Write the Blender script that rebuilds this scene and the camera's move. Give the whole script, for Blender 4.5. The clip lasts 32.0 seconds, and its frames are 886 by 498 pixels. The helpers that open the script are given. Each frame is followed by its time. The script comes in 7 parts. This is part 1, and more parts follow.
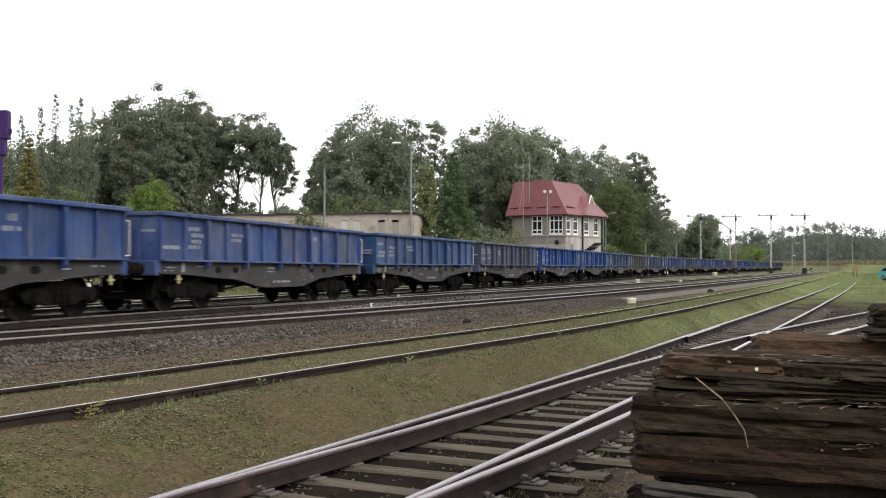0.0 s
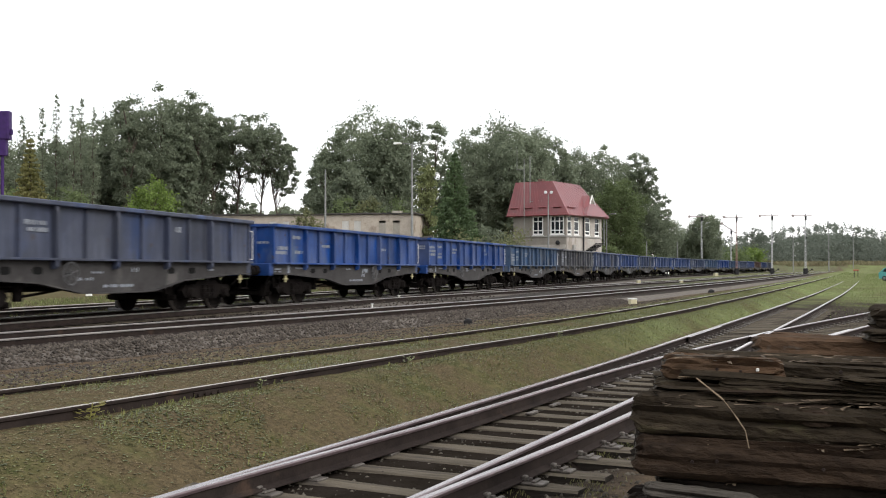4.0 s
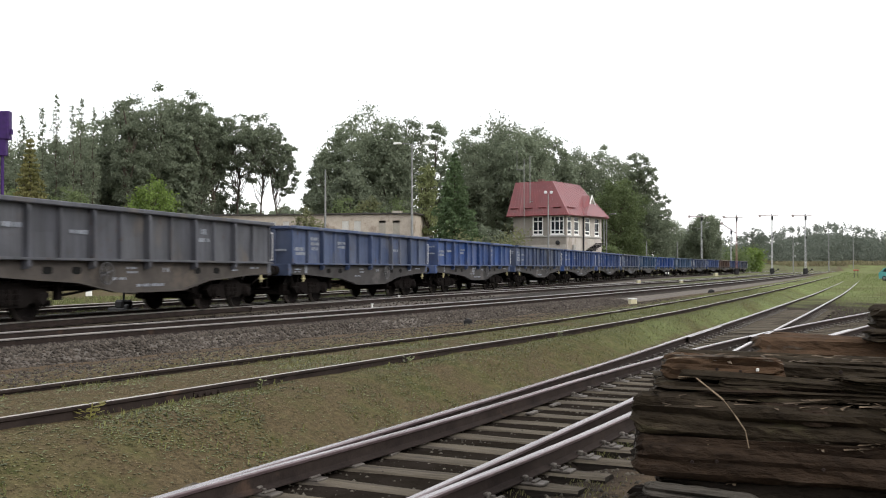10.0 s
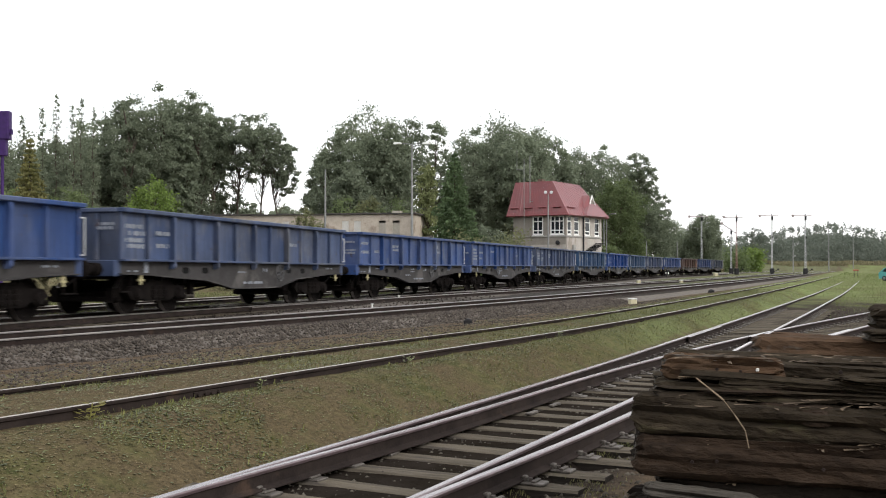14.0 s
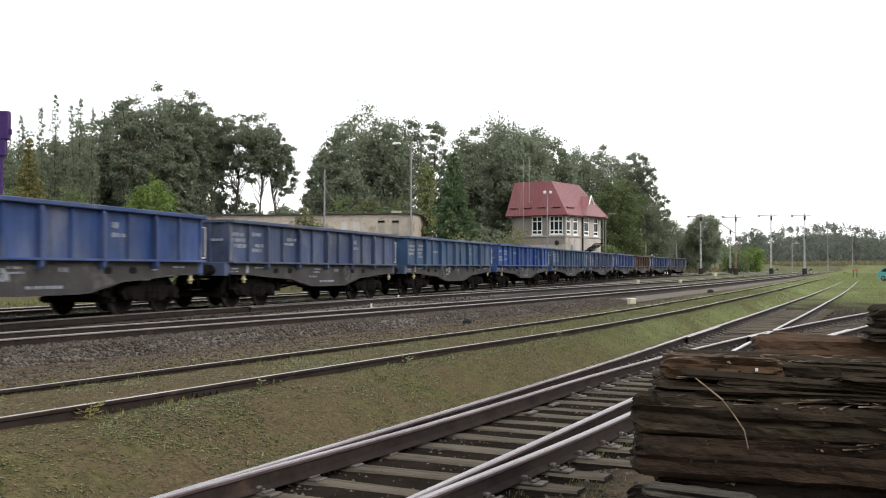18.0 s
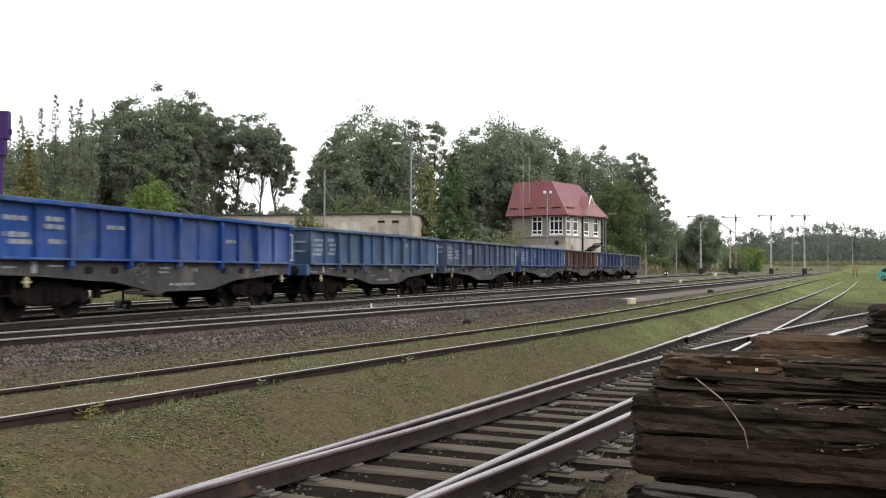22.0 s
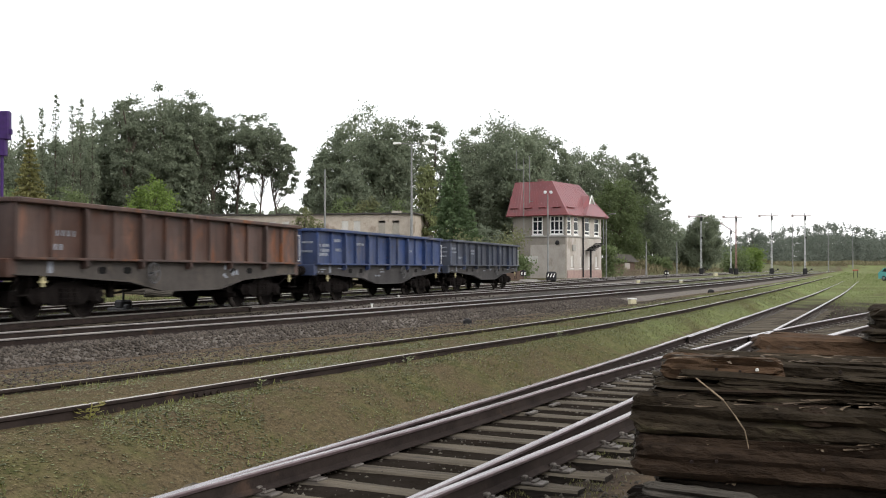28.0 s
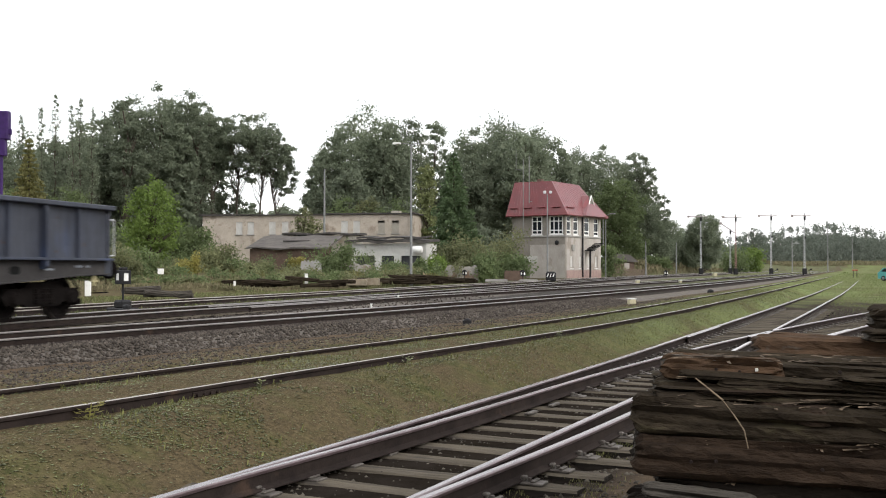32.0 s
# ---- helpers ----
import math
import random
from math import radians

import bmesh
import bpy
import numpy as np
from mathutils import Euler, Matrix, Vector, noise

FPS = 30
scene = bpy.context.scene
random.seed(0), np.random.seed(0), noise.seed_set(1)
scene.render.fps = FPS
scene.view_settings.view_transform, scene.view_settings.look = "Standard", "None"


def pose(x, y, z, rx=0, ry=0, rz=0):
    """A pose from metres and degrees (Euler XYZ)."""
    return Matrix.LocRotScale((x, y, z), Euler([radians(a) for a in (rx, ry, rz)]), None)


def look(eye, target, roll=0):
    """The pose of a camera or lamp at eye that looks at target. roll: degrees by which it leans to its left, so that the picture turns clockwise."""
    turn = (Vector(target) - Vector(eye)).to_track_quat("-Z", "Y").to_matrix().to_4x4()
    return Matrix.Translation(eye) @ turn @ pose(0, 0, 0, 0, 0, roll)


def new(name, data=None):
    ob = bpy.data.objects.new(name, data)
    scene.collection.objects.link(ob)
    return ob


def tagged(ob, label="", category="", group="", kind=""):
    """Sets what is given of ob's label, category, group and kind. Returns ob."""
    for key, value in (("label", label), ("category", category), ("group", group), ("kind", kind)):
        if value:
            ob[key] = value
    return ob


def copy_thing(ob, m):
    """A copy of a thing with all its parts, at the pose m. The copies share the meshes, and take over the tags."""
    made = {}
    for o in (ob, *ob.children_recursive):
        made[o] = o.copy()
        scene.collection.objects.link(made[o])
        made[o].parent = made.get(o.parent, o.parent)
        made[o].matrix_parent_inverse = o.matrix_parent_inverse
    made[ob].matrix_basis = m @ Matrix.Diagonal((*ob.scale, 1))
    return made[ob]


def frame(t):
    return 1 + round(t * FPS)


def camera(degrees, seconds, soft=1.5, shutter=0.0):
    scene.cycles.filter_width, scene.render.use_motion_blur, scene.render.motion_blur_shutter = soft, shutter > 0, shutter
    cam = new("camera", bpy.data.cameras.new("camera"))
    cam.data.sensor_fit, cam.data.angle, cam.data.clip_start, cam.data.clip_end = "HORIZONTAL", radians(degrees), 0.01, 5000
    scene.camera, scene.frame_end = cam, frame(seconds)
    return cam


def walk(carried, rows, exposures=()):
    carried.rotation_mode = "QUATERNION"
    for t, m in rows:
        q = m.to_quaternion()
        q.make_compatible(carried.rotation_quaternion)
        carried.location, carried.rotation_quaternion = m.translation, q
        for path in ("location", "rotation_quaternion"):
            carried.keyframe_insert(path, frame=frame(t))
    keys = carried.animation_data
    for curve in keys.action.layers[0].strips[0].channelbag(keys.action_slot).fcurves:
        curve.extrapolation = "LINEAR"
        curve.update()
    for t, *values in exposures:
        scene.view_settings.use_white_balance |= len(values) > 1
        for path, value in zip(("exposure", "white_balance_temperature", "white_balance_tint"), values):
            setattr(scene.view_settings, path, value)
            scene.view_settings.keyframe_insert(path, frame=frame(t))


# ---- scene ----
# A helper frame: metres to the right of and ahead of the place where the camera stands.
TURN = radians(18.03)


def V(side, ahead, z=0.0):
    return Vector((side * math.cos(TURN) - ahead * math.sin(TURN), side * math.sin(TURN) + ahead * math.cos(TURN), z))


EYE = Vector((0.0, 0.0, 1.175))


def view(left, up=0.0):
    """The camera's pose, turned a little to the left and up (degrees)."""
    a, e = TURN + radians(left), radians(1.034 + up)
    return look(EYE, EYE + Vector((-math.sin(a) * math.cos(e), math.cos(a) * math.cos(e), math.sin(e))))


cam = camera(47.07, 32.0, soft=1.05, shutter=0.45)
PATH = [
    (0.0, view(0.0, -0.03)), (0.6, view(0.01, -0.02)), (1.1, view(0.045, -0.02)), (3.5, view(0.048, 0.0)), (6.5, view(0.055, 0.0)),
    (9.0, view(0.048, 0.0)), (14.5, view(0.045, 0.0)), (16.5, view(0.0, 0.0)), (25.5, view(0.0, 0.0)), (28.8, view(0.03, 0.0)),
    (30.2, view(0.0, 0.0)), (32.0, view(0.0, 0.0)),
]
walk(cam, PATH)

# ---- world, sun, exposure ----
SUN_UP, SUN_TURN = radians(32), radians(108)
world = bpy.data.worlds.new("overcast_sky")
scene.world = world
world.use_nodes = True
wn, wl = world.node_tree.nodes, world.node_tree.links
sky = wn.new("ShaderNodeTexSky")
sky.sky_type, sky.sun_disc, sky.sun_elevation, sky.sun_rotation = "NISHITA", False, SUN_UP, SUN_TURN
sky.air_density, sky.dust_density, sky.ozone_density = 1.0, 2.0, 1.0
cloud = wn.new("ShaderNodeMix")
cloud.data_type = "RGBA"
cloud.inputs["Factor"].default_value = 0.85
cloud.inputs["B"].default_value = (8.6, 8.6, 8.7, 1)
wl.new(sky.outputs["Color"], cloud.inputs["A"])
wl.new(cloud.outputs["Result"], wn["Background"].inputs["Color"])
wn["Background"].inputs["Strength"].default_value = 0.15
sun = new("sun", bpy.data.lights.new("sun", "SUN"))
sun.data.energy, sun.data.angle, sun.data.color = 1.25, radians(20), (1.0, 0.97, 0.93)
sun.matrix_world = look((0, 0, 60), Vector((0, 0, 60)) - Vector((math.sin(SUN_TURN) * math.cos(SUN_UP), math.cos(SUN_TURN) * math.cos(SUN_UP), math.sin(SUN_UP))))
scene.view_settings.exposure = 0.4

# ---- materials ----
MATS = {}


def material(name, base, second=None, rough=0.85, metal=0.0, scale=3.0, fine=40.0, amount=0.6, bump=0.3, dist=0.01, third=None, third_at=0.62, stretch=(1, 1, 1), per=0.0, local=False, spec=0.15):
    """A surface with two scales of variation, an optional third colour in patches, and fine relief."""
    if name in MATS:
        return MATS[name]
    m = bpy.data.materials.new(name)
    MATS[name] = m
    m.use_nodes = True
    n, l = m.node_tree.nodes, m.node_tree.links
    b = n["Principled BSDF"]
    b.inputs["Roughness"].default_value, b.inputs["Metallic"].default_value = rough, metal
    b.inputs["Specular IOR Level"].default_value = spec
    second = second or tuple(c * 0.6 for c in base)
    if local:
        co = n.new("ShaderNodeTexCoord").outputs["Object"]
    else:
        co = n.new("ShaderNodeNewGeometry").outputs["Position"]
    mp = n.new("ShaderNodeMapping")
    mp.inputs["Scale"].default_value = stretch
    l.new(co, mp.inputs["Vector"])
    off = n.new("ShaderNodeObjectInfo")
    addv = n.new("ShaderNodeVectorMath")
    addv.operation = "ADD"
    mul = n.new("ShaderNodeMath")
    mul.operation, mul.inputs[1].default_value = "MULTIPLY", 37.0 if local else 0.0
    l.new(off.outputs["Random"], mul.inputs[0])
    l.new(mp.outputs[0], addv.inputs[0])
    l.new(mul.outputs[0], addv.inputs[1])

    def cloud(s, detail):
        t = n.new("ShaderNodeTexNoise")
        t.inputs["Scale"].default_value, t.inputs["Detail"].default_value, t.inputs["Roughness"].default_value = s, detail, 0.65
        l.new(addv.outputs[0], t.inputs["Vector"])
        return t.outputs["Fac"]

    def ramp(fac, lo, hi):
        r = n.new("ShaderNodeMapRange")
        r.inputs["From Min"].default_value, r.inputs["From Max"].default_value = lo, hi
        l.new(fac, r.inputs["Value"])
        return r.outputs["Result"]

    def mix(fac, a, c):
        x = n.new("ShaderNodeMix")
        x.data_type = "RGBA"
        for socket, v in ((x.inputs["Factor"], fac), (x.inputs["A"], a), (x.inputs["B"], c)):
            if isinstance(v, (tuple, float)):
                socket.default_value = (*v, 1) if isinstance(v, tuple) else v
            else:
                l.new(v, socket)
        return x.outputs["Result"]

    big, small = cloud(scale, 5), cloud(fine, 3)
    blend = n.new("ShaderNodeMath")
    blend.operation = "MULTIPLY_ADD"
    l.new(small, blend.inputs[0])
    blend.inputs[1].default_value = 0.5
    l.new(big, blend.inputs[2])
    f = ramp(blend.outputs[0], 0.75 - 0.3 * amount, 0.75 + 0.3 * amount + 0.02)
    col = mix(f, base, second)
    if third:
        col = mix(ramp(cloud(scale * 0.55 + 0.13, 6), third_at, third_at + 0.1), col, third)
    if per:
        hsv = n.new("ShaderNodeHueSaturation")
        isl = n.new("ShaderNodeNewGeometry").outputs["Random Per Island"]
        mm = n.new("ShaderNodeMapRange")
        mm.inputs["To Min"].default_value, mm.inputs["To Max"].default_value = 1 - per, 1 + per
        l.new(isl, mm.inputs["Value"])
        l.new(mm.outputs[0], hsv.inputs["Value"])
        l.new(col, hsv.inputs["Color"])
        col = hsv.outputs["Color"]
    l.new(col, b.inputs["Base Color"])
    if bump:
        bp = n.new("ShaderNodeBump")
        bp.inputs["Strength"].default_value, bp.inputs["Distance"].default_value = bump, dist
        l.new(blend.outputs[0], bp.inputs["Height"])
        l.new(bp.outputs[0], b.inputs["Normal"])
    return m


STEEL_TOP = material("worn_rail_head", (0.2, 0.168, 0.175), (0.1, 0.078, 0.083), rough=0.2, metal=0.3, scale=1.2, fine=12, amount=0.7, bump=0.03, spec=0.9)
HEAD_SIDE = material("purplish_polished_head_side", (0.155, 0.115, 0.12), (0.075, 0.05, 0.052), rough=0.28, metal=0.45, scale=1.6, fine=9, bump=0.04, spec=0.7)
DULL_TOP = material("dull_brown_rail_head", (0.5, 0.47, 0.43), (0.26, 0.22, 0.19), rough=0.42, metal=0.6, scale=1.5, fine=30, bump=0.05)
HALF_TOP = material("partly_worn_rail_head", (0.3, 0.28, 0.262), (0.17, 0.152, 0.14), rough=0.3, metal=0.45, scale=1.0, fine=30, bump=0.03, spec=1.0)
RAIL_SIDE = material("rusty_rail_side", (0.034, 0.026, 0.023), (0.018, 0.014, 0.013), rough=0.85, scale=4, fine=60, third=(0.06, 0.04, 0.03), spec=0.04)
RUST_PLATE = material("oily_rail_fastening", (0.15, 0.135, 0.12), (0.055, 0.046, 0.04), rough=0.6, metal=0.4, scale=8, fine=90)
# Shade on the sleepers' sides is put into this darker wood colour.
SLEEPER_SIDE = material("shaded_sleeper_side", (0.03, 0.025, 0.021), (0.014, 0.012, 0.01), rough=0.9, scale=1.5, fine=18, stretch=(1, 9, 9), local=True, amount=0.8, bump=0.6, dist=0.02, spec=0.05)
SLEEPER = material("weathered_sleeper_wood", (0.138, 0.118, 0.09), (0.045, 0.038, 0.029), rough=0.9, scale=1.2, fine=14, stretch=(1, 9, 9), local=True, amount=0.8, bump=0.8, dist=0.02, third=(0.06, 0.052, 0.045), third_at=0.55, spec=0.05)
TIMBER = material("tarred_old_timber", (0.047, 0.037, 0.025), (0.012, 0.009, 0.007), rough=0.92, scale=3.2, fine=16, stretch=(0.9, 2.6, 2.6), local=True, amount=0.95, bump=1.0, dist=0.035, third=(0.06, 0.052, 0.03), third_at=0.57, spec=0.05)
# Shade low and deep in the sleeper stack is put into this near-black timber.
TIMBER_DARK = material("shaded_black_timber", (0.02, 0.016, 0.012), (0.009, 0.007, 0.006), rough=0.9, scale=2.4, fine=9, stretch=(0.8, 3.2, 3.2), local=True, amount=0.9, bump=1.0, dist=0.035, spec=0.05)
TIMBER_ORANGE = material("rusty_orange_split_timber", (0.104, 0.063, 0.038), (0.03, 0.022, 0.016), rough=0.9, scale=3.4, fine=16, stretch=(0.9, 2.6, 2.6), local=True, amount=0.95, bump=1.0, dist=0.03, third=(0.13, 0.118, 0.104), third_at=0.58, spec=0.05)
TIMBER_RED = material("reddish_split_timber", (0.042, 0.028, 0.019), (0.012, 0.009, 0.007), rough=0.9, scale=3.2, fine=16, stretch=(0.9, 2.6, 2.6), local=True, amount=0.9, bump=1.0, dist=0.035, third=(0.055, 0.04, 0.03), third_at=0.58, spec=0.05)
TIMBER_GREY = material("grey_weathered_timber", (0.1, 0.09, 0.076), (0.03, 0.026, 0.022), rough=0.9, scale=1.6, fine=12, stretch=(0.9, 8, 8), local=True, amount=0.9, bump=1.0, dist=0.03)
BALLAST = material("grey_ballast", (0.155, 0.136, 0.118), (0.068, 0.06, 0.052), rough=0.95, scale=2.5, fine=22, amount=0.9, bump=1.0, dist=0.05, third=(0.13, 0.102, 0.084))
STONE = material("ballast_stone", (0.084, 0.071, 0.06), (0.041, 0.034, 0.028), rough=0.9, scale=6, fine=60, per=0.5)
SOIL = material("oily_track_soil", (0.022, 0.018, 0.015), (0.011, 0.009, 0.007), rough=0.95, scale=2, fine=30, bump=0.8, dist=0.03, third=(0.035, 0.03, 0.023), third_at=0.62, spec=0.0)
BALLAST_DARK = material("oily_dark_ballast", (0.05, 0.043, 0.037), (0.02, 0.017, 0.015), rough=0.95, scale=2.5, fine=22, amount=0.9, bump=1.0, dist=0.05, third=(0.06, 0.046, 0.036), spec=0.02)
CONCRETE = material("grey_concrete", (0.36, 0.35, 0.33), (0.25, 0.24, 0.22), scale=2, fine=30)
PALE = material("pale_grey_mast_paint", (0.5, 0.51, 0.52), (0.36, 0.36, 0.36), rough=0.6, scale=2, fine=30)
POLE = material("galvanised_pole", (0.26, 0.265, 0.26), (0.18, 0.18, 0.175), rough=0.6, metal=0.3, scale=2, fine=30)
DARK = material("black_painted_iron", (0.025, 0.025, 0.027), (0.015, 0.014, 0.014), rough=0.6, scale=5, fine=50)
WHITE = material("white_paint", (0.8, 0.8, 0.78), (0.68, 0.67, 0.64), rough=0.6, scale=3, fine=40)
CREAM = material("cream_paint", (0.56, 0.52, 0.36), (0.38, 0.345, 0.23), rough=0.7, scale=8, fine=60)
YELLOW = material("faded_yellow_paint", (0.45, 0.41, 0.24), (0.26, 0.225, 0.12), rough=0.6, scale=9, fine=60)
BARK = material("grey_brown_bark", (0.11, 0.09, 0.07), (0.05, 0.042, 0.035), rough=0.95, scale=2, fine=20, stretch=(3, 3, 0.6), bump=0.8, dist=0.04)
GLASS = material("dark_window_glass", (0.02, 0.025, 0.03), (0.015, 0.018, 0.02), rough=0.08, scale=1, fine=5, bump=0.0)


def leaves(name, base, second, per=0.28):
    """Thin leaves that let some light through."""
    m = material(name, base, second, rough=0.65, scale=0.35, fine=6, amount=0.7, bump=0.0, per=per, spec=0.2)
    n, l = m.node_tree.nodes, m.node_tree.links
    b = n["Principled BSDF"]
    tr, mx = n.new("ShaderNodeBsdfTranslucent"), n.new("ShaderNodeMixShader")
    own, tone, mr = n.new("ShaderNodeObjectInfo"), n.new("ShaderNodeHueSaturation"), n.new("ShaderNodeMapRange")
    mr.inputs["To Min"].default_value, mr.inputs["To Max"].default_value = 0.86, 1.14
    l.new(own.outputs["Random"], mr.inputs["Value"])
    l.new(mr.outputs[0], tone.inputs["Value"])
    l.new(b.inputs["Base Color"].links[0].from_socket, tone.inputs["Color"])
    l.new(tone.outputs[0], b.inputs["Base Color"])
    l.new(tone.outputs[0], tr.inputs["Color"])
    mx.inputs[0].default_value = 0.5
    l.new(b.outputs[0], mx.inputs[1])
    l.new(tr.outputs[0], mx.inputs[2])
    l.new(mx.outputs[0], n["Material Output"].inputs["Surface"])
    return m


# Paler and greyer than the leaves themselves: haze is put into this colour.
LEAF_DARK = leaves("haze_paled_dark_leaves", (0.205, 0.235, 0.163), (0.168, 0.196, 0.134), 0.16)
LEAF_MID = leaves("mid_green_leaves", (0.165, 0.205, 0.09), (0.115, 0.15, 0.07))
LEAF_LIGHT = leaves("light_green_leaves", (0.2, 0.28, 0.07), (0.15, 0.21, 0.06))
LEAF_OLIVE = leaves("olive_leaves", (0.2, 0.21, 0.105), (0.14, 0.15, 0.078))
LEAF_RUSTY = leaves("rusty_olive_leaves", (0.235, 0.215, 0.085), (0.16, 0.165, 0.07))
LEAF_POPLAR = leaves("pale_olive_leaves", (0.25, 0.275, 0.13), (0.18, 0.205, 0.095))
LEAF_FIR = leaves("dark_needles", (0.125, 0.175, 0.085), (0.085, 0.125, 0.062))
LEAF_YELLOW = leaves("yellow_blossom", (0.33, 0.29, 0.085), (0.2, 0.2, 0.07))
# Distance haze is put into this paler, greyer leaf colour.
LEAF_HAZE = leaves("haze_paled_far_leaves", (0.19, 0.215, 0.178), (0.165, 0.19, 0.155), 0.1)
GRASS_BLADE = material("short_grass_blades", (0.12, 0.14, 0.045), (0.14, 0.12, 0.05), rough=0.8, scale=0.7, fine=5, amount=0.8, bump=0.0, per=0.4, spec=0.2)


def ground_material():
    m = bpy.data.materials.new("worn_grass_ground")
    m.use_nodes = True
    n, l = m.node_tree.nodes, m.node_tree.links
    b = n["Principled BSDF"]
    b.inputs["Roughness"].default_value = 0.95
    b.inputs["Specular IOR Level"].default_value = 0.04
    g = n.new("ShaderNodeNewGeometry").outputs["Position"]

    def cloud(s, d=5):
        t = n.new("ShaderNodeTexNoise")
        t.inputs["Scale"].default_value, t.inputs["Detail"].default_value, t.inputs["Roughness"].default_value = s, d, 0.7
        l.new(g, t.inputs["Vector"])
        return t.outputs["Fac"]

    def mix(fac, a, c):
        x = n.new("ShaderNodeMix")
        x.data_type = "RGBA"
        l.new(fac, x.inputs["Factor"])
        for s, v in ((x.inputs["A"], a), (x.inputs["B"], c)):
            if isinstance(v, tuple):
                s.default_value = (*v, 1)
            else:
                l.new(v, s)
        return x.outputs["Result"]

    def ramp(f, lo, hi):
        r = n.new("ShaderNodeMapRange")
        r.inputs["From Min"].default_value, r.inputs["From Max"].default_value = lo, hi
        l.new(f, r.inputs["Value"])
        return r.outputs["Result"]

    at = n.new("ShaderNodeAttribute")
    at.attribute_name = "cover"
    sep = n.new("ShaderNodeSeparateColor")
    l.new(at.outputs["Color"], sep.inputs["Color"])
    green = mix(ramp(cloud(8.0), 0.4, 0.6), (0.055, 0.058, 0.023), (0.116, 0.102, 0.048))
    dry = mix(ramp(cloud(22.0), 0.35, 0.65), (0.128, 0.098, 0.055), (0.056, 0.044, 0.026))
    patch = n.new("ShaderNodeMath")
    patch.operation = "MULTIPLY_ADD"
    l.new(cloud(1.3, 8), patch.inputs[0])
    patch.inputs[1].default_value = 1.9
    l.new(sep.outputs[0], patch.inputs[2])
    turf = mix(ramp(patch.outputs[0], 1.25, 1.6), dry, green)
    bare = mix(ramp(cloud(5.0, 8), 0.4, 0.65), (0.12, 0.087, 0.057), (0.062, 0.046, 0.031))
    pb = n.new("ShaderNodeMath")
    pb.operation = "MULTIPLY_ADD"
    l.new(cloud(3.0, 8), pb.inputs[0])
    pb.inputs[1].default_value = 1.2
    l.new(sep.outputs[1], pb.inputs[2])
    lush = n.new("ShaderNodeMath")
    lush.operation = "MULTIPLY"
    l.new(ramp(cloud(0.22, 4), 0.33, 0.52), lush.inputs[0])
    l.new(ramp(sep.outputs[0], 0.6, 0.95), lush.inputs[1])
    turf = mix(lush.outputs[0], turf, mix(ramp(cloud(3.0, 6), 0.4, 0.6), (0.18, 0.215, 0.085), (0.12, 0.145, 0.058)))
    col = mix(ramp(pb.outputs[0], 1.0, 1.3), turf, bare)
    stones = mix(ramp(cloud(30.0, 4), 0.4, 0.62), (0.03, 0.027, 0.025), (0.11, 0.102, 0.092))
    col = mix(sep.outputs[2], col, stones)
    oily = mix(ramp(cloud(7.0, 6), 0.4, 0.65), (0.022, 0.018, 0.015), (0.06, 0.047, 0.034))
    col = mix(at.outputs["Alpha"], col, oily)
    l.new(col, b.inputs["Base Color"])
    bp = n.new("ShaderNodeBump")
    bp.inputs["Strength"].default_value, bp.inputs["Distance"].default_value = 0.9, 0.04
    l.new(cloud(26.0, 4), bp.inputs["Height"])
    l.new(bp.outputs[0], b.inputs["Normal"])
    return m


GROUND = ground_material()


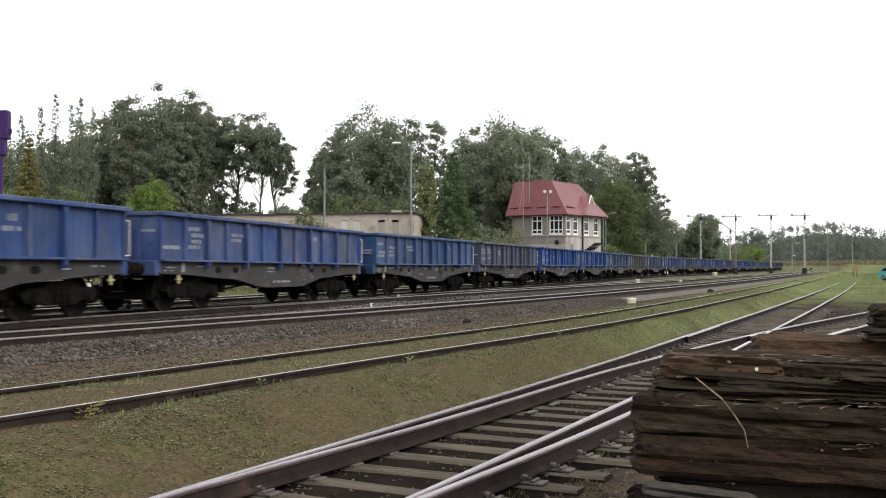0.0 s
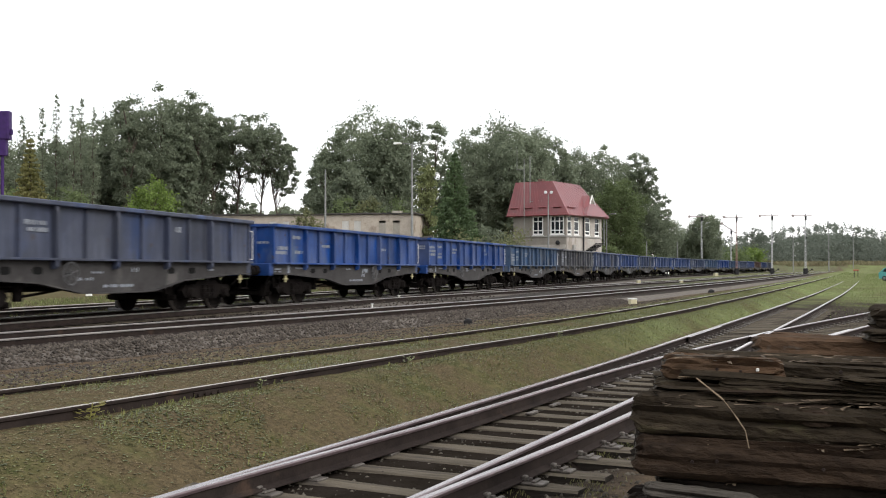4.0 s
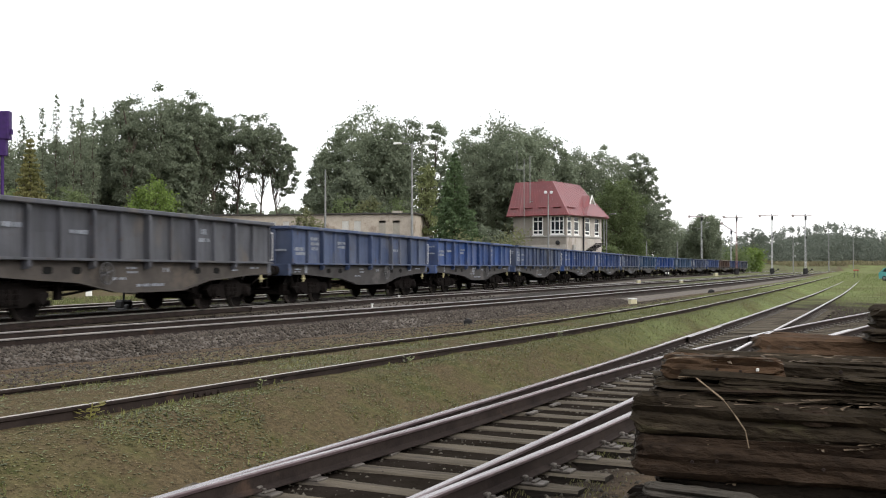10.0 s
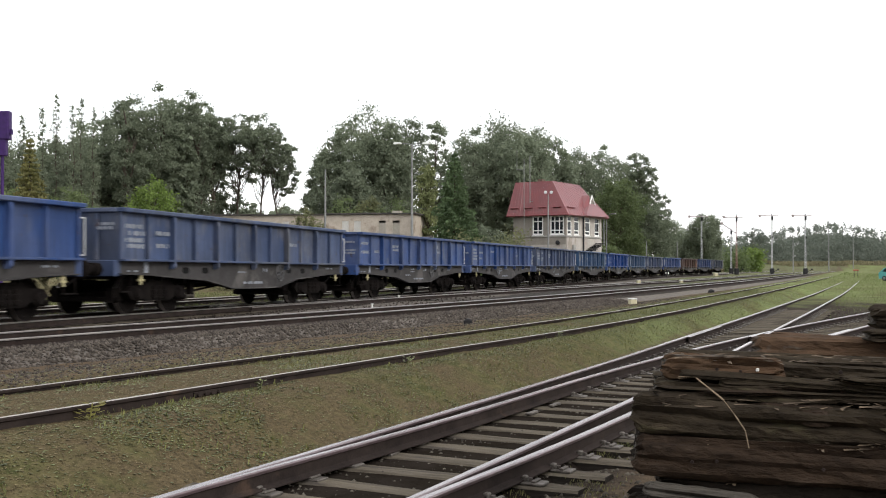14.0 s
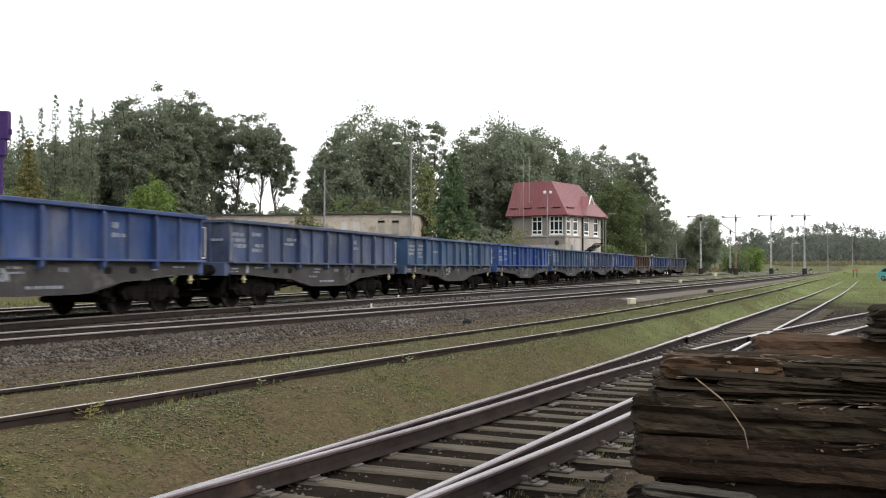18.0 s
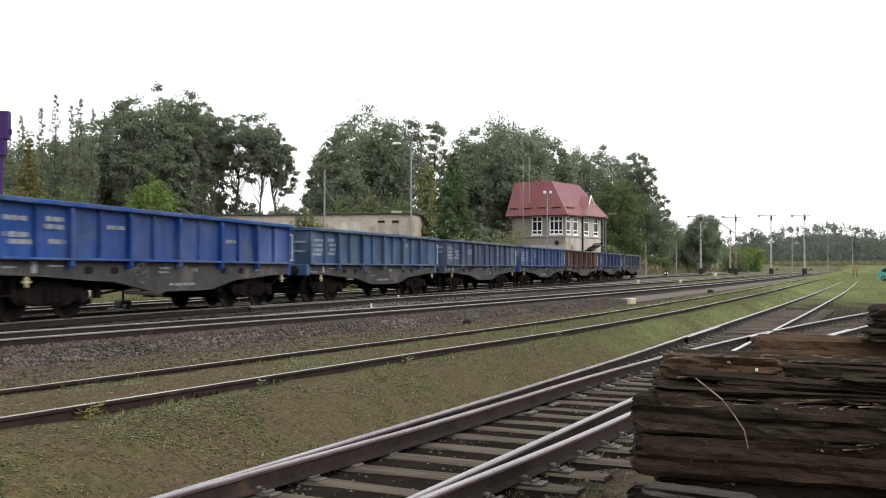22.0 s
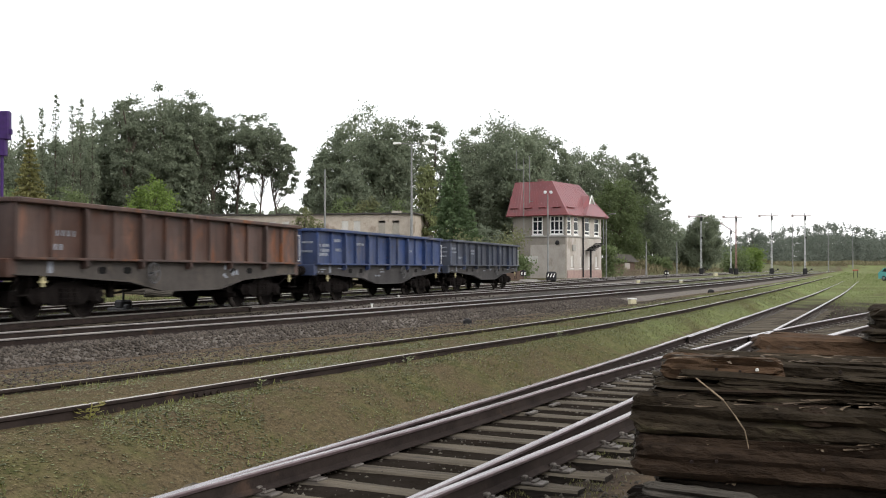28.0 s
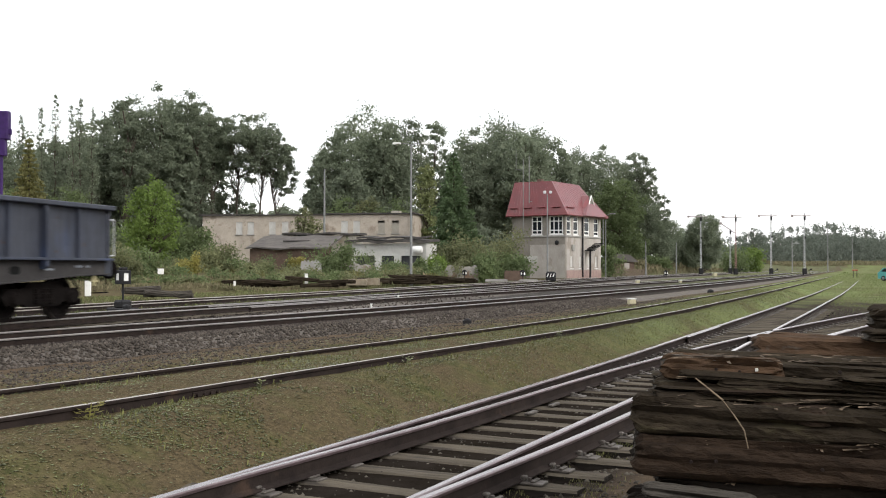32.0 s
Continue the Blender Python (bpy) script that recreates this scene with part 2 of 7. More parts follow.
# ---- mesh helpers ----
class Mesh:
    """Collects vertices and faces of one part."""

    def __init__(self):
        self.v, self.f, self.mi = [], [], []

    def add(self, vs, fs, mat=0, m=None):
        k = len(self.v)
        self.v += [tuple(m @ Vector(p)) for p in vs] if m else [tuple(p) for p in vs]
        self.f += [tuple(i + k for i in q) for q in fs]
        self.mi += [mat] * len(fs)
        return self

    def box(self, x0, y0, z0, x1, y1, z1, mat=0, m=None):
        vs = [(x, y, z) for z in (z0, z1) for x, y in ((x0, y0), (x1, y0), (x1, y1), (x0, y1))]
        return self.add(vs, [(3, 2, 1, 0), (4, 5, 6, 7), (0, 1, 5, 4), (1, 2, 6, 5), (2, 3, 7, 6), (3, 0, 4, 7)], mat, m)

    def cbox(self, x0, y0, z0, x1, y1, z1, c=0.01, mat=0, m=None):
        """A box with chamfered edges."""
        lo, hi = (x0, y0, z0), (x1, y1, z1)
        vs, idx = [], {}
        for sx in (0, 1):
            for sy in (0, 1):
                for sz in (0, 1):
                    p = [(lo, hi)[s][i] for i, s in enumerate((sx, sy, sz))]
                    q = [p[i] + (c if s == 0 else -c) for i, s in enumerate((sx, sy, sz))]
                    for a in range(3):
                        idx[sx, sy, sz, a] = len(vs)
                        vs.append(tuple(p[i] if i == a else q[i] for i in range(3)))
        fs = []
        for a in range(3):
            b, d = (a + 1) % 3, (a + 2) % 3
            for s in (0, 1):
                ring = []
                for u, w in ((0, 0), (1, 0), (1, 1), (0, 1)):
                    k = [0, 0, 0]
                    k[a], k[b], k[d] = s, u, w
                    ring.append(idx[(*k, a)])
                fs.append(tuple(ring if s else ring[::-1]))
            for u in (0, 1):
                for w in (0, 1):
                    k0, k1 = [0, 0, 0], [0, 0, 0]
                    k0[a], k1[a] = 0, 1
                    k0[b] = k1[b] = u
                    k0[d] = k1[d] = w
                    q = (idx[(*k0, b)], idx[(*k1, b)], idx[(*k1, d)], idx[(*k0, d)])
                    fs.append(q if (u != w) else q[::-1])
        for sx in (0, 1):
            for sy in (0, 1):
                for sz in (0, 1):
                    q = tuple(idx[sx, sy, sz, a] for a in range(3))
                    fs.append(q if (sx + sy + sz) % 2 else q[::-1])
        return self.add(vs, fs, mat, m)

    def tube(self, p, q, r0, r1=None, n=8, mat=0, caps=True):
        p, q = Vector(p), Vector(q)
        r1 = r0 if r1 is None else r1
        t = (q - p).to_track_quat("Z", "Y")
        vs = []
        for c, r in ((p, r0), (q, r1)):
            for i in range(n):
                a = 2 * math.pi * i / n
                vs.append(c + t @ Vector((r * math.cos(a), r * math.sin(a), 0)))
        fs = [(i, (i + 1) % n, n + (i + 1) % n, n + i) for i in range(n)]
        if caps:
            fs += [tuple(range(n))[::-1], tuple(range(n, 2 * n))]
        return self.add(vs, fs, mat)

    def ring(self, c, axis, r, w, n=20, k=6, mat=0):
        """A torus round axis."""
        t = Vector(axis).to_track_quat("Z", "Y")
        vs, fs = [], []
        for i in range(n):
            a = 2 * math.pi * i / n
            for j in range(k):
                e = 2 * math.pi * j / k
                vs.append(Vector(c) + t @ Vector(((r + w * math.cos(e)) * math.cos(a), (r + w * math.cos(e)) * math.sin(a), w * math.sin(e))))
        for i in range(n):
            for j in range(k):
                fs.append((i * k + j, ((i + 1) % n) * k + j, ((i + 1) % n) * k + (j + 1) % k, i * k + (j + 1) % k))
        return self.add(vs, fs, mat)

    def lathe(self, c, axis, prof, n=20, mat=0):
        """prof: (radius, along axis) pairs."""
        t = Vector(axis).to_track_quat("Z", "Y")
        vs, fs = [], []
        for r, h in prof:
            for i in range(n):
                a = 2 * math.pi * i / n
                vs.append(Vector(c) + t @ Vector((r * math.cos(a), r * math.sin(a), h)))
        for k in range(len(prof) - 1):
            for i in range(n):
                fs.append((k * n + i, k * n + (i + 1) % n, (k + 1) * n + (i + 1) % n, (k + 1) * n + i))
        fs += [tuple(range(n))[::-1], tuple(range((len(prof) - 1) * n, len(prof) * n))]
        return self.add(vs, fs, mat)

    def prism(self, pts, axis, a, b, mat=0):
        """A polygon of (u, w) pairs pushed out along axis from a to b. axis 0: (y, z); 1: (x, z); 2: (x, y)."""
        n = len(pts)
        put = {0: lambda u, w, h: (h, u, w), 1: lambda u, w, h: (u, h, w), 2: lambda u, w, h: (u, w, h)}[axis]
        vs = [put(u, w, h) for h in (a, b) for u, w in pts]
        fs = [tuple(range(n)), tuple(range(2 * n - 1, n - 1, -1))] + [(i, i + n, (i + 1) % n + n, (i + 1) % n) for i in range(n)]
        return self.add(vs, fs, mat)

    def data(self, name, mats, smooth=False):
        me = bpy.data.meshes.new(name)
        me.from_pydata(self.v, [], self.f)
        mats = mats if isinstance(mats, (list, tuple)) else [mats]
        for m in mats:
            me.materials.append(m)
        if len(mats) > 1:
            me.polygons.foreach_set("material_index", self.mi)
        if smooth:
            me.polygons.foreach_set("use_smooth", [True] * len(me.polygons))
        me.update()
        return me


def part(name, mesh, mats, parent, label="", at=None, smooth=False):
    ob = new(name, mesh.data(name, mats, smooth) if isinstance(mesh, Mesh) else mesh)
    ob.parent = parent
    if at is not None:
        ob.matrix_basis = at
    if label:
        tagged(ob, label)
    return ob


def thing(name, label, category, m=None, group="", kind=""):
    ob = new(name)
    ob.empty_display_size = 0.3
    if m is not None:
        ob.matrix_basis = m
    return tagged(ob, label, category, group, kind)


def fix_normals(me):
    bm = bmesh.new()
    bm.from_mesh(me)
    bmesh.ops.recalc_face_normals(bm, faces=bm.faces)
    bm.to_mesh(me)
    bm.free()


# ---- lines of the tracks ----
class Line:
    """A smooth plan line x(y) through a few stations, straight on beyond its ends."""

    def __init__(self, pts):
        self.y = [p[0] for p in pts]
        self.x = [p[1] for p in pts]
        n = len(pts)
        d = [(self.x[i + 1] - self.x[i]) / (self.y[i + 1] - self.y[i]) for i in range(n - 1)]
        self.m = [d[0]] + [(d[i - 1] + d[i]) / 2 for i in range(1, n - 1)] + [d[-1]]

    def at(self, y):
        Y, X, M = self.y, self.x, self.m
        if y <= Y[0]:
            return X[0] + M[0] * (y - Y[0])
        if y >= Y[-1]:
            return X[-1] + M[-1] * (y - Y[-1])
        i = max(k for k in range(len(Y) - 1) if Y[k] <= y)
        h = Y[i + 1] - Y[i]
        t = (y - Y[i]) / h
        return (2 * t ** 3 - 3 * t * t + 1) * X[i] + (t ** 3 - 2 * t * t + t) * h * M[i] + (3 * t * t - 2 * t ** 3) * X[i + 1] + (t ** 3 - t * t) * h * M[i + 1]

    def way(self, y):
        d = (self.at(y + 0.05) - self.at(y - 0.05)) / 0.1
        return Vector((d, 1, 0)).normalized()


CURVE_AT, CURVE_R, CURVE_TURN = 115.0, 350.0, radians(5.0)
TRAIN_X = -15.67


def train_spot(s):
    """Place and heading (angle to the right) of the train track's middle, s metres along it."""
    a = min(max(s - CURVE_AT, 0.0), CURVE_R * CURVE_TURN) / CURVE_R
    x = TRAIN_X + CURVE_R * (1 - math.cos(a))
    y = min(s, CURVE_AT) + CURVE_R * math.sin(a)
    x += 1.5 * max(0.0, (34.0 - s) / 34.0) ** 2.2 if s > 0 else 1.5 + 3.3 / 34.0 * -s
    r = max(s - CURVE_AT - CURVE_R * CURVE_TURN, 0.0)
    return Vector((x + r * math.sin(a), y + r * math.cos(a), lift(s))), a


def lift(s):
    """Gentle rise of the train's track towards the near curve."""
    u = min(max((36.0 - s) / 20.0, 0.0), 1.0)
    return 0.075 * u * u * (3 - 2 * u)


LINE_A = Line([(5.8, -3.08), (8, -2.79), (11.76, -2.31), (16.84, -1.71), (21.68, -1.2), (36.6, 0.36), (48, 1.5), (61.9, 2.88), (109, 7.02)])
LINE_D = Line([(-30, -8.126), (0, -3.897), (5.8, -3.04), (9.0, -2.44), (11.16, -2.1), (13.07, -1.82), (15.15, -1.47), (18.13, -0.89), (24.8, 0.59), (29.84, 1.87), (37.3, 3.95), (52, 8.55), (80, 17.95)])
LINE_B = Line([(0, -7.6), (8, -6.29), (12.46, -5.58), (19.55, -4.34), (27.5, -3.32), (35.5, -2.54), (49.3, -1.28), (82, 1.45), (140, 6.1)])
LINE_M = Line([(5, -14.2), (16.94, -12.26), (23.9, -11.0), (38.8, -8.82), (56, -6.85), (98, -2.65), (179, 4.0), (330, 16.5)])
LINE_T = Line([(-200, TRAIN_X + 21), (-30, TRAIN_X + 4.4), (0, TRAIN_X + 1.5), (8, TRAIN_X + 0.84), (16, TRAIN_X + 0.385), (25, TRAIN_X + 0.08), (34, TRAIN_X), (114, TRAIN_X), (130, -15.3), (145, -14.3), (160, -13.0), (330, 1.9)])
LINE_N = Line([(26, -15.6), (40, -14.6), (56, -12.6), (80, -9.9), (98, -7.9), (179, -0.6), (330, 12.4)])
LINE_K = Line([(-30, -20.6), (24, -20.4), (60, -20.1), (98, -19.6), (160, -17.0), (330, -2.6)])
Z_A, Z_B = -0.325, 0.0


def smooth(a, b, t):
    t = min(max((t - a) / (b - a), 0.0), 1.0)
    return t * t * (3 - 2 * t)


def base_height(x, y):
    """Height of the land."""
    xa, xb, xm = LINE_A.at(y), LINE_B.at(y), LINE_M.at(y)
    near = 1 - smooth(50, 110, y)
    za = -0.345 - 0.095 * near - 0.16 * (1 - smooth(9, 26, y))
    zb = -0.062
    h = zb + (za - zb) * smooth(xb + 0.95, max(xa - 0.9, xb + 1.6), x) - 0.035 * smooth(xb + 0.45, xb + 0.8, x) * smooth(xb + 1.6, xb + 0.9, x)
    h = h + (-0.33 - h) * smooth(xb - 1.5, xm + 2.2, x) if x < xb else h
    xd = LINE_D.at(y)
    bed = smooth(xa - 1.0, xa - 0.72, x) * smooth(xd + 1.15, xd + 0.85, x) * smooth(48, 38, y + 5 * noise.noise((x * 0.9, y * 0.5, 8)))
    h += (min(h, -0.56) - h) * bed
    if y < 40 and x > xd + 0.6:
        h += (-0.53 - h) * smooth(xd + 0.85, xd + 1.15, x) * smooth(40, 24, y)
    xk = LINE_K.at(y)
    h += smooth(xk - 3, xk - 13, x) * smooth(122, 150, y) * (1.25 + 1.2 * smooth(150, 195, y))
    far = smooth(-26, -45, x)
    h += far * (0.15 + 0.25 * noise.noise((x * 0.05, y * 0.05, 0)))
    h += smooth(90, 260, y) * 0.25 + 2.3 * smooth(336, 400, y)
    return h + 0.025 * noise.noise((x * 0.6, y * 0.6, 3)) + 0.012 * noise.noise((x * 2.3, y * 2.3, 5))


def cover(x, y):
    """Share of green, of bare soil and of stones."""
    xa, xb, xm = LINE_A.at(y), LINE_B.at(y), LINE_M.at(y)
    green = 0.34 + 0.5 * smooth(10, 26, y) + 0.22 * noise.noise((x * 0.25, y * 0.2, 9))
    bare, stone = 0.0, 0.0
    db = abs(x - xb)
    green += 0.05 * (1 - smooth(6.0, 9.5, y))
    green -= 0.15 * (1 - smooth(0.6, 1.2, db)) * (1 - smooth(20, 60, y))
    if xm < x < xb:
        bare = 0.75 * smooth(xb - 1.1, xb - 2.0, x)
        green -= 0.3 * smooth(xb - 1.1, xb - 2.2, x)
    if x <= xm + 1.9:
        stone = smooth(xm + 3.0, xm + 2.2, x) * smooth(-31, -23, x)
        stone *= (1 - 0.35 * smooth(-18, -20, x)) * (1 - 0.7 * smooth(60, 130, y))
        bare = 0.45 * smooth(70, 150, y)
    if x > xa - 1.4 and y < 60:
        bare = max(bare, 0.8 * smooth(xa - 1.5, xa - 0.9, x) * (1 - smooth(22, 42, y)))
    xd = LINE_D.at(y)
    oily = smooth(xa - 0.95, xa - 0.75, x) * smooth(xd + 1.7, xd + 1.2, x) * (1 - smooth(40, 62, y + 12 * noise.noise((x * 0.7, y * 0.4, 2))))
    if y < 32 and x > LINE_D.at(y) + 1.1:
        bare = 0.95 * smooth(32, 22, y) + 0.1
    if x < -23:
        green = 0.45 + 0.3 * noise.noise((x * 0.1, y * 0.1, 2))
        bare = 0.35 * smooth(-37, -29, x) * smooth(135, 115, y)
        if y > 125 and x < LINE_K.at(y) - 4:
            stone = 0.0
    return max(green, 0), bare, stone, oily


def build_ground():
    xs = list(np.arange(-60, -16, 1.0)) + list(np.arange(-16, 9, 0.22)) + list(np.arange(9, 30, 1.2))
    ys = list(np.arange(-30, 2, 2.0)) + list(np.arange(2, 40, 0.3)) + list(np.arange(40, 90, 1.0)) + list(np.arange(90, 340, 5.0))
    xs = [-2400, -1200, -600, -300, -180, -120, -90, -74] + [float(v) for v in xs] + [30, 36, 45, 60, 90, 140, 260, 600, 1200, 2400]
    ys = [-2400, -900, -300, -120, -60] + [float(v) for v in ys] + [340, 380, 440, 560, 800, 1300, 2600]
    vs, cs = [], []
    for y in ys:
        for x in xs:
            h = base_height(x, y) if -130 < x < 100 and y < 400 else (2.5 if y > 399 else 0.1)
            if abs(x) > 130 or y > 380 or y < -60:
                cs.append((0.6, 0.0, 0.0, 0.0))
            else:
                cs.append(cover(x, y))
            vs.append((x, y, h))
    n = len(xs)
    fs = [(j * n + i, j * n + i + 1, (j + 1) * n + i + 1, (j + 1) * n + i) for j in range(len(ys) - 1) for i in range(n - 1)]
    me = bpy.data.meshes.new("ground")
    me.from_pydata(vs, [], fs)
    me.materials.append(GROUND)
    a = me.color_attributes.new("cover", "FLOAT_COLOR", "POINT")
    a.data.foreach_set("color", [c for q in cs for c in q])
    me.polygons.foreach_set("use_smooth", [True] * len(me.polygons))
    me.update()
    tagged(new("ground", me), "uneven worn grass ground with bare soil and stony track beds", "ground", kind="structure")


build_ground()

# ---- tracks ----
RAIL_PROFILE = [(-0.072, -0.150), (0.072, -0.150), (0.072, -0.140), (0.012, -0.118), (0.010, -0.040), (0.034, -0.030), (0.036, -0.010),
                (0.026, 0.0), (-0.026, 0.0), (-0.036, -0.010), (-0.034, -0.030), (-0.010, -0.040), (-0.012, -0.118), (-0.072, -0.140)]


def steps(y0, y1):
    out, y = [], y0
    while y < y1:
        out.append(y)
        y += 0.6 if y < 40 else (2.0 if y < 90 else 6.0)
    return out + [y1]


def rail_mesh(line, side, y0, y1, z, taper=None):
    """One rail swept along a line, side metres from its middle: bright running surface and gauge corner, and on the busy low turnout dark-polished head sides. taper thins the blade's tip."""
    bright = (7,) if line is LINE_B else (7, 8) if z < -0.2 else (5, 6, 7, 8, 9)
    polished = (5, 6, 9) if z < -0.2 else ()
    mesh = Mesh()
    vs, n = [], len(RAIL_PROFILE)
    ys = steps(y0, y1)
    for y in ys:
        w = line.way(y)
        r = Vector((w.y, -w.x, 0))
        c = Vector((line.at(y), y, z + (lift(y) if line is LINE_T else 0.0))) + r * side
        k = 1.0 if taper is None else min(1.0, 0.35 + 0.65 * (y - y0) / taper)
        for u, h in RAIL_PROFILE:
            vs.append(c + r * (u * k) + Vector((0, 0, h)))
    for j in range(len(ys) - 1):
        for i in range(n):
            q = (j * n + i, j * n + (i + 1) % n, (j + 1) * n + (i + 1) % n, (j + 1) * n + i)
            mesh.f.append(q)
            mesh.mi.append(1 if i in bright else 2 if i in polished else 0)
    mesh.f += [tuple(range(n))[::-1], tuple(range((len(ys) - 1) * n, len(ys) * n))]
    mesh.mi += [0, 0]
    mesh.v = [tuple(p) for p in vs]
    return mesh


def sleeper_mesh(seed, length=2.6, wide=0.25, deep=0.16):
    rnd = random.Random(seed)
    m = Mesh()
    n = 6
    ring = []
    for i in range(n + 1):
        u = -length / 2 + length * i / n
        j = lambda a: rnd.uniform(-a, a)
        e = 0.018 if i in (0, n) else 0.0
        ring.append([(u + j(0.01), -wide / 2 + e + j(0.008), -deep), (u + j(0.01), -wide / 2 + e + j(0.008), -0.02), (u + j(0.01), -wide / 2 + 0.025 + e, j(0.006)),
                     (u + j(0.01), wide / 2 - 0.025 - e, j(0.006)), (u + j(0.01), wide / 2 - e + j(0.008), -0.02), (u + j(0.01), wide / 2 - e + j(0.008), -deep)])
    vs = [p for r in ring for p in r]
    fs = [(i * 6 + k, i * 6 + (k + 1) % 6, (i + 1) * 6 + (k + 1) % 6, (i + 1) * 6 + k) for i in range(n) for k in range(6)]
    fs += [tuple(range(6))[::-1], tuple(range(n * 6, n * 6 + 6))]
    m.add(vs, fs)
    # sides, ends and undersides take the slot with shade in its colour
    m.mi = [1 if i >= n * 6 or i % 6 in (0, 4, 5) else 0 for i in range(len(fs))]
    return m


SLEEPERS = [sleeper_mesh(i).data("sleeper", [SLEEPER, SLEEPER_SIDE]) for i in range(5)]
LONG_SLEEPERS = {}


def chair_mesh():
    """A ribbed base plate on either side of the rail, with its clamps and bolts."""
    m = Mesh()
    for s in (-1, 1):
        x0, x1 = sorted((s * 0.06, s * 0.25))
        m.cbox(x0, -0.075, -0.002, x1, 0.075, 0.02, 0.006)
        x0, x1 = sorted((s * 0.055, s * 0.1))
        m.cbox(x0, -0.03, 0.018, x1, 0.03, 0.06, 0.008)
        x0, x1 = sorted((s * 0.15, s * 0.185))
        m.cbox(x0, -0.07, 0.018, x1, 0.07, 0.036, 0.006)
        m.tube((s * 0.125, 0, 0.018), (s * 0.125, 0, 0.045), 0.018, n=6)
    return m


CHAIR = chair_mesh().data("rail_chair", RUST_PLATE)


def build_track(label, line, y0, y1, z, sleepers=None, group="railway tracks", top=HALF_TOP):
    t = thing("railway_track", label, "railway track", group=group, kind="structure")
    for s in (-1, 1):
        part("rail", rail_mesh(line, s * 0.753, y0, y1, z), [RAIL_SIDE, top], t)
    if sleepers:
        rnd = random.Random(int(z * 1000) + int(y1))
        y, k = sleepers[0], 0
        while y < sleepers[1]:
            w = line.way(y)
            ang = math.degrees(math.atan2(-w.x, w.y))
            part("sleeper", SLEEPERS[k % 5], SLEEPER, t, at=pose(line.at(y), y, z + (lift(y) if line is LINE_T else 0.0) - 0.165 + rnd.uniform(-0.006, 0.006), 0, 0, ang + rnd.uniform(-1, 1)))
            y += 0.62 + rnd.uniform(-0.02, 0.02)
            k += 1
    return t


def build_turnout():
    """The siding nearest to the camera with its diverging branch."""
    t = thing("railway_turnout", "turnout with bright-worn rails on dark grey wooden sleepers", "railway track", kind="structure")
    both = [RAIL_SIDE, STEEL_TOP, HEAD_SIDE]
    part("stock_rail", rail_mesh(LINE_A, -0.753, -28.0, 125, Z_A), both, t)
    part("stock_rail", rail_mesh(LINE_D, 0.753, -28.0, 80, Z_A), both, t)
    part("switch_rail", rail_mesh(LINE_D, -0.753, 3.0, 24.3, Z_A + 0.003, 5.0), both, t)
    part("switch_rail", rail_mesh(LINE_A, 0.753, 3.0, 24.3, Z_A + 0.003, 5.0), both, t)
    part("running_rail", rail_mesh(LINE_D, -0.753, 25.3, 80, Z_A), both, t)
    part("running_rail", rail_mesh(LINE_A, 0.753, 25.3, 125, Z_A), both, t)
    frog = Mesh()
    yf = 24.9
    for line, s, a, b in ((LINE_D, -0.753, 24.2, 25.6), (LINE_A, 0.753, 24.2, 25.6)):
        m = rail_mesh(line, s, a, b, Z_A + 0.004)
        frog.add(m.v, m.f)
        frog.mi[-len(m.mi):] = m.mi
    for line, s in ((LINE_D, -0.69), (LINE_A, 0.69)):
        m = rail_mesh(line, s, yf - 2.0, yf - 0.1, Z_A)
        frog.add(m.v, m.f)
        frog.mi[-len(m.mi):] = m.mi
    part("crossing_frog", frog, both, t)
    part("check_rail", rail_mesh(LINE_A, -0.67, 22.5, 26.8, Z_A - 0.006), [RAIL_SIDE, HEAD_SIDE, RAIL_SIDE], t)
    part("check_rail", rail_mesh(LINE_D, 0.67, 22.5, 26.8, Z_A), both, t)
    rnd = random.Random(4)
    y, k = -28.0, 0
    while y < 43:
        xl, xr = LINE_A.at(y) - 0.753, LINE_D.at(y) + 0.753
        if y < 31:
            spans = [((xl + xr) / 2, xr - xl + 1.15)]
        else:
            spans = [(LINE_A.at(y), 2.6), (LINE_D.at(y), 2.6)]
        for cx, length in spans:
            w = (LINE_A.way(y) + LINE_D.way(y)).normalized() if y < 31 else (LINE_A if cx < LINE_D.at(y) - 1.5 else LINE_D).way(y)
            ang = math.degrees(math.atan2(-w.x, w.y))
            key = (round(length * 4), k % 3)
            if key not in LONG_SLEEPERS:
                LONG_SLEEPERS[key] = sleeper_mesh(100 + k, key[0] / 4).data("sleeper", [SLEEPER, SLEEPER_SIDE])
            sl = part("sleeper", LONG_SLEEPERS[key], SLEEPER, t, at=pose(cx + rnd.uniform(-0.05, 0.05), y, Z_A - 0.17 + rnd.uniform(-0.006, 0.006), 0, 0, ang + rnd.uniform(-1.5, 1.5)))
            if -4 < y < 46:
                inv = sl.matrix_basis.inverted()
                for line, s in ((LINE_A, -0.753), (LINE_D, 0.753)) if y < 12.5 else (((LINE_A if cx < LINE_D.at(y) - 1.0 else LINE_D), -0.753), ((LINE_A if cx < LINE_D.at(y) - 1.0 else LINE_D), 0.753)) if y >= 31 else ((LINE_A, -0.753), (LINE_A, 0.753), (LINE_D, -0.753), (LINE_D, 0.753)):
                    p = inv @ Vector((line.at(y) + s, y, Z_A - 0.17))
                    part("rail_chair", CHAIR, RUST_PLATE, sl, at=pose(p.x, 0, 0.0))
        y += 0.58 + rnd.uniform(-0.03, 0.03)
        k += 1
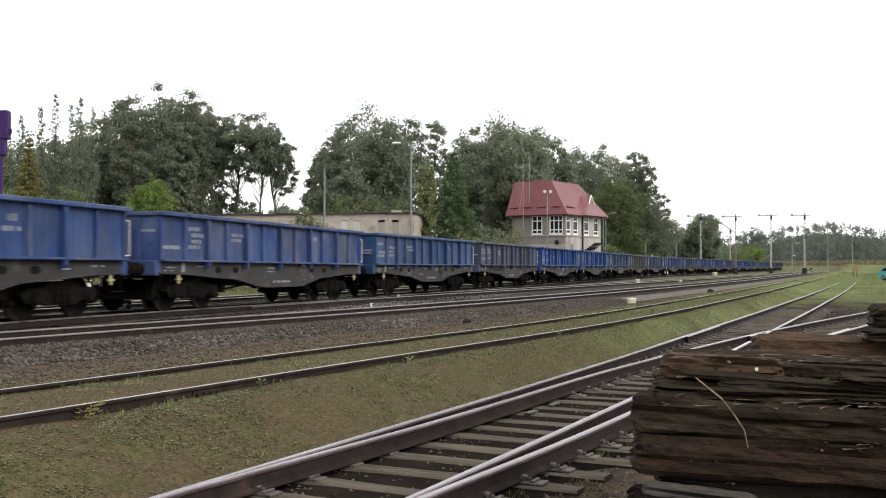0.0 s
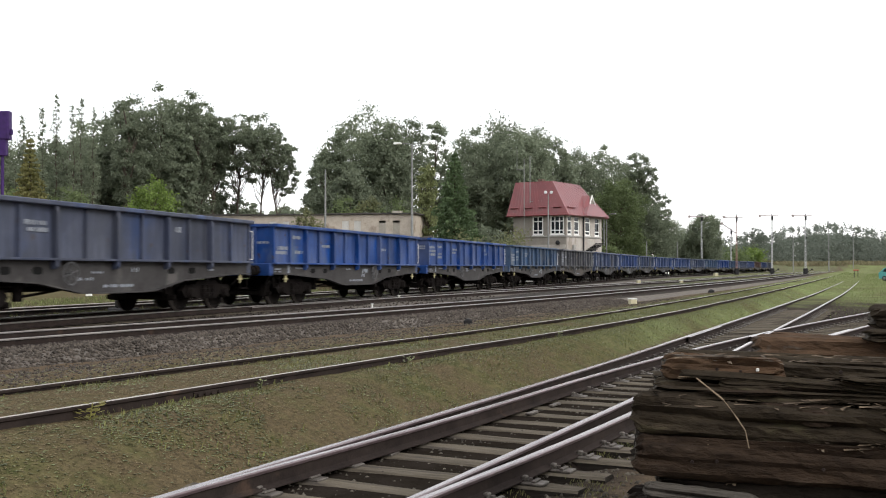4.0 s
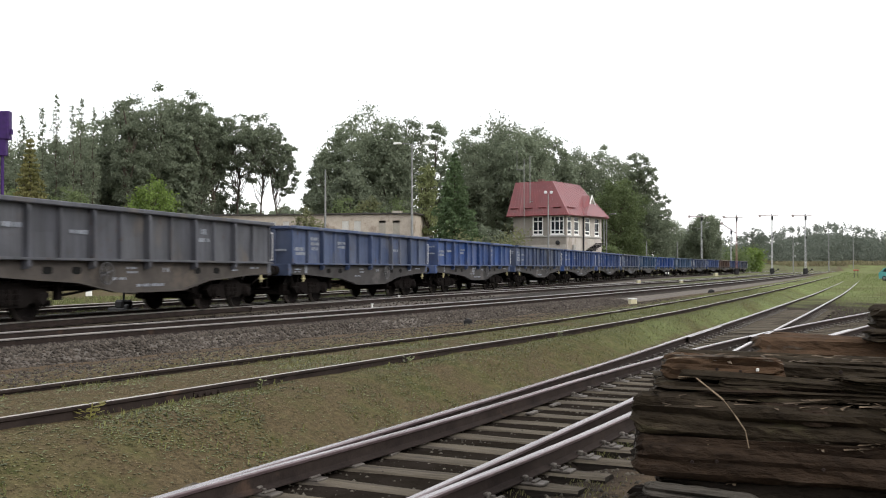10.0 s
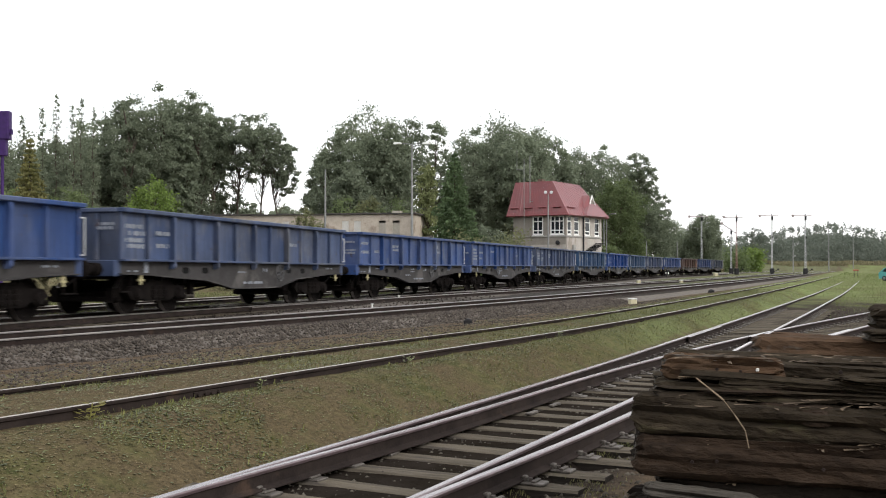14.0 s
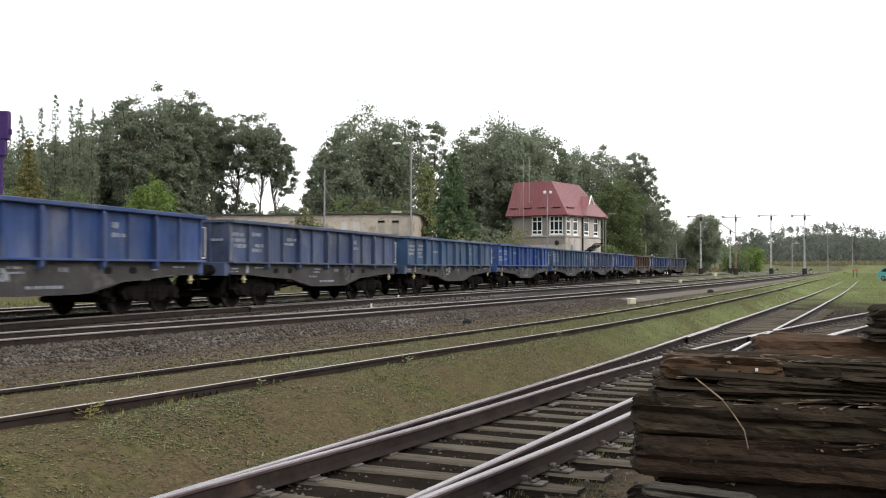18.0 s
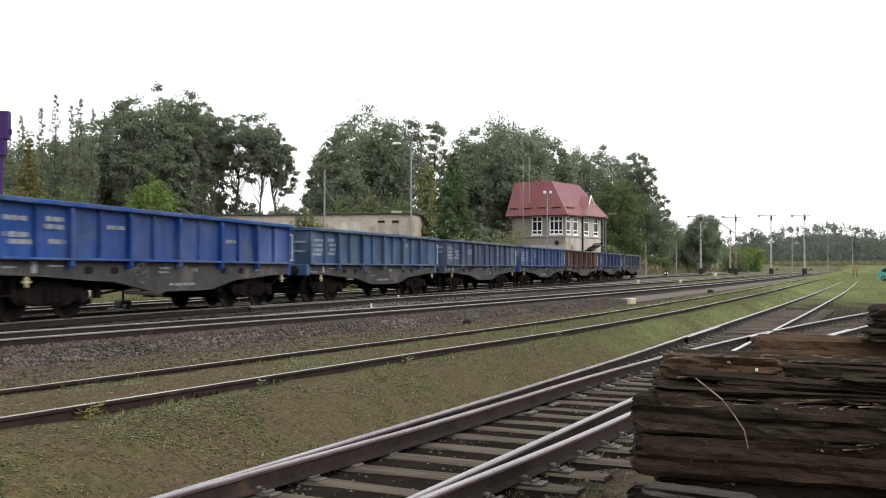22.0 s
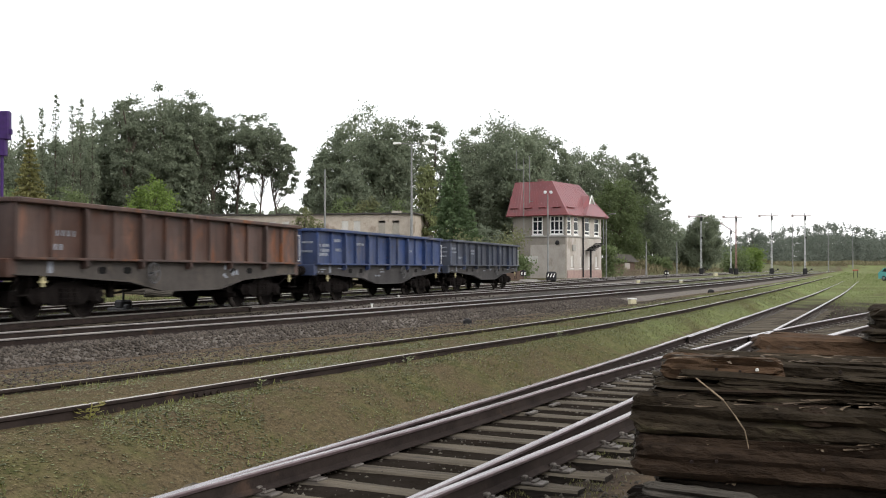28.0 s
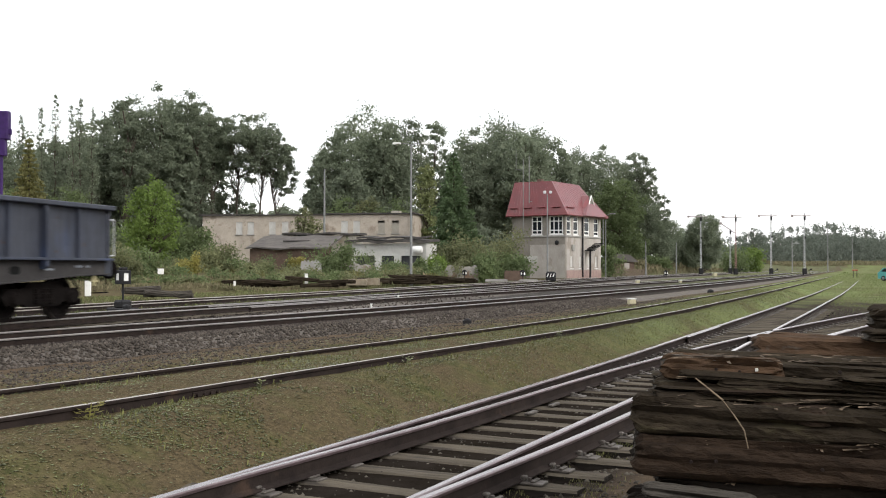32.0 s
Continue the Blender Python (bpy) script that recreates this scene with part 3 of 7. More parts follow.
    # worn pale plates beside the blade
    for y in (11.3, 12.05):
        part("slide_plate", Mesh().cbox(-0.03, -0.13, 0, 0.03, 0.13, 0.025, 0.005), [RUST_PLATE], t, at=pose(LINE_D.at(y) - 0.55, y, Z_A - 0.16, 0, 0, -10))


build_turnout()
siding = build_track("disused siding with rusty rails sunk in grass", LINE_B, -28, 150, Z_B, top=DULL_TOP)
for y, s in ((8.9, 0.753), (9.4, -0.753), (23.9, 0.753), (24.4, -0.753)):
    way = LINE_B.way(y)
    plate = Mesh()
    for e in (-1, 1):
        plate.cbox(e * 0.024 - 0.012, -0.2, -0.1, e * 0.024 + 0.012, 0.2, -0.045, 0.006)
        for q in (-0.15, -0.05, 0.05, 0.15):
            plate.tube((e * 0.04, q, -0.075), (e * 0.062, q, -0.075), 0.017, n=6)
    part("fishplate", plate, [RAIL_SIDE], siding, "rusty bolted rail joint", at=pose(LINE_B.at(y) + s, y, Z_B, 0, 0, math.degrees(math.atan2(-way.x, way.y))))
build_track("main track with worn rails on grey ballast", LINE_M, -28, 330, 0.0, (8, 70))
build_track("main track under the freight train", LINE_T, -200, 330, 0.0, (6, 70))
build_track("yard track branching between the main tracks", LINE_N, 27, 330, 0.0)
build_track("far yard track with dull rails", LINE_K, -30, 330, 0.0, (14, 80), top=DULL_TOP)


def ballast_bed(label, line, y0, y1, top, wide, foot, low, mat=BALLAST):
    """A raised bed of crushed stone under one track."""
    vs, ys = [], steps(y0, y1)
    prof = [(-foot, low), (-wide, top), (-0.4, top + 0.01), (0.4, top + 0.01), (wide, top), (foot, low)]
    for y in ys:
        w = line.way(y)
        r = Vector((w.y, -w.x, 0))
        for u, h in prof:
            vs.append(Vector((line.at(y), y, h + ((0.03 if mat is BALLAST else 0.012) * noise.noise((u * 2, y * 1.7, 1)) if h == top else 0))) + r * u)
    n = len(prof)
    m = Mesh().add(vs, [(j * n + i, j * n + i + 1, (j + 1) * n + i + 1, (j + 1) * n + i) for j in range(len(ys) - 1) for i in range(n - 1)])
    if mat is BALLAST:
        m.mi = [1 if i % (n - 1) in (1, 2, 3) else 0 for i in range(len(m.f))]
    ob = new("ballast_bed", m.data("ballast_bed", [mat, BALLAST_DARK] if mat is BALLAST else mat, True))
    tagged(ob, label, "ballast", kind="structure")


ballast_bed("grey crushed stone bed of the main track", LINE_M, -29, 330, -0.16, 1.75, 2.9, -0.5)
ballast_bed("dark crushed stone bed under the train", LINE_T, -100, 330, -0.165, 1.7, 2.8, -0.5)
ballast_bed("stone bed of the far yard track", LINE_K, -30, 330, -0.17, 1.6, 2.6, -0.5)
ballast_bed("dark oily soil between the sleepers of the siding", LINE_A, -29, 40, -0.518, 0.8, 1.1, -0.75, SOIL)
ballast_bed("dark oily soil between the sleepers of the branch", LINE_D, -29, 42, -0.516, 0.8, 1.15, -0.72, SOIL)


# ---- the freight train ----
def paint(name, base, dark, rust, at=0.6):
    """Old wagon paint: dusty patches, rain streaks, rusty chips, and a tone of its own for each pressed panel."""
    m = material(name, base, dark, rough=0.55, scale=1.1, fine=9, amount=0.95, bump=0.35, dist=0.012, third=rust, third_at=at, stretch=(1, 1, 0.45), local=True, spec=0.24)
    n, l = m.node_tree.nodes, m.node_tree.links
    b = n["Principled BSDF"]
    col = b.inputs["Base Color"].links[0].from_socket
    co, own = n.new("ShaderNodeTexCoord").outputs["Object"], n.new("ShaderNodeObjectInfo").outputs["Random"]

    def field(stretch, scale, lo, hi, out):
        mp, t, r = n.new("ShaderNodeMapping"), n.new("ShaderNodeTexNoise"), n.new("ShaderNodeMapRange")
        mp.inputs["Scale"].default_value = stretch
        t.noise_dimensions = "4D"
        t.inputs["Scale"].default_value, t.inputs["Detail"].default_value = scale, 4
        k = n.new("ShaderNodeMath")
        k.operation, k.inputs[1].default_value = "MULTIPLY", 50.0
        l.new(own, k.inputs[0])
        l.new(k.outputs[0], t.inputs["W"])
        l.new(co, mp.inputs["Vector"])
        l.new(mp.outputs[0], t.inputs["Vector"])
        r.inputs["From Min"].default_value, r.inputs["From Max"].default_value = lo, hi
        r.inputs["To Min"].default_value, r.inputs["To Max"].default_value = out
        l.new(t.outputs["Fac"], r.inputs["Value"])
        return r.outputs["Result"]

    def product(a, c):
        k = n.new("ShaderNodeMath")
        k.operation = "MULTIPLY"
        l.new(a, k.inputs[0])
        l.new(c, k.inputs[1])
        return k.outputs[0]

    each = n.new("ShaderNodeMapRange")
    each.inputs["To Min"].default_value, each.inputs["To Max"].default_value = 0.82, 1.1
    l.new(own, each.inputs["Value"])
    hsv, chip = n.new("ShaderNodeHueSaturation"), n.new("ShaderNodeMix")
    l.new(product(product(field((1, 7, 0.35), 1.6, 0.35, 0.65, (0.74, 1.14)), field((1, 1, 1), 0.9, 0.35, 0.65, (0.82, 1.16))), each.outputs[0]), hsv.inputs["Value"])
    l.new(field((1, 1, 0.8), 0.7, 0.4, 0.65, (1.25, 0.88)), hsv.inputs["Saturation"])
    l.new(col, hsv.inputs["Color"])
    chip.data_type = "RGBA"
    chip.inputs["B"].default_value = (0.05, 0.03, 0.024, 1)
    l.new(field((1, 1, 0.7), 7.0, 0.66, 0.7, (0.0, 0.8)), chip.inputs["Factor"])
    l.new(hsv.outputs[0], chip.inputs["A"])
    l.new(chip.outputs["Result"], b.inputs["Base Color"])
    return m


PAINTS = {
    "vivid": paint("vivid_blue_paint", (0.045, 0.078, 0.205), (0.03, 0.052, 0.142), (0.066, 0.09, 0.15), 0.6),
    "azure": paint("clean_azure_paint", (0.048, 0.078, 0.162), (0.033, 0.055, 0.118), (0.075, 0.092, 0.135), 0.6),
    "blue": paint("dusty_blue_paint", (0.056, 0.084, 0.185), (0.036, 0.055, 0.125), (0.095, 0.108, 0.15), 0.56),
    "steel": paint("faded_steel_blue_paint", (0.056, 0.09, 0.155), (0.036, 0.058, 0.105), (0.092, 0.105, 0.125), 0.56),
    "slate": paint("slate_blue_paint", (0.066, 0.085, 0.142), (0.042, 0.054, 0.095), (0.1, 0.105, 0.125), 0.55),
    "dusk": paint("dark_grey_blue_paint", (0.062, 0.07, 0.1), (0.038, 0.043, 0.066), (0.052, 0.068, 0.125), 0.55),
    "navy": paint("dull_navy_paint", (0.05, 0.07, 0.15), (0.032, 0.045, 0.095), (0.08, 0.08, 0.1), 0.55),
    "grey": paint("grime_grey_paint", (0.082, 0.085, 0.096), (0.05, 0.051, 0.06), (0.1, 0.088, 0.08), 0.57),
    "rust": paint("rust_brown_paint", (0.08, 0.05, 0.041), (0.05, 0.033, 0.029), (0.155, 0.07, 0.04), 0.54),
    "iron": paint("bare_iron_grey_paint", (0.06, 0.067, 0.09), (0.038, 0.042, 0.056), (0.05, 0.064, 0.112), 0.57),
}
HANDWHEEL = material("worn_grey_iron", (0.13, 0.13, 0.135), (0.06, 0.06, 0.062), rough=0.6, metal=0.3, scale=5, fine=40)
SOLEBAR = material("grimy_dark_underframe", (0.058, 0.055, 0.055), (0.028, 0.026, 0.026), rough=0.75, scale=1.2, fine=14, local=True, amount=0.8, third=(0.09, 0.084, 0.08), third_at=0.56)
SOLEBAR_DUST = material("dusty_brown_underframe", (0.075, 0.066, 0.06), (0.04, 0.036, 0.033), rough=0.8, scale=1.2, fine=14, local=True, amount=0.8, third=(0.09, 0.075, 0.062), third_at=0.56)
BOGIE = material("black_brown_bogie_grime", (0.013, 0.011, 0.01), (0.006, 0.005, 0.005), rough=0.9, scale=3, fine=30, local=True, spec=0.03)
TREAD = material("polished_wheel_tread", (0.3, 0.28, 0.27), (0.2, 0.18, 0.17), rough=0.4, metal=0.9, scale=4, fine=30, bump=0.05)
HOLE_SHADE = material("black_hole_shade", (0.008, 0.008, 0.008), (0.006, 0.006, 0.006), rough=0.95, scale=3, fine=20, bump=0.0)
LETTER = material("chalky_white_lettering", (0.32, 0.34, 0.37), (0.11, 0.125, 0.16), rough=0.75, scale=9, fine=60, amount=1.0, local=True, bump=0.0)
INSIDE = material("scuffed_inner_steel", (0.12, 0.1, 0.09), (0.06, 0.05, 0.045), rough=0.8, scale=2, fine=20, local=True)

PITCH, BODY = 14.44, 12.94
RIM, RIB, HALF = 2.465, 1.27, 1.34
BAY, SHIFT = 2.12, -0.12
POSTS = [SHIFT + BAY * k for k in range(-2, 3)]


def wagon_parts():
    """One open wagon; its nose points along -y, z is up from the rail head."""
    w = thing("open_wagon", "blue open freight wagon with ribbed low steel sides", "freight wagon", group="wagons of the freight train")
    P = PAINTS["blue"]
    painted = []
    h = BODY / 2

    def p(name, mesh, mat, parent=w, label="", at=None, sm=False):
        ob = part(name, mesh, mat, parent, label, at, sm)
        if mat is P:
            painted.append(name)
        return ob

    for s in (-1, 1):
        # plates between the main posts, slightly dished
        rnd = random.Random(7)
        edges = [-h, *POSTS, h]
        for k in range(6):
            a, b = edges[k], edges[k + 1]
            m = Mesh()
            vs, fs = [], []
            nu, nz = 6, 4
            for side in (0, 1):
                for i in range(nu + 1):
                    for j in range(nz + 1):
                        u, q = i / nu, j / nz
                        d = 0.026 * math.sin(math.pi * ((u * 2) % 1.0)) * math.sin(math.pi * q) * rnd.uniform(0.3, 1.5) if side == 0 else 0
                        vs.append((s * ((HALF if side == 0 else HALF - 0.04) - d), a + (b - a) * u, RIB + (RIM - 0.1 - RIB) * q))
            c = (nu + 1) * (nz + 1)
            for i in range(nu):
                for j in range(nz):
                    o = i * (nz + 1) + j
                    fs.append((o, o + 1, o + nz + 2, o + nz + 1))
                    fs.append((c + o, c + o + nz + 1, c + o + nz + 2, c + o + 1))
            m.add(vs, fs)
            p("side_panel", m, P)
        # main posts tapering to a bracket below the floor rib
        for y in POSTS:
            prof = [(HALF, 1.07), (HALF + 0.1, 1.07), (HALF + 0.15, 1.13), (HALF + 0.15, RIM - 0.24), (HALF + 0.12, RIM - 0.1), (HALF, RIM - 0.1)]
            m = Mesh().prism([(s * a, b) for a, b in prof], 1, y - 0.045, y + 0.045)
            p("main_post", m, P)
        for k in range(6):
            y = (edges[k] + edges[k + 1]) / 2
            p("stiffener", Mesh().prism([(s * (HALF - 0.002), -0.042 + y), (s * (HALF + 0.08), -0.03 + y), (s * (HALF + 0.08), 0.03 + y), (s * (HALF - 0.002), 0.042 + y)], 2, RIB + 0.03, RIM - 0.1), P)
        for e in (-1, 1):
            p("corner_post", Mesh().cbox(min(s * (HALF - 0.05), s * (HALF + 0.04)), e * (h - 0.05) - 0.05, RIB, max(s * (HALF - 0.05), s * (HALF + 0.04)), e * (h - 0.05) + 0.05, RIM - 0.1, 0.012), P)
        x0, x1 = sorted((s * (HALF - 0.05), s * (HALF + 0.165)))
        p("top_rail", Mesh().cbox(x0, -h - 0.03, RIM - 0.105, x1, h + 0.03, RIM, 0.018), P)
        x0, x1 = sorted((s * (HALF - 0.04), s * (HALF + 0.15)))
        p("floor_rib", Mesh().cbox(x0, -h, RIB - 0.025, x1, h, RIB + 0.03, 0.008), P)
        # fish-bellied sole bar
        fr = [(0.0, 0.955), (0.09, 0.93), (0.2, 0.845), (0.29, 0.79), (0.40, 0.56), (0.44, 0.545), (0.58, 0.545), (0.62, 0.56), (0.72, 0.79), (0.8, 0.845), (0.91, 0.93), (1.0, 0.955)]
        pts = [(-h + BODY * f, z) for f, z in fr] + [(h, RIB - 0.02), (-h, RIB - 0.02)]
        x0, x1 = sorted((s * (HALF - 0.09), s * (HALF - 0.03)))
        bar = p("sole_bar", Mesh().prism(pts, 0, x0, x1), SOLEBAR, label="dark grimy fish-bellied side sill")
        a0, a1 = s * (HALF - 0.1), s * (HALF + 0.06)
        vs = [(a, -h + BODY * f, z + d) for f, z in fr for a, d in ((a0, -0.012), (a1, -0.012), (a1, 0.012), (a0, 0.012))]
        n = len(fr)
        lip = Mesh().add(vs, [(i * 4 + q, i * 4 + (q + 1) % 4, i * 4 + 4 + (q + 1) % 4, i * 4 + 4 + q) for i in range(n - 1) for q in range(4)] + [(0, 3, 2, 1), tuple(range(4 * n - 4, 4 * n))])
        p("sill_flange", lip, SOLEBAR, bar)
        # Black discs on the sill stand in for the shade inside its openings.
        for hole in (-3.6, -2.65, 2.35, 3.35):
            m = Mesh()
            n = 14
            vs = [(s * (HALF - 0.024), (0.155 * math.copysign(abs(math.cos(a)) ** 0.6, math.cos(a))), 0.08 * math.copysign(abs(math.sin(a)) ** 0.6, math.sin(a))) for a in [2 * math.pi * i / n for i in range(n)]]
            vs += [(s * (HALF - 0.05), y, z) for _, y, z in vs]
            m.add(vs, [tuple(range(n)), tuple(range(2 * n - 1, n - 1, -1))] + [(i, i + n, (i + 1) % n + n, (i + 1) % n) for i in range(n)])
            p("access_hole", m, HOLE_SHADE, bar, at=pose(0, hole, 1.04))
        # brake wheel
        wy = 1.5 * s
        wheel = Mesh().ring((s * (HALF + 0.1), wy, 0.98), (1, 0, 0), 0.24, 0.016)
        for i in range(3):
            a = math.pi * i / 3 + 0.3
            d = Vector((0, math.cos(a), math.sin(a))) * 0.235
            wheel.tube(Vector((s * (HALF + 0.1), wy, 0.98)) - d, Vector((s * (HALF + 0.1), wy, 0.98)) + d, 0.012, n=6)
        wheel.tube((s * (HALF - 0.05), wy, 0.98), (s * (HALF + 0.12), wy, 0.98), 0.025)
        p("brake_wheel", wheel, HANDWHEEL, label="grey spoked brake handwheel")["side"] = s
        # towing brackets and step irons below the ends of the sill
        for e in (-1, 1):
            y = -5.62 if e < 0 else 5.92
            hook = Mesh().box(s * HALF - 0.02, y - 0.05, 0.82, s * HALF + 0.02, y + 0.05, 0.93).box(s * HALF - 0.03, y - 0.1, 0.78, s * HALF + 0.03, y + 0.1, 0.825)
            hook.box(s * HALF - 0.022, y - 0.03, 0.7, s * HALF + 0.022, y + 0.03, 0.78)
            p("rope_hook", hook, YELLOW, label="yellow rope hook")
            st = Mesh()
            for d in (-0.2, 0.2):
                st.tube((s * (HALF - 0.02), e * (h - 0.3) + d, 0.95), (s * (HALF - 0.02), e * (h - 0.3) + d, 0.55), 0.014, n=6)
            st.box(s * (HALF - 0.02) - 0.06, e * (h - 0.3) - 0.22, 0.53, s * (HALF - 0.02) + 0.06, e * (h - 0.3) + 0.22, 0.555)
            p("step", st, BOGIE)
            if e < 0:
                continue
            rail = Mesh()
            yy = e * (h + 0.15)
            rail.tube((s * (HALF + 0.03), yy, 1.36), (s * (HALF + 0.03), yy, 2.16), 0.019, n=6)
            for z in (1.36, 2.16):
                rail.tube((s * (HALF + 0.03), yy, z), (s * (HALF + 0.03), e * (h - 0.02), z), 0.019, n=6)
            p("hand_rail", rail, PALE, label="pale steel hand rail")
        # data plate and lettering rows
        for yb, zb, ly, lz in ((-h + 1.1, 1.1, 0.075, 0.12),):
            p("label_plate", Mesh().box(min(s * (HALF - 0.03), s * (HALF - 0.015)), yb - ly, zb - lz, max(s * (HALF - 0.03), s * (HALF - 0.015)), yb + ly, zb + lz), LETTER)

        def row(y, z, wide, high=0.115, x=HALF + 0.003, gap=5):
            m = Mesh()
            rr = random.Random(int(y * 100) + int(z * 50))
            u = y - wide / 2
            while u < y + wide / 2 - 0.02:
                d = rr.uniform(0.03, 0.065)
                if rr.random() > 0.14:
                    k = high / 2 * rr.uniform(0.7, 1.0)
                    m.box(min(s * (x - 0.012), s * x), u, z - k, max(s * (x - 0.012), s * x), min(u + d, y + wide / 2), z + k)
                u += d + rr.choice((0.012, 0.016, 0.04))
            tagged(p("lettering", m, LETTER), kind="stuff")
        for z in (2.06, 1.9, 1.74, 1.6):
            row(-h + 0.62, z, 0.74)
            row(-h + 1.72, z + 0.03, 0.6)
        row(-h + 3.8, 2.0, 0.7, 0.11)
        row(-h + 3.8, 1.86, 0.6, 0.1)
        row(-h + 9.1, 2.06, 0.3, 0.16)
        row(-h + 9.1, 1.84, 0.62, 0.11)
        row(-h + 1.9, 1.13, 0.5, 0.045, HALF - 0.022)
        row(-h + 5.4, 0.86, 0.5, 0.07, HALF - 0.022)
        row(-h + 0.45, 1.1, 0.4, 0.05, HALF - 0.022)
        row(-h + 0.45, 1.02, 0.4, 0.04, HALF - 0.022)
        row(-h + 5.9, 1.1, 0.5, 0.06, HALF - 0.022)
        row(-h + 5.9, 1.0, 0.45, 0.05, HALF - 0.022)
        row(-h + 7.3, 1.06, 0.28, 0.12, HALF - 0.022)
        row(-h + 6.6, 0.7, 1.15, 0.075, HALF - 0.022)
        row(h - 1.0, 1.12, 0.55, 0.05, HALF - 0.022)
        row(h - 2.1, 1.06, 0.35, 0.05, HALF - 0.022)
    for e in (-1, 1):
        # end walls with ribs, head stock, buffers and draw hook
        y0, y1 = sorted((e * (h - 0.04), e * h))
        end = p("end_wall", Mesh().box(-HALF, y0, RIB, HALF, y1, RIM - 0.1), P)
        for x in (-0.75, 0.0, 0.75):
            a, b = sorted((e * h, e * (h + 0.06)))
            p("end_rib", Mesh().cbox(x - 0.06, a, RIB, x + 0.06, b, RIM - 0.1, 0.012), P, end)
        a, b = sorted((e * (h - 0.05), e * (h + 0.085)))
        p("end_top_rail", Mesh().cbox(-HALF + 0.06, a, RIM - 0.105, HALF - 0.06, b, RIM - 0.002, 0.018), P)
        a, b = sorted((e * (h - 0.1), e * (h + 0.16)))
        p("head_stock", Mesh().cbox(-HALF + 0.02, a, 0.9, HALF - 0.02, b, RIB, 0.015), P)
        for x in (-0.875, 0.875):
            bf = Mesh().lathe((x, e * (h + 0.15), 1.06), (0, e, 0), [(0.15, 0), (0.15, 0.22), (0.11, 0.23), (0.09, 0.46), (0.22, 0.54), (0.225, 0.58), (0.2, 0.59)], 16)
            p("buffer", bf, BOGIE)
        hook = Mesh().tube((0, e * (h + 0.05), 1.04), (0, e * (h + 0.62), 1.02), 0.045).tube((0, e * (h + 0.4), 1.0), (0, e * (h + 0.72), 0.86), 0.03)
        hook.tube((0.3, e * (h + 0.05), 0.9), (0.22, e * (h + 0.5), 0.62), 0.025)
        p("coupling", hook, BOGIE)
    for s in (-1, 1):
        def mark(z, wide):
            m = Mesh()
            rr = random.Random(int(z * 100))
            u = 0.8
            while u < 0.8 + wide:
                d = rr.uniform(0.03, 0.07)
                m.box(u, -h - 0.004, z - 0.034, u + d, -h + 0.004, z + 0.034)
                u += d + rr.choice((0.015, 0.03))
            return m
        if s > 0:
            for z in (2.1, 2.0, 1.9, 1.8, 1.7):
                tagged(p("lettering", mark(z, 0.4), LETTER), kind="stuff")
    p("floor", Mesh().box(-HALF + 0.04, -h + 0.04, RIB - 0.08, HALF - 0.04, h - 0.04, RIB - 0.02), INSIDE)
    p("centre_sill", Mesh().cbox(-0.28, -h + 0.1, 0.82, 0.28, h - 0.1, RIB - 0.08, 0.02), BOGIE)
    p("brake_tank", Mesh().lathe((0.6, -0.6, 0.78), (0, 1, 0), [(0.1, 0), (0.2, 0.05), (0.2, 1.15), (0.1, 1.2)], 16), BOGIE)
    p("brake_rigging", Mesh().box(-0.9, -1.6, 0.7, -0.4, -0.9, 0.95).tube((-0.5, -3.4, 0.6), (-0.5, 3.4, 0.6), 0.03).tube((0.35, -3.4, 0.66), (0.35, 3.4, 0.66), 0.025), BOGIE)
    for x in (-0.95, 0.95):
        p("brake_hanger", Mesh().box(x - 0.06, -2.9, 0.42, x + 0.06, -2.7, 0.86).tube((x, -2.8, 0.5), (x, -1.2, 0.66), 0.03), BOGIE)
        p("brake_hanger", Mesh().box(x - 0.05, 2.6, 0.45, x + 0.05, 2.85, 0.86).tube((x, 2.7, 0.5), (x, 1.4, 0.66), 0.03), BOGIE)
    for c in (-4.5, 4.5):
        for e in (-1, 1):
            p("brake_beam", Mesh().cbox(-1.0, c + e * 1.42 - 0.05, 0.3, 1.0, c + e * 1.42 + 0.05, 0.42, 0.02).box(-0.85, c + e * 1.42 - 0.09, 0.28, -0.66, c + e * 1.42 + 0.09, 0.62).box(0.66, c + e * 1.42 - 0.09, 0.28, 0.85, c + e * 1.42 + 0.09, 0.62), BOGIE)
        bg = p("bogie", Mesh().cbox(-0.9, c - 0.28, 0.52, 0.9, c + 0.28, 0.78, 0.03).tube((0, c, 0.7), (0, c, 0.84), 0.2, n=14), BOGIE)
        for s in (-1, 1):
            x = s * 1.03
            sf = Mesh()
            prof = [(-1.28, 0.52), (-1.15, 0.66), (-0.62, 0.68), (-0.4, 0.8), (0.4, 0.8), (0.62, 0.68), (1.15, 0.66), (1.28, 0.52), (1.1, 0.34), (0.72, 0.4), (0.5, 0.3), (-0.5, 0.3), (-0.72, 0.4), (-1.1, 0.34)]
            sf.prism([(c + a, b) for a, b in prof], 0, x - 0.07, x + 0.07)
            p("side_frame", sf, BOGIE, bg)
            for k in (-0.22, 0.0, 0.22):
                sp = Mesh().lathe((x + s * 0.09, c + k, 0.36), (0, 0, 1), [(0.08, 0), (0.09, 0.08), (0.075, 0.1), (0.09, 0.2), (0.075, 0.22), (0.08, 0.3)], 10)
                p("spring", sp, BOGIE, bg)
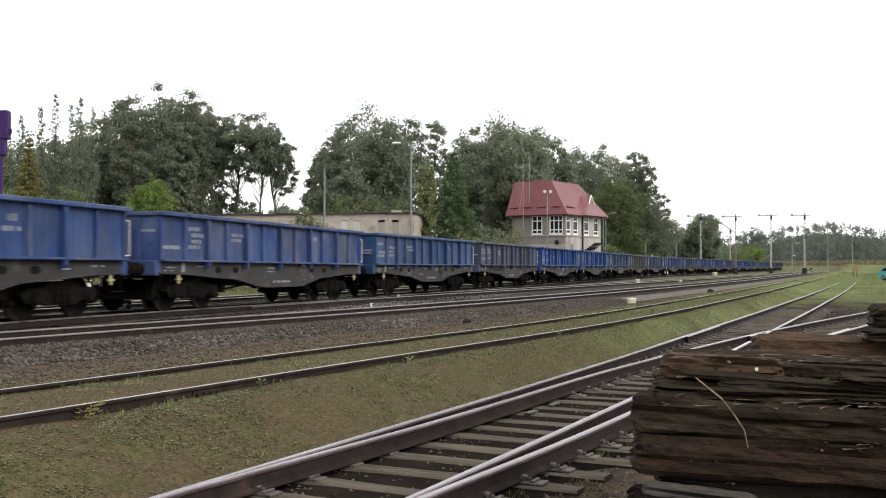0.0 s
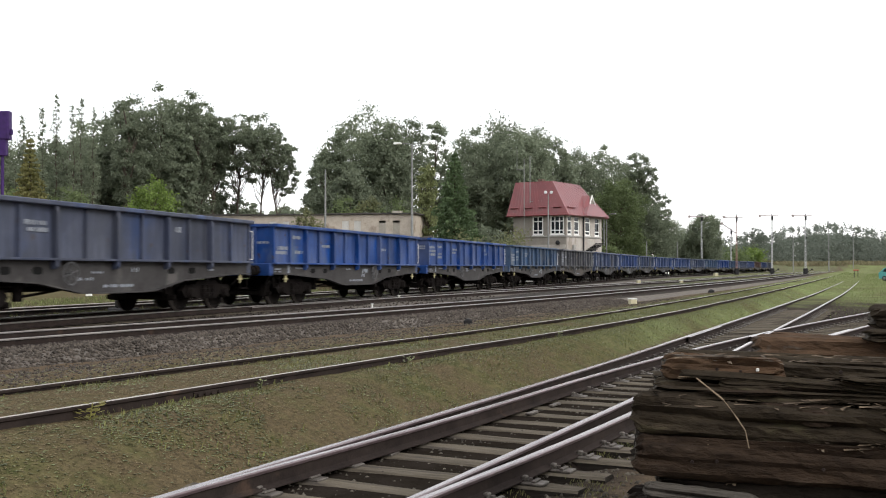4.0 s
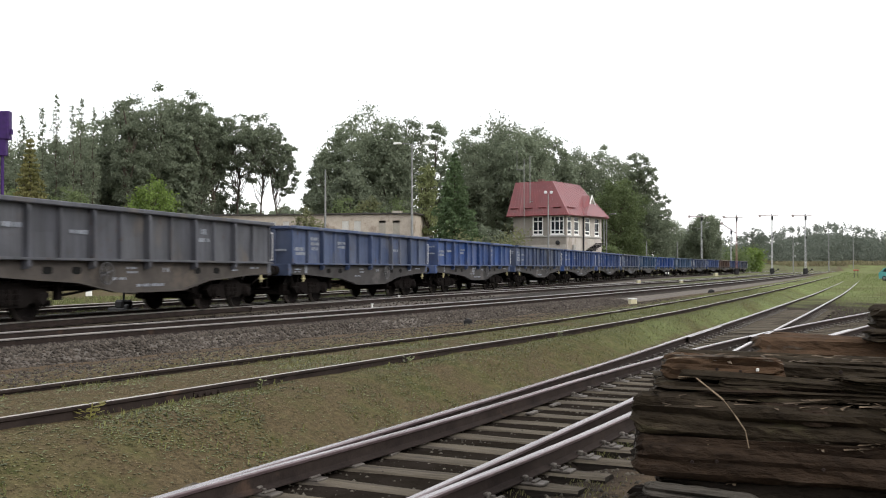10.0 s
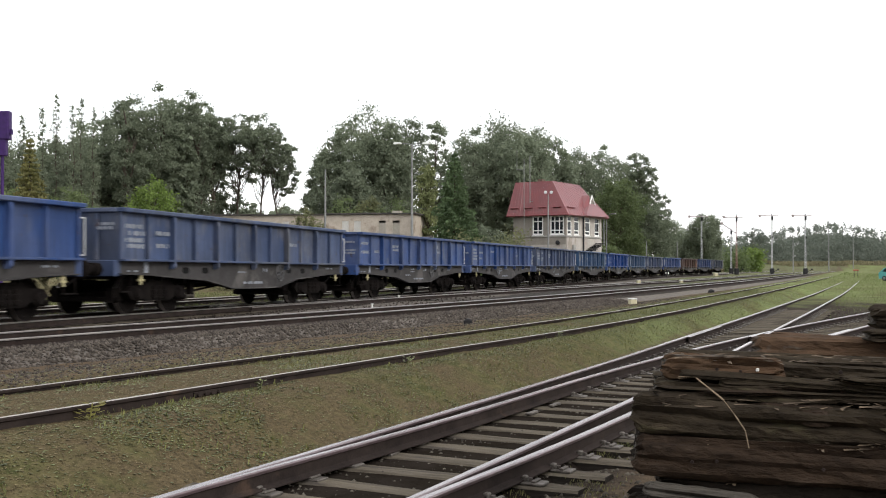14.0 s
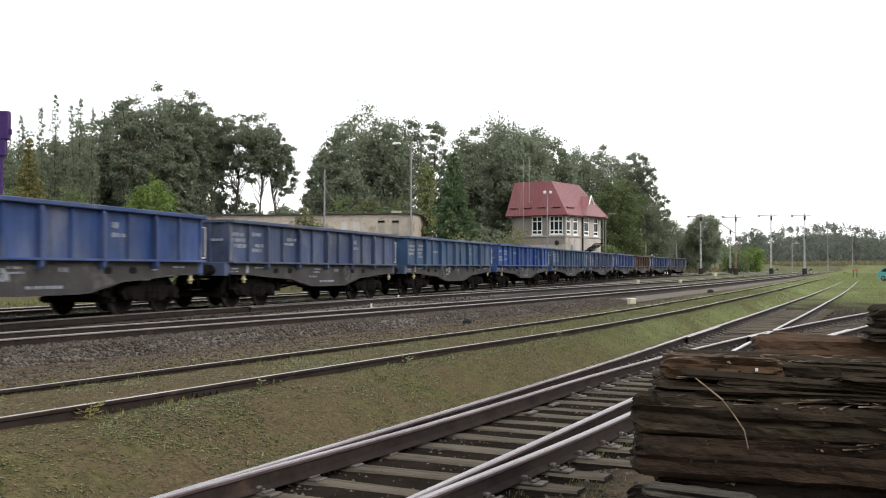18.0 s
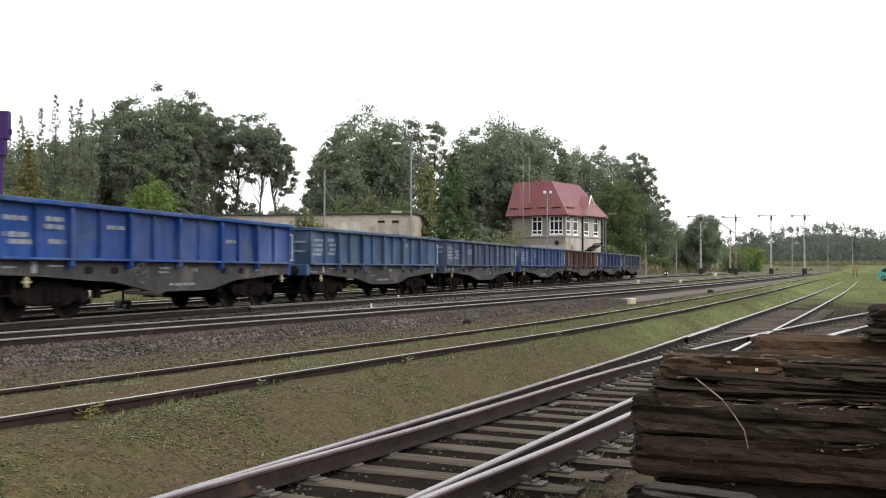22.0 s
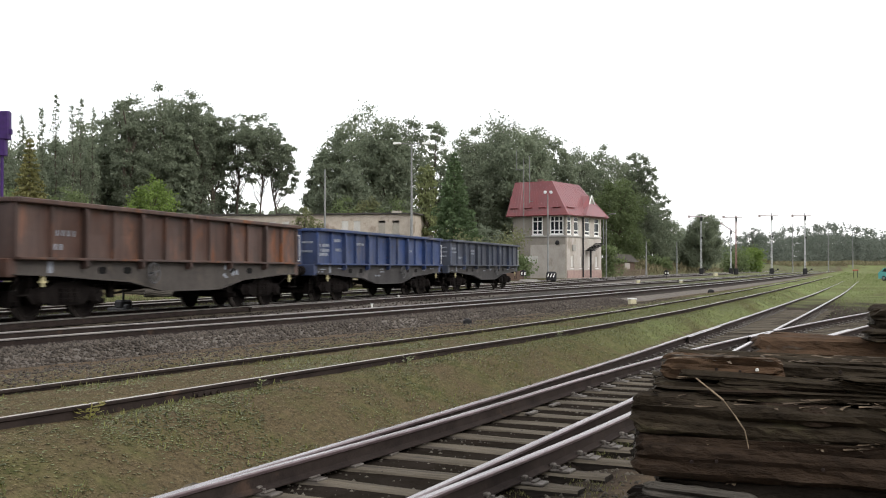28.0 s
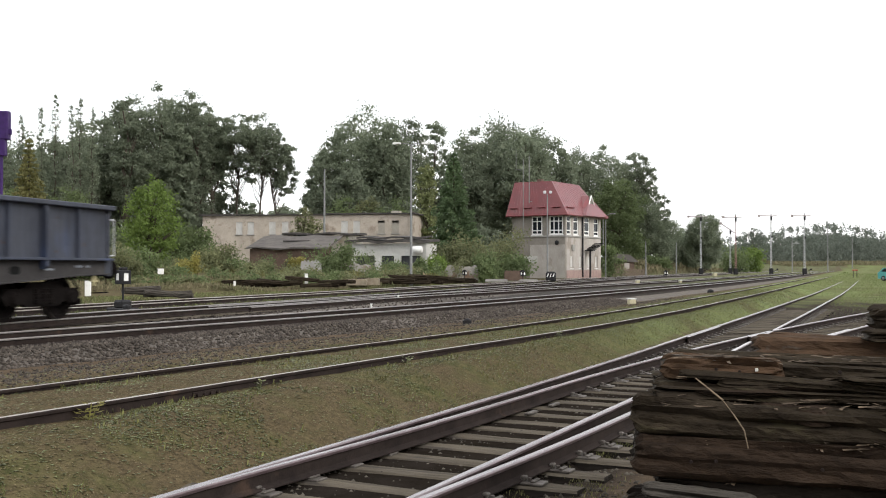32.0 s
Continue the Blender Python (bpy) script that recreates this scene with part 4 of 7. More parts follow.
            for a in (-0.9, 0.9):
                p("axle_box", Mesh().lathe((x - s * 0.06, c + a, 0.46), (s, 0, 0), [(0.15, 0), (0.16, 0.16), (0.12, 0.2), (0.11, 0.24)], 14), BOGIE, bg)
    ws = Mesh()
    for s in (-1, 1):
        ws.lathe((s * 0.7175, 0, 0), (s, 0, 0), [(0.485, -0.01), (0.49, 0.015), (0.465, 0.035), (0.455, 0.125), (0.38, 0.128), (0.36, 0.09), (0.16, 0.06), (0.12, 0.13)], 28)
    ws.tube((-1.0, 0, 0), (1.0, 0, 0), 0.085, n=12)
    me = ws.data("wheelset", [BOGIE, TREAD])
    n = 28
    for s in (0, 1):
        k = s * (7 * n + 2)
        for i in range(n):
            me.polygons[k + 2 * n + i].material_index = 1
    for a in (-5.4, -3.6, 3.6, 5.4):
        p("wheelset", me, BOGIE, label="black steel wheelset with worn treads", at=pose(0, a, 0.46))
    return w, set(painted)


COLOURS = ["blue", "blue", "azure", "dusk", "vivid", "vivid", "steel", "grey", "slate", "blue", "slate", "blue", "blue", "slate", "steel",
           "vivid", "steel", "slate", "blue", "rust", "navy", "iron"]
TURNED = (3, 5, 6, 7, 12, 14, 15, 16, 19)
WORDS = {"vivid": "bright blue", "azure": "clean azure-blue", "blue": "dusty blue", "steel": "faded steel-blue", "slate": "slate-blue", "navy": "dull navy-blue", "dusk": "dark grey-blue", "grey": "grime-grey", "rust": "rust-brown", "iron": "iron-grey"}


TAGGED = {4: 0.6, 6: 1.4, 9: -0.6, 12: -1.2, 14: -0.9, 17: 0.9, 19: 2.1}


def build_train():
    first, painted = wagon_parts()
    wagons = []
    for k, c in enumerate(COLOURS):
        w = first if k == 0 else copy_thing(first, Matrix())
        tagged(w, "%s open freight wagon with ribbed low steel sides" % WORDS[c])
        w["shade"] = c
        rr = random.Random(60 + k)
        for o in list(w.children):
            if k in TURNED and o.name.startswith("brake_wheel"):
                o.location.y -= math.copysign(3.25, o["side"])
            if k and o.name.startswith("lettering"):
                if c == "rust" or rr.random() < 0.3:
                    bpy.data.objects.remove(o)
                else:
                    o.location.y += rr.uniform(-0.12, 0.12)
        if c == "rust":
            # a short row of worn digits and a smear of chalk on the leading panels
            for y, z, wide, n in ((-5.2, 1.75, 0.07, 4), (-5.28, 1.46, 0.1, 2)):
                bars = Mesh()
                for i in range(n):
                    bars.box(HALF - 0.01, y + 0.18 * i, z, HALF + 0.004, y + 0.18 * i + wide * 0.7, z + 0.12)
                tagged(part("lettering", bars, LETTER, w, "a few worn pale digits"), kind="stuff")
        if k in TAGGED:
            tag = Mesh()
            y = TAGGED[k]
            for _ in range(7):
                a, z = y + rr.uniform(-0.4, 0.4), rr.uniform(0.78, 1.08)
                tag.add([(HALF - 0.022, a, z), (HALF - 0.022, a + rr.uniform(0.08, 0.2), z + rr.uniform(-0.03, 0.05)), (HALF - 0.022, a + rr.uniform(0.05, 0.16), z + rr.uniform(0.08, 0.18)), (HALF - 0.022, a - 0.02, z + rr.uniform(0.05, 0.12))], [(0, 1, 2, 3)])
            tagged(part("chalk_scrawl", tag, LETTER, w, "pale unreadable painted scrawl"), kind="stuff")
        wagons.append(w)
    for w in wagons:
        c = PAINTS[w["shade"]]
        dusty = w["shade"] in ("rust", "grey")
        del w["shade"]
        for o in w.children_recursive:
            if o.name.split(".")[0] in painted and o.material_slots:
                o.material_slots[0].link = "OBJECT"
                o.material_slots[0].material = c
            elif dusty and o.name.split(".")[0] in ("sole_bar", "sill_flange"):
                o.material_slots[0].link = "OBJECT"
                o.material_slots[0].material = SOLEBAR_DUST
    return wagons


WAGONS = build_train()
# wagon lengths gone by since the start
GONE = [(0.0, 0.0), (6.0, 3.877), (9.0, 5.839), (13.0, 8.46), (19.0, 12.421), (23.0, 15.055), (28.0, 18.362), (32.0, 21.042)]
FIRST = 13.355


def gone(t):
    line = Line(GONE)
    return PITCH * line.at(t)


def motions():
    times = [i * 0.5 for i in range(65)]
    went = {t: gone(t) for t in times}
    for k, w in enumerate(WAGONS):
        rows = []
        for t in times:
            s = FIRST + k * PITCH - went[t]
            a, b = train_spot(s - 4.5)[0], train_spot(s + 4.5)[0]
            d = b - a
            c = (a + b) / 2
            rows.append((t, pose(c.x, c.y, c.z, math.degrees(math.atan2(d.z, 9.0)), 0, -math.degrees(math.atan2(d.x, d.y)))))
        walk(w, rows)
    turns = [i / 15 for i in range(481)]
    turned = [math.degrees(gone(t) / 0.46) for t in turns]
    for w in WAGONS:
        for o in w.children:
            if o.name.startswith("wheelset"):
                y = o.matrix_basis.translation.y
                walk(o, [(t, pose(0, y, 0.46, a, 0, 0)) for t, a in zip(turns, turned)])


# ---- signal tower ----
ROOF_RED = material("red_painted_sheet_roof", (0.175, 0.028, 0.031), (0.125, 0.021, 0.024), rough=0.32, scale=1.2, fine=12, bump=0.08, spec=0.6)
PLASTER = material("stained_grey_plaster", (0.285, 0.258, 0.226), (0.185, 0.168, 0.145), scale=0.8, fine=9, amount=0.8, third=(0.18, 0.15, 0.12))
PLASTER_LIGHT = material("pale_and_lit_plaster", (0.47, 0.435, 0.395), (0.3, 0.272, 0.245), scale=0.8, fine=9, amount=0.8, third=(0.27, 0.235, 0.2), third_at=0.57, stretch=(1, 1, 0.5))
BRICK_PINK = material("pinkish_brick_plinth", (0.36, 0.26, 0.23), (0.26, 0.18, 0.16), scale=2, fine=14)
RUIN = material("peeling_beige_plaster", (0.53, 0.465, 0.39), (0.34, 0.295, 0.245), scale=0.9, fine=7, amount=1.0, third=(0.27, 0.22, 0.175), third_at=0.55)
RUIN_GREY = material("greyish_peeling_plaster", (0.43, 0.4, 0.34), (0.3, 0.275, 0.235), scale=0.5, fine=6, amount=0.9, third=(0.27, 0.23, 0.17), third_at=0.6)
TAR = material("tarred_felt_roof", (0.085, 0.078, 0.072), (0.045, 0.042, 0.04), scale=1.5, fine=15)
FELT_GREY = material("faded_grey_felt_roof", (0.135, 0.122, 0.112), (0.08, 0.073, 0.068), scale=1.0, fine=12)
BROWN_BRICK = material("brown_brick_wall", (0.15, 0.105, 0.08), (0.09, 0.062, 0.05), scale=2.5, fine=18)
WHITEWASH = material("dirty_whitewashed_wall", (0.62, 0.61, 0.58), (0.42, 0.41, 0.38), scale=1.0, fine=9, amount=0.9)


def window(parent, x, z, wide, high, y, bars=1, trans=True, mats=None, name="window"):
    """A window set into a wall whose outer face lies at y and looks to -y, in its parent's space."""
    fr, gl = mats or (WHITE, GLASS)
    f = Mesh()
    t = 0.15
    for a, b, c, d in ((x - wide / 2, z, x - wide / 2 + t, z + high), (x + wide / 2 - t, z, x + wide / 2, z + high), (x - wide / 2 + t, z, x + wide / 2 - t, z + t), (x - wide / 2 + t, z + high - t, x + wide / 2 - t, z + high)):
        f.box(a, y - 0.03, b, c, y + 0.06, d)
    for i in range(1, bars + 1):
        u = x - wide / 2 + wide * i / (bars + 1)
        f.box(u - 0.06, y - 0.025, z + t, u + 0.06, y + 0.05, z + high - t)
    if trans:
        f.box(x - wide / 2 + t, y - 0.022, z + high * 0.68, x + wide / 2 - t, y + 0.052, z + high * 0.68 + 0.11)
        f.box(x - wide / 2 + t, y - 0.022, z + high * 0.2, x + wide / 2 - t, y + 0.052, z + high * 0.2 + 0.12)
    w = part(name, f, fr, parent)
    part("pane", Mesh().box(x - wide / 2 + t, y + 0.0, z + t, x + wide / 2 - t, y + 0.012, z + high - t), gl, w)
    part("sill", Mesh().cbox(x - wide / 2 - 0.08, y - 0.1, z - 0.07, x + wide / 2 + 0.08, y + 0.04, z, 0.01), WHITE, w)
    return w


def wall_with_openings(x0, x1, z0, z1, y0, y1, holes):
    """A wall slab with rectangular openings (x0, z0, x1, z1) that go through it."""
    m = Mesh()
    xs = sorted({x0, x1, *[h[0] for h in holes], *[h[2] for h in holes]})
    zs = sorted({z0, z1, *[h[1] for h in holes], *[h[3] for h in holes]})
    nx, nz = len(xs) - 1, len(zs) - 1

    def solid(i, j):
        if not (0 <= i < nx and 0 <= j < nz):
            return False
        u, w = (xs[i] + xs[i + 1]) / 2, (zs[j] + zs[j + 1]) / 2
        return not any(h[0] < u < h[2] and h[1] < w < h[3] for h in holes)

    ids = {}

    def at(i, j, k):
        if (i, j, k) not in ids:
            ids[i, j, k] = len(m.v)
            m.v.append((xs[i], (y0, y1)[k], zs[j]))
        return ids[i, j, k]

    for i in range(nx):
        for j in range(nz):
            if not solid(i, j):
                continue
            m.f.append((at(i, j, 0), at(i + 1, j, 0), at(i + 1, j + 1, 0), at(i, j + 1, 0)))
            m.f.append((at(i, j + 1, 1), at(i + 1, j + 1, 1), at(i + 1, j, 1), at(i, j, 1)))
            for di, dj, a, b in ((-1, 0, (i, j), (i, j + 1)), (1, 0, (i + 1, j + 1), (i + 1, j)), (0, -1, (i + 1, j), (i, j)), (0, 1, (i, j + 1), (i + 1, j + 1))):
                if not solid(i + di, j + dj):
                    m.f.append((at(*a, 0), at(*b, 0), at(*b, 1), at(*a, 1)))
    m.mi = [0] * len(m.f)
    return m


def build_tower():
    W, L, E, TOP, MID = 6.6, 9.6, 7.1, 10.9, 4.7
    c = V(13.45, 112.0)
    t = thing("signal_tower", "grey plastered signal tower with a red sheet roof", "signal box", pose(c.x, c.y, -0.05, 0, 0, -14.6))
    # local: the corner facing the camera is the origin; x runs back to -W, y back to L
    up = [(-4.15, 4.85, -2.8, 6.98), (-1.95, 4.85, -0.25, 6.98)]
    low = [(-1.75, 0.55, -1.2, 1.75)]
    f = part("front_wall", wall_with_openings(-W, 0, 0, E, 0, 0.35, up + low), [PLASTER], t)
    for i, h in enumerate(up):
        window(f, (h[0] + h[2]) / 2, h[1], h[2] - h[0], h[3] - h[1], 0.08, 1 + (i == 1), True)
    window(f, -1.475, 0.55, 0.55, 1.2, 0.1, 0, False)
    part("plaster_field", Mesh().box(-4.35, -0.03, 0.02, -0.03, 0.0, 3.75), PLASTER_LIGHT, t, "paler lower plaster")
    part("notice_board", Mesh().cbox(-5.1, -0.06, 1.75, -3.4, 0.0, 2.5, 0.02), WHITEWASH, t, "dirty white board low on the wall")
    part("floor_band", Mesh().cbox(-W - 0.05, -0.1, MID - 0.1, 0.08, 0.0, MID + 0.06, 0.02), CONCRETE, t)
    holes = [(0.4, 4.85, 1.5, 6.98), (2.1, 4.85, 3.4, 6.98), (5.0, 4.85, 6.4, 6.98), (7.6, 4.85, 9.0, 6.98)]
    lows = [(1.3, 1.1, 2.1, 2.6), (3.6, 1.1, 4.4, 2.6), (5.9, 1.1, 6.7, 2.6), (7.9, 1.1, 8.7, 2.6)]
    # Light falling on the track side is put into this wall's paler plaster.
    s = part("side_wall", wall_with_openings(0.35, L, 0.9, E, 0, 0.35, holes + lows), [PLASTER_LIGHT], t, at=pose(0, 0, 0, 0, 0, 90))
    for h in holes:
        window(s, (h[0] + h[2]) / 2, h[1], h[2] - h[0], h[3] - h[1], 0.08, 0, True)
    for h in lows:
        window(s, (h[0] + h[2]) / 2, h[1], h[2] - h[0], h[3] - h[1], 0.08, 0, False, (PLASTER_LIGHT, WHITEWASH), "blocked_window")
    part("plinth", Mesh().box(0.35, -0.06, 0, L, 0.35, 0.9), [BRICK_PINK], s, "pinkish brick plinth")
    part("side_floor_band", Mesh().cbox(0.0, -0.1, MID - 0.1, L, 0.0, MID + 0.06, 0.02), CONCRETE, s)
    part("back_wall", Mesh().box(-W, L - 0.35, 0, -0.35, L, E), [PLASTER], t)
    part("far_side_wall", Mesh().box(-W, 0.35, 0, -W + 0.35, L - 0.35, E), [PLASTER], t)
    part("floor_slab", Mesh().box(-W + 0.36, 0.36, MID - 0.25, -0.36, L - 0.36, MID), [CONCRETE], t)
    # hipped sheet roof with standing seams
    o = 0.55
    lo = [(-W - o, -o), (o, -o), (o, L + o), (-W - o, L + o)]
    hi = [(-W - 0.1, 0.7), (-2.0, 0.7), (-2.0, L - 1.8), (-W - 0.1, L - 1.8)]
    m = Mesh()
    vs = [(x, y, E) for x, y in lo] + [(x, y, TOP) for x, y in hi] + [(x, y, E - 0.18) for x, y in lo]
    m.add(vs, [(0, 1, 5, 4), (1, 2, 6, 5), (2, 3, 7, 6), (3, 0, 4, 7), (4, 5, 6, 7), (8, 9, 1, 0), (9, 10, 2, 1), (10, 11, 3, 2), (11, 8, 0, 3), (11, 10, 9, 8)])
    roof = part("roof", m, ROOF_RED, t, "red standing-seam sheet roof")
    seams = Mesh()
    for q in range(4):
        a0, a1, b0, b1 = lo[q], lo[(q + 1) % 4], hi[q], hi[(q + 1) % 4]
        for i in range(1, 18):
            u = i / 18
            p = Vector((a0[0] + (a1[0] - a0[0]) * u, a0[1] + (a1[1] - a0[1]) * u, E + 0.01))
            r = Vector((b0[0] + (b1[0] - b0[0]) * u, b0[1] + (b1[1] - b0[1]) * u, TOP + 0.01))
            seams.tube(p, r, 0.016, n=4)
    part("roof_seams", seams, ROOF_RED, roof)
    for q, n in ((0, 4), (1, 3)):
        a0, a1 = Vector((*lo[q], E)), Vector((*lo[(q + 1) % 4], E))
        b0 = Vector((*hi[q], TOP))
        b1 = Vector((*hi[(q + 1) % 4], TOP))
        for i in range(n):
            if q == 1 and i == 1:
                continue
            u0, u1 = (i + 0.18) / n, (i + 0.72) / n
            k = 0.2
            p0 = (a0.lerp(a1, u0)).lerp(b0.lerp(b1, u0), k)
            p1 = (a0.lerp(a1, u1)).lerp(b0.lerp(b1, u1), k)
            nrm = Vector((0, -0.5, 0.4)) if q == 0 else Vector((0.5, 0, 0.4))
            part("snow_guard", Mesh().tube(p0 + nrm * 0.12, p1 + nrm * 0.12, 0.09, n=6), ROOF_RED, roof)
    part("gutter", Mesh().tube((-W - o, -o - 0.06, E - 0.08), (o + 0.06, -o - 0.06, E - 0.08), 0.08, n=8).tube((o + 0.06, -o - 0.06, E - 0.08), (o + 0.06, L + o, E - 0.08), 0.08, n=8), ROOF_RED, t)
    # dormer on the track side
    A, B = (-0.15, 6.5, 9.5), (-2.0, 6.5, 9.5)
    C, D, G1, G2 = (0.95, 3.3, 7.06), (0.95, 9.8, 7.06), (0.22, 5.8, 8.55), (0.22, 7.2, 8.55)
    Cb, Db = (-0.1, 3.3, 7.06), (-0.1, 9.8, 7.06)
    part("dormer_roof", Mesh().add([A, B, C, D, G1, G2, Cb, Db], [(1, 6, 2, 4, 0), (1, 0, 5, 3, 7), (2, 3, 5, 4), (6, 7, 3, 2)]), ROOF_RED, roof)
    gable = part("gable", Mesh().prism([(5.85, 8.5), (7.15, 8.5), (6.5, 9.42)], 0, -0.1, 0.16), PLASTER, roof)
    for e in (5.75, 7.25):
        part("barge_board", Mesh().tube((0.24, e, 8.45), (0.2, 6.5, 9.5), 0.08, n=4), WHITE, gable, "white barge board")
    part("chimney", Mesh().cbox(-W + 1.75, 2.6, TOP - 1.3, -W + 2.35, 3.3, TOP + 0.45, 0.03), BROWN_BRICK, roof)
    part("down_pipe", Mesh().tube((0.14, 4.3, 0.1), (0.14, 4.3, E - 0.1), 0.09, n=8), DARK, t, "dark rain pipe")
    st = Mesh()
    for i in range(6):
        st.box(0.1, 5.0 + i * 0.5, 3.1 + i * 0.16, 1.1, 5.5 + i * 0.5, 3.22 + i * 0.16)
    st.tube((0.6, 5.3, 0), (0.6, 5.3, 3.2), 0.12, n=8)
    part("outside_stair", st, DARK, t, "dark iron outside landing on a post")
    part("wall_lamp", Mesh().lathe((-0.95, -0.1, 3.95), (0, -1, 0), [(0.25, 0), (0.26, 0.06), (0.12, 0.14)], 14), DARK, t)
    part("wall_box", Mesh().cbox(0.0, 1.6, 3.1, 0.16, 2.3, 3.75, 0.02), CONCRETE, t)
    part("wall_floodlight", Mesh().tube((0.5, L + 0.3, 0.0), (0.5, L + 0.3, 7.3), 0.07).tube((0.5, L + 0.3, 7.3), (1.2, L + 0.4, 7.55), 0.04).cbox(1.1, L + 0.25, 7.48, 1.65, L + 0.55, 7.62, 0.02), POLE, t)
    # aerials
    for x, z in ((-4.8, 13.4), (-4.05, 13.7)):
        a = Mesh().tube((x, -0.75, 4.6 if x < -4.5 else 8.4), (x, -0.75, z), 0.05, n=6)
        a.tube((x, -0.75, 5.0 if x < -4.5 else 8.6), (x, 0.2, 5.0 if x < -4.5 else 8.6), 0.03, n=5)
        if x < -4.5:
            a.tube((x - 1.0, -0.75, 12.3), (x, -0.75, 12.1), 0.03, n=5).tube((x - 0.9, -0.75, 12.2), (x - 0.9, -0.75, 14.5), 0.03, n=5)
        part("aerial_mast", a, POLE, t)


build_tower()


# ---- ruined building and sheds ----
def build_ruin():
    a, b = V(-27.9, 118.0), V(-3.35, 113.0)
    d = b - a
    length = d.length
    t = thing("derelict_building", "derelict flat-roofed two-storey building with bricked-up windows", "building", pose(a.x, a.y, 0.0, 0, 0, math.degrees(math.atan2(d.y, d.x))))
    k = length / 373.0
    holes, H = [], 7.1
    for u in (421, 442, 481, 504, 609, 630, 673, 697):
        x = (u - 360) * k
        holes.append((x, 4.95, x + 12 * k, 6.4))
    wall = part("front_wall", wall_with_openings(0, length, 0, H, 0, 0.4, holes), [RUIN], t)
    for i, h in enumerate(holes):
        w = part("bricked_window", Mesh().box(h[0], 0.1, h[1], h[2], 0.16, h[3] - (0.0 if i < 6 else 0.25)), [WHITEWASH if i < 6 else RUIN_GREY], wall, "bricked-up window with pale infill")
        part("sill", Mesh().cbox(h[0] - 0.1, -0.09, h[1] - 0.1, h[2] + 0.1, 0.1, h[1], 0.015), CONCRETE, w)
    part("end_wall", Mesh().box(length - 0.4, 0.4, 0, length, 9.0, H + 0.25), [RUIN], t)
    part("other_end_wall", Mesh().box(0, 0.4, 0, 0.4, 9.0, H), [RUIN_GREY], t)
    part("back_wall", Mesh().box(0.4, 8.6, 0, length - 0.4, 9.0, H), [RUIN_GREY], t)
    m = Mesh()
    rnd = random.Random(5)
    x = -0.3
    while x < length + 0.2:
        w = rnd.uniform(0.8, 2.2)
        z = H + rnd.uniform(-0.02, 0.05)
        m.box(x, -0.28, z, min(x + w, length + 0.3), 9.2, z + 0.13 + rnd.uniform(0, 0.05))
        x += w
    part("roof", m, TAR, t, "dark crumbling felt roof edge")
    part("chimney_stub", Mesh().cbox(length * 0.87, 3, H + 0.15, length * 0.91, 4, H + 0.55, 0.03), RUIN_GREY, t)
    part("down_pipe", Mesh().tube((length - 0.25, -0.1, 1.5), (length - 0.25, -0.1, H), 0.06, n=6), DARK, t)


build_ruin()


def slab_roof(x0, x1, y0, y1, z0, z1, thick, rnd):
    """A worn flat roof slab with a wavy, uneven edge."""
    nu, nw = 14, 4
    top = [(x0 + (x1 - x0) * i / nu + rnd.uniform(-0.08, 0.08) * (i in (0, nu)), y0 + (y1 - y0) * j / nw + rnd.uniform(-0.12, 0.12) * (j == 0), z0 + (z1 - z0) * j / nw + 0.07 * math.sin(i * 0.9 + x0) + rnd.uniform(-0.03, 0.03)) for i in range(nu + 1) for j in range(nw + 1)]
    low = [(x, y, z - thick - rnd.uniform(0, 0.06)) for x, y, z in top]
    k, o = nw + 1, len(top)
    fs = [(i * k + j, (i + 1) * k + j, (i + 1) * k + j + 1, i * k + j + 1) for i in range(nu) for j in range(nw)]
    fs += [tuple(o + q for q in reversed(f)) for f in fs]
    fs += [(i * k, o + i * k, o + (i + 1) * k, (i + 1) * k) for i in range(nu)] + [((i + 1) * k + nw, o + (i + 1) * k + nw, o + i * k + nw, i * k + nw) for i in range(nu)]
    fs += [(nu * k + j, o + nu * k + j, o + nu * k + j + 1, nu * k + j + 1) for j in range(nw)] + [(j + 1, o + j + 1, o + j, j) for j in range(nw)]
    return Mesh().add(top + low, fs)


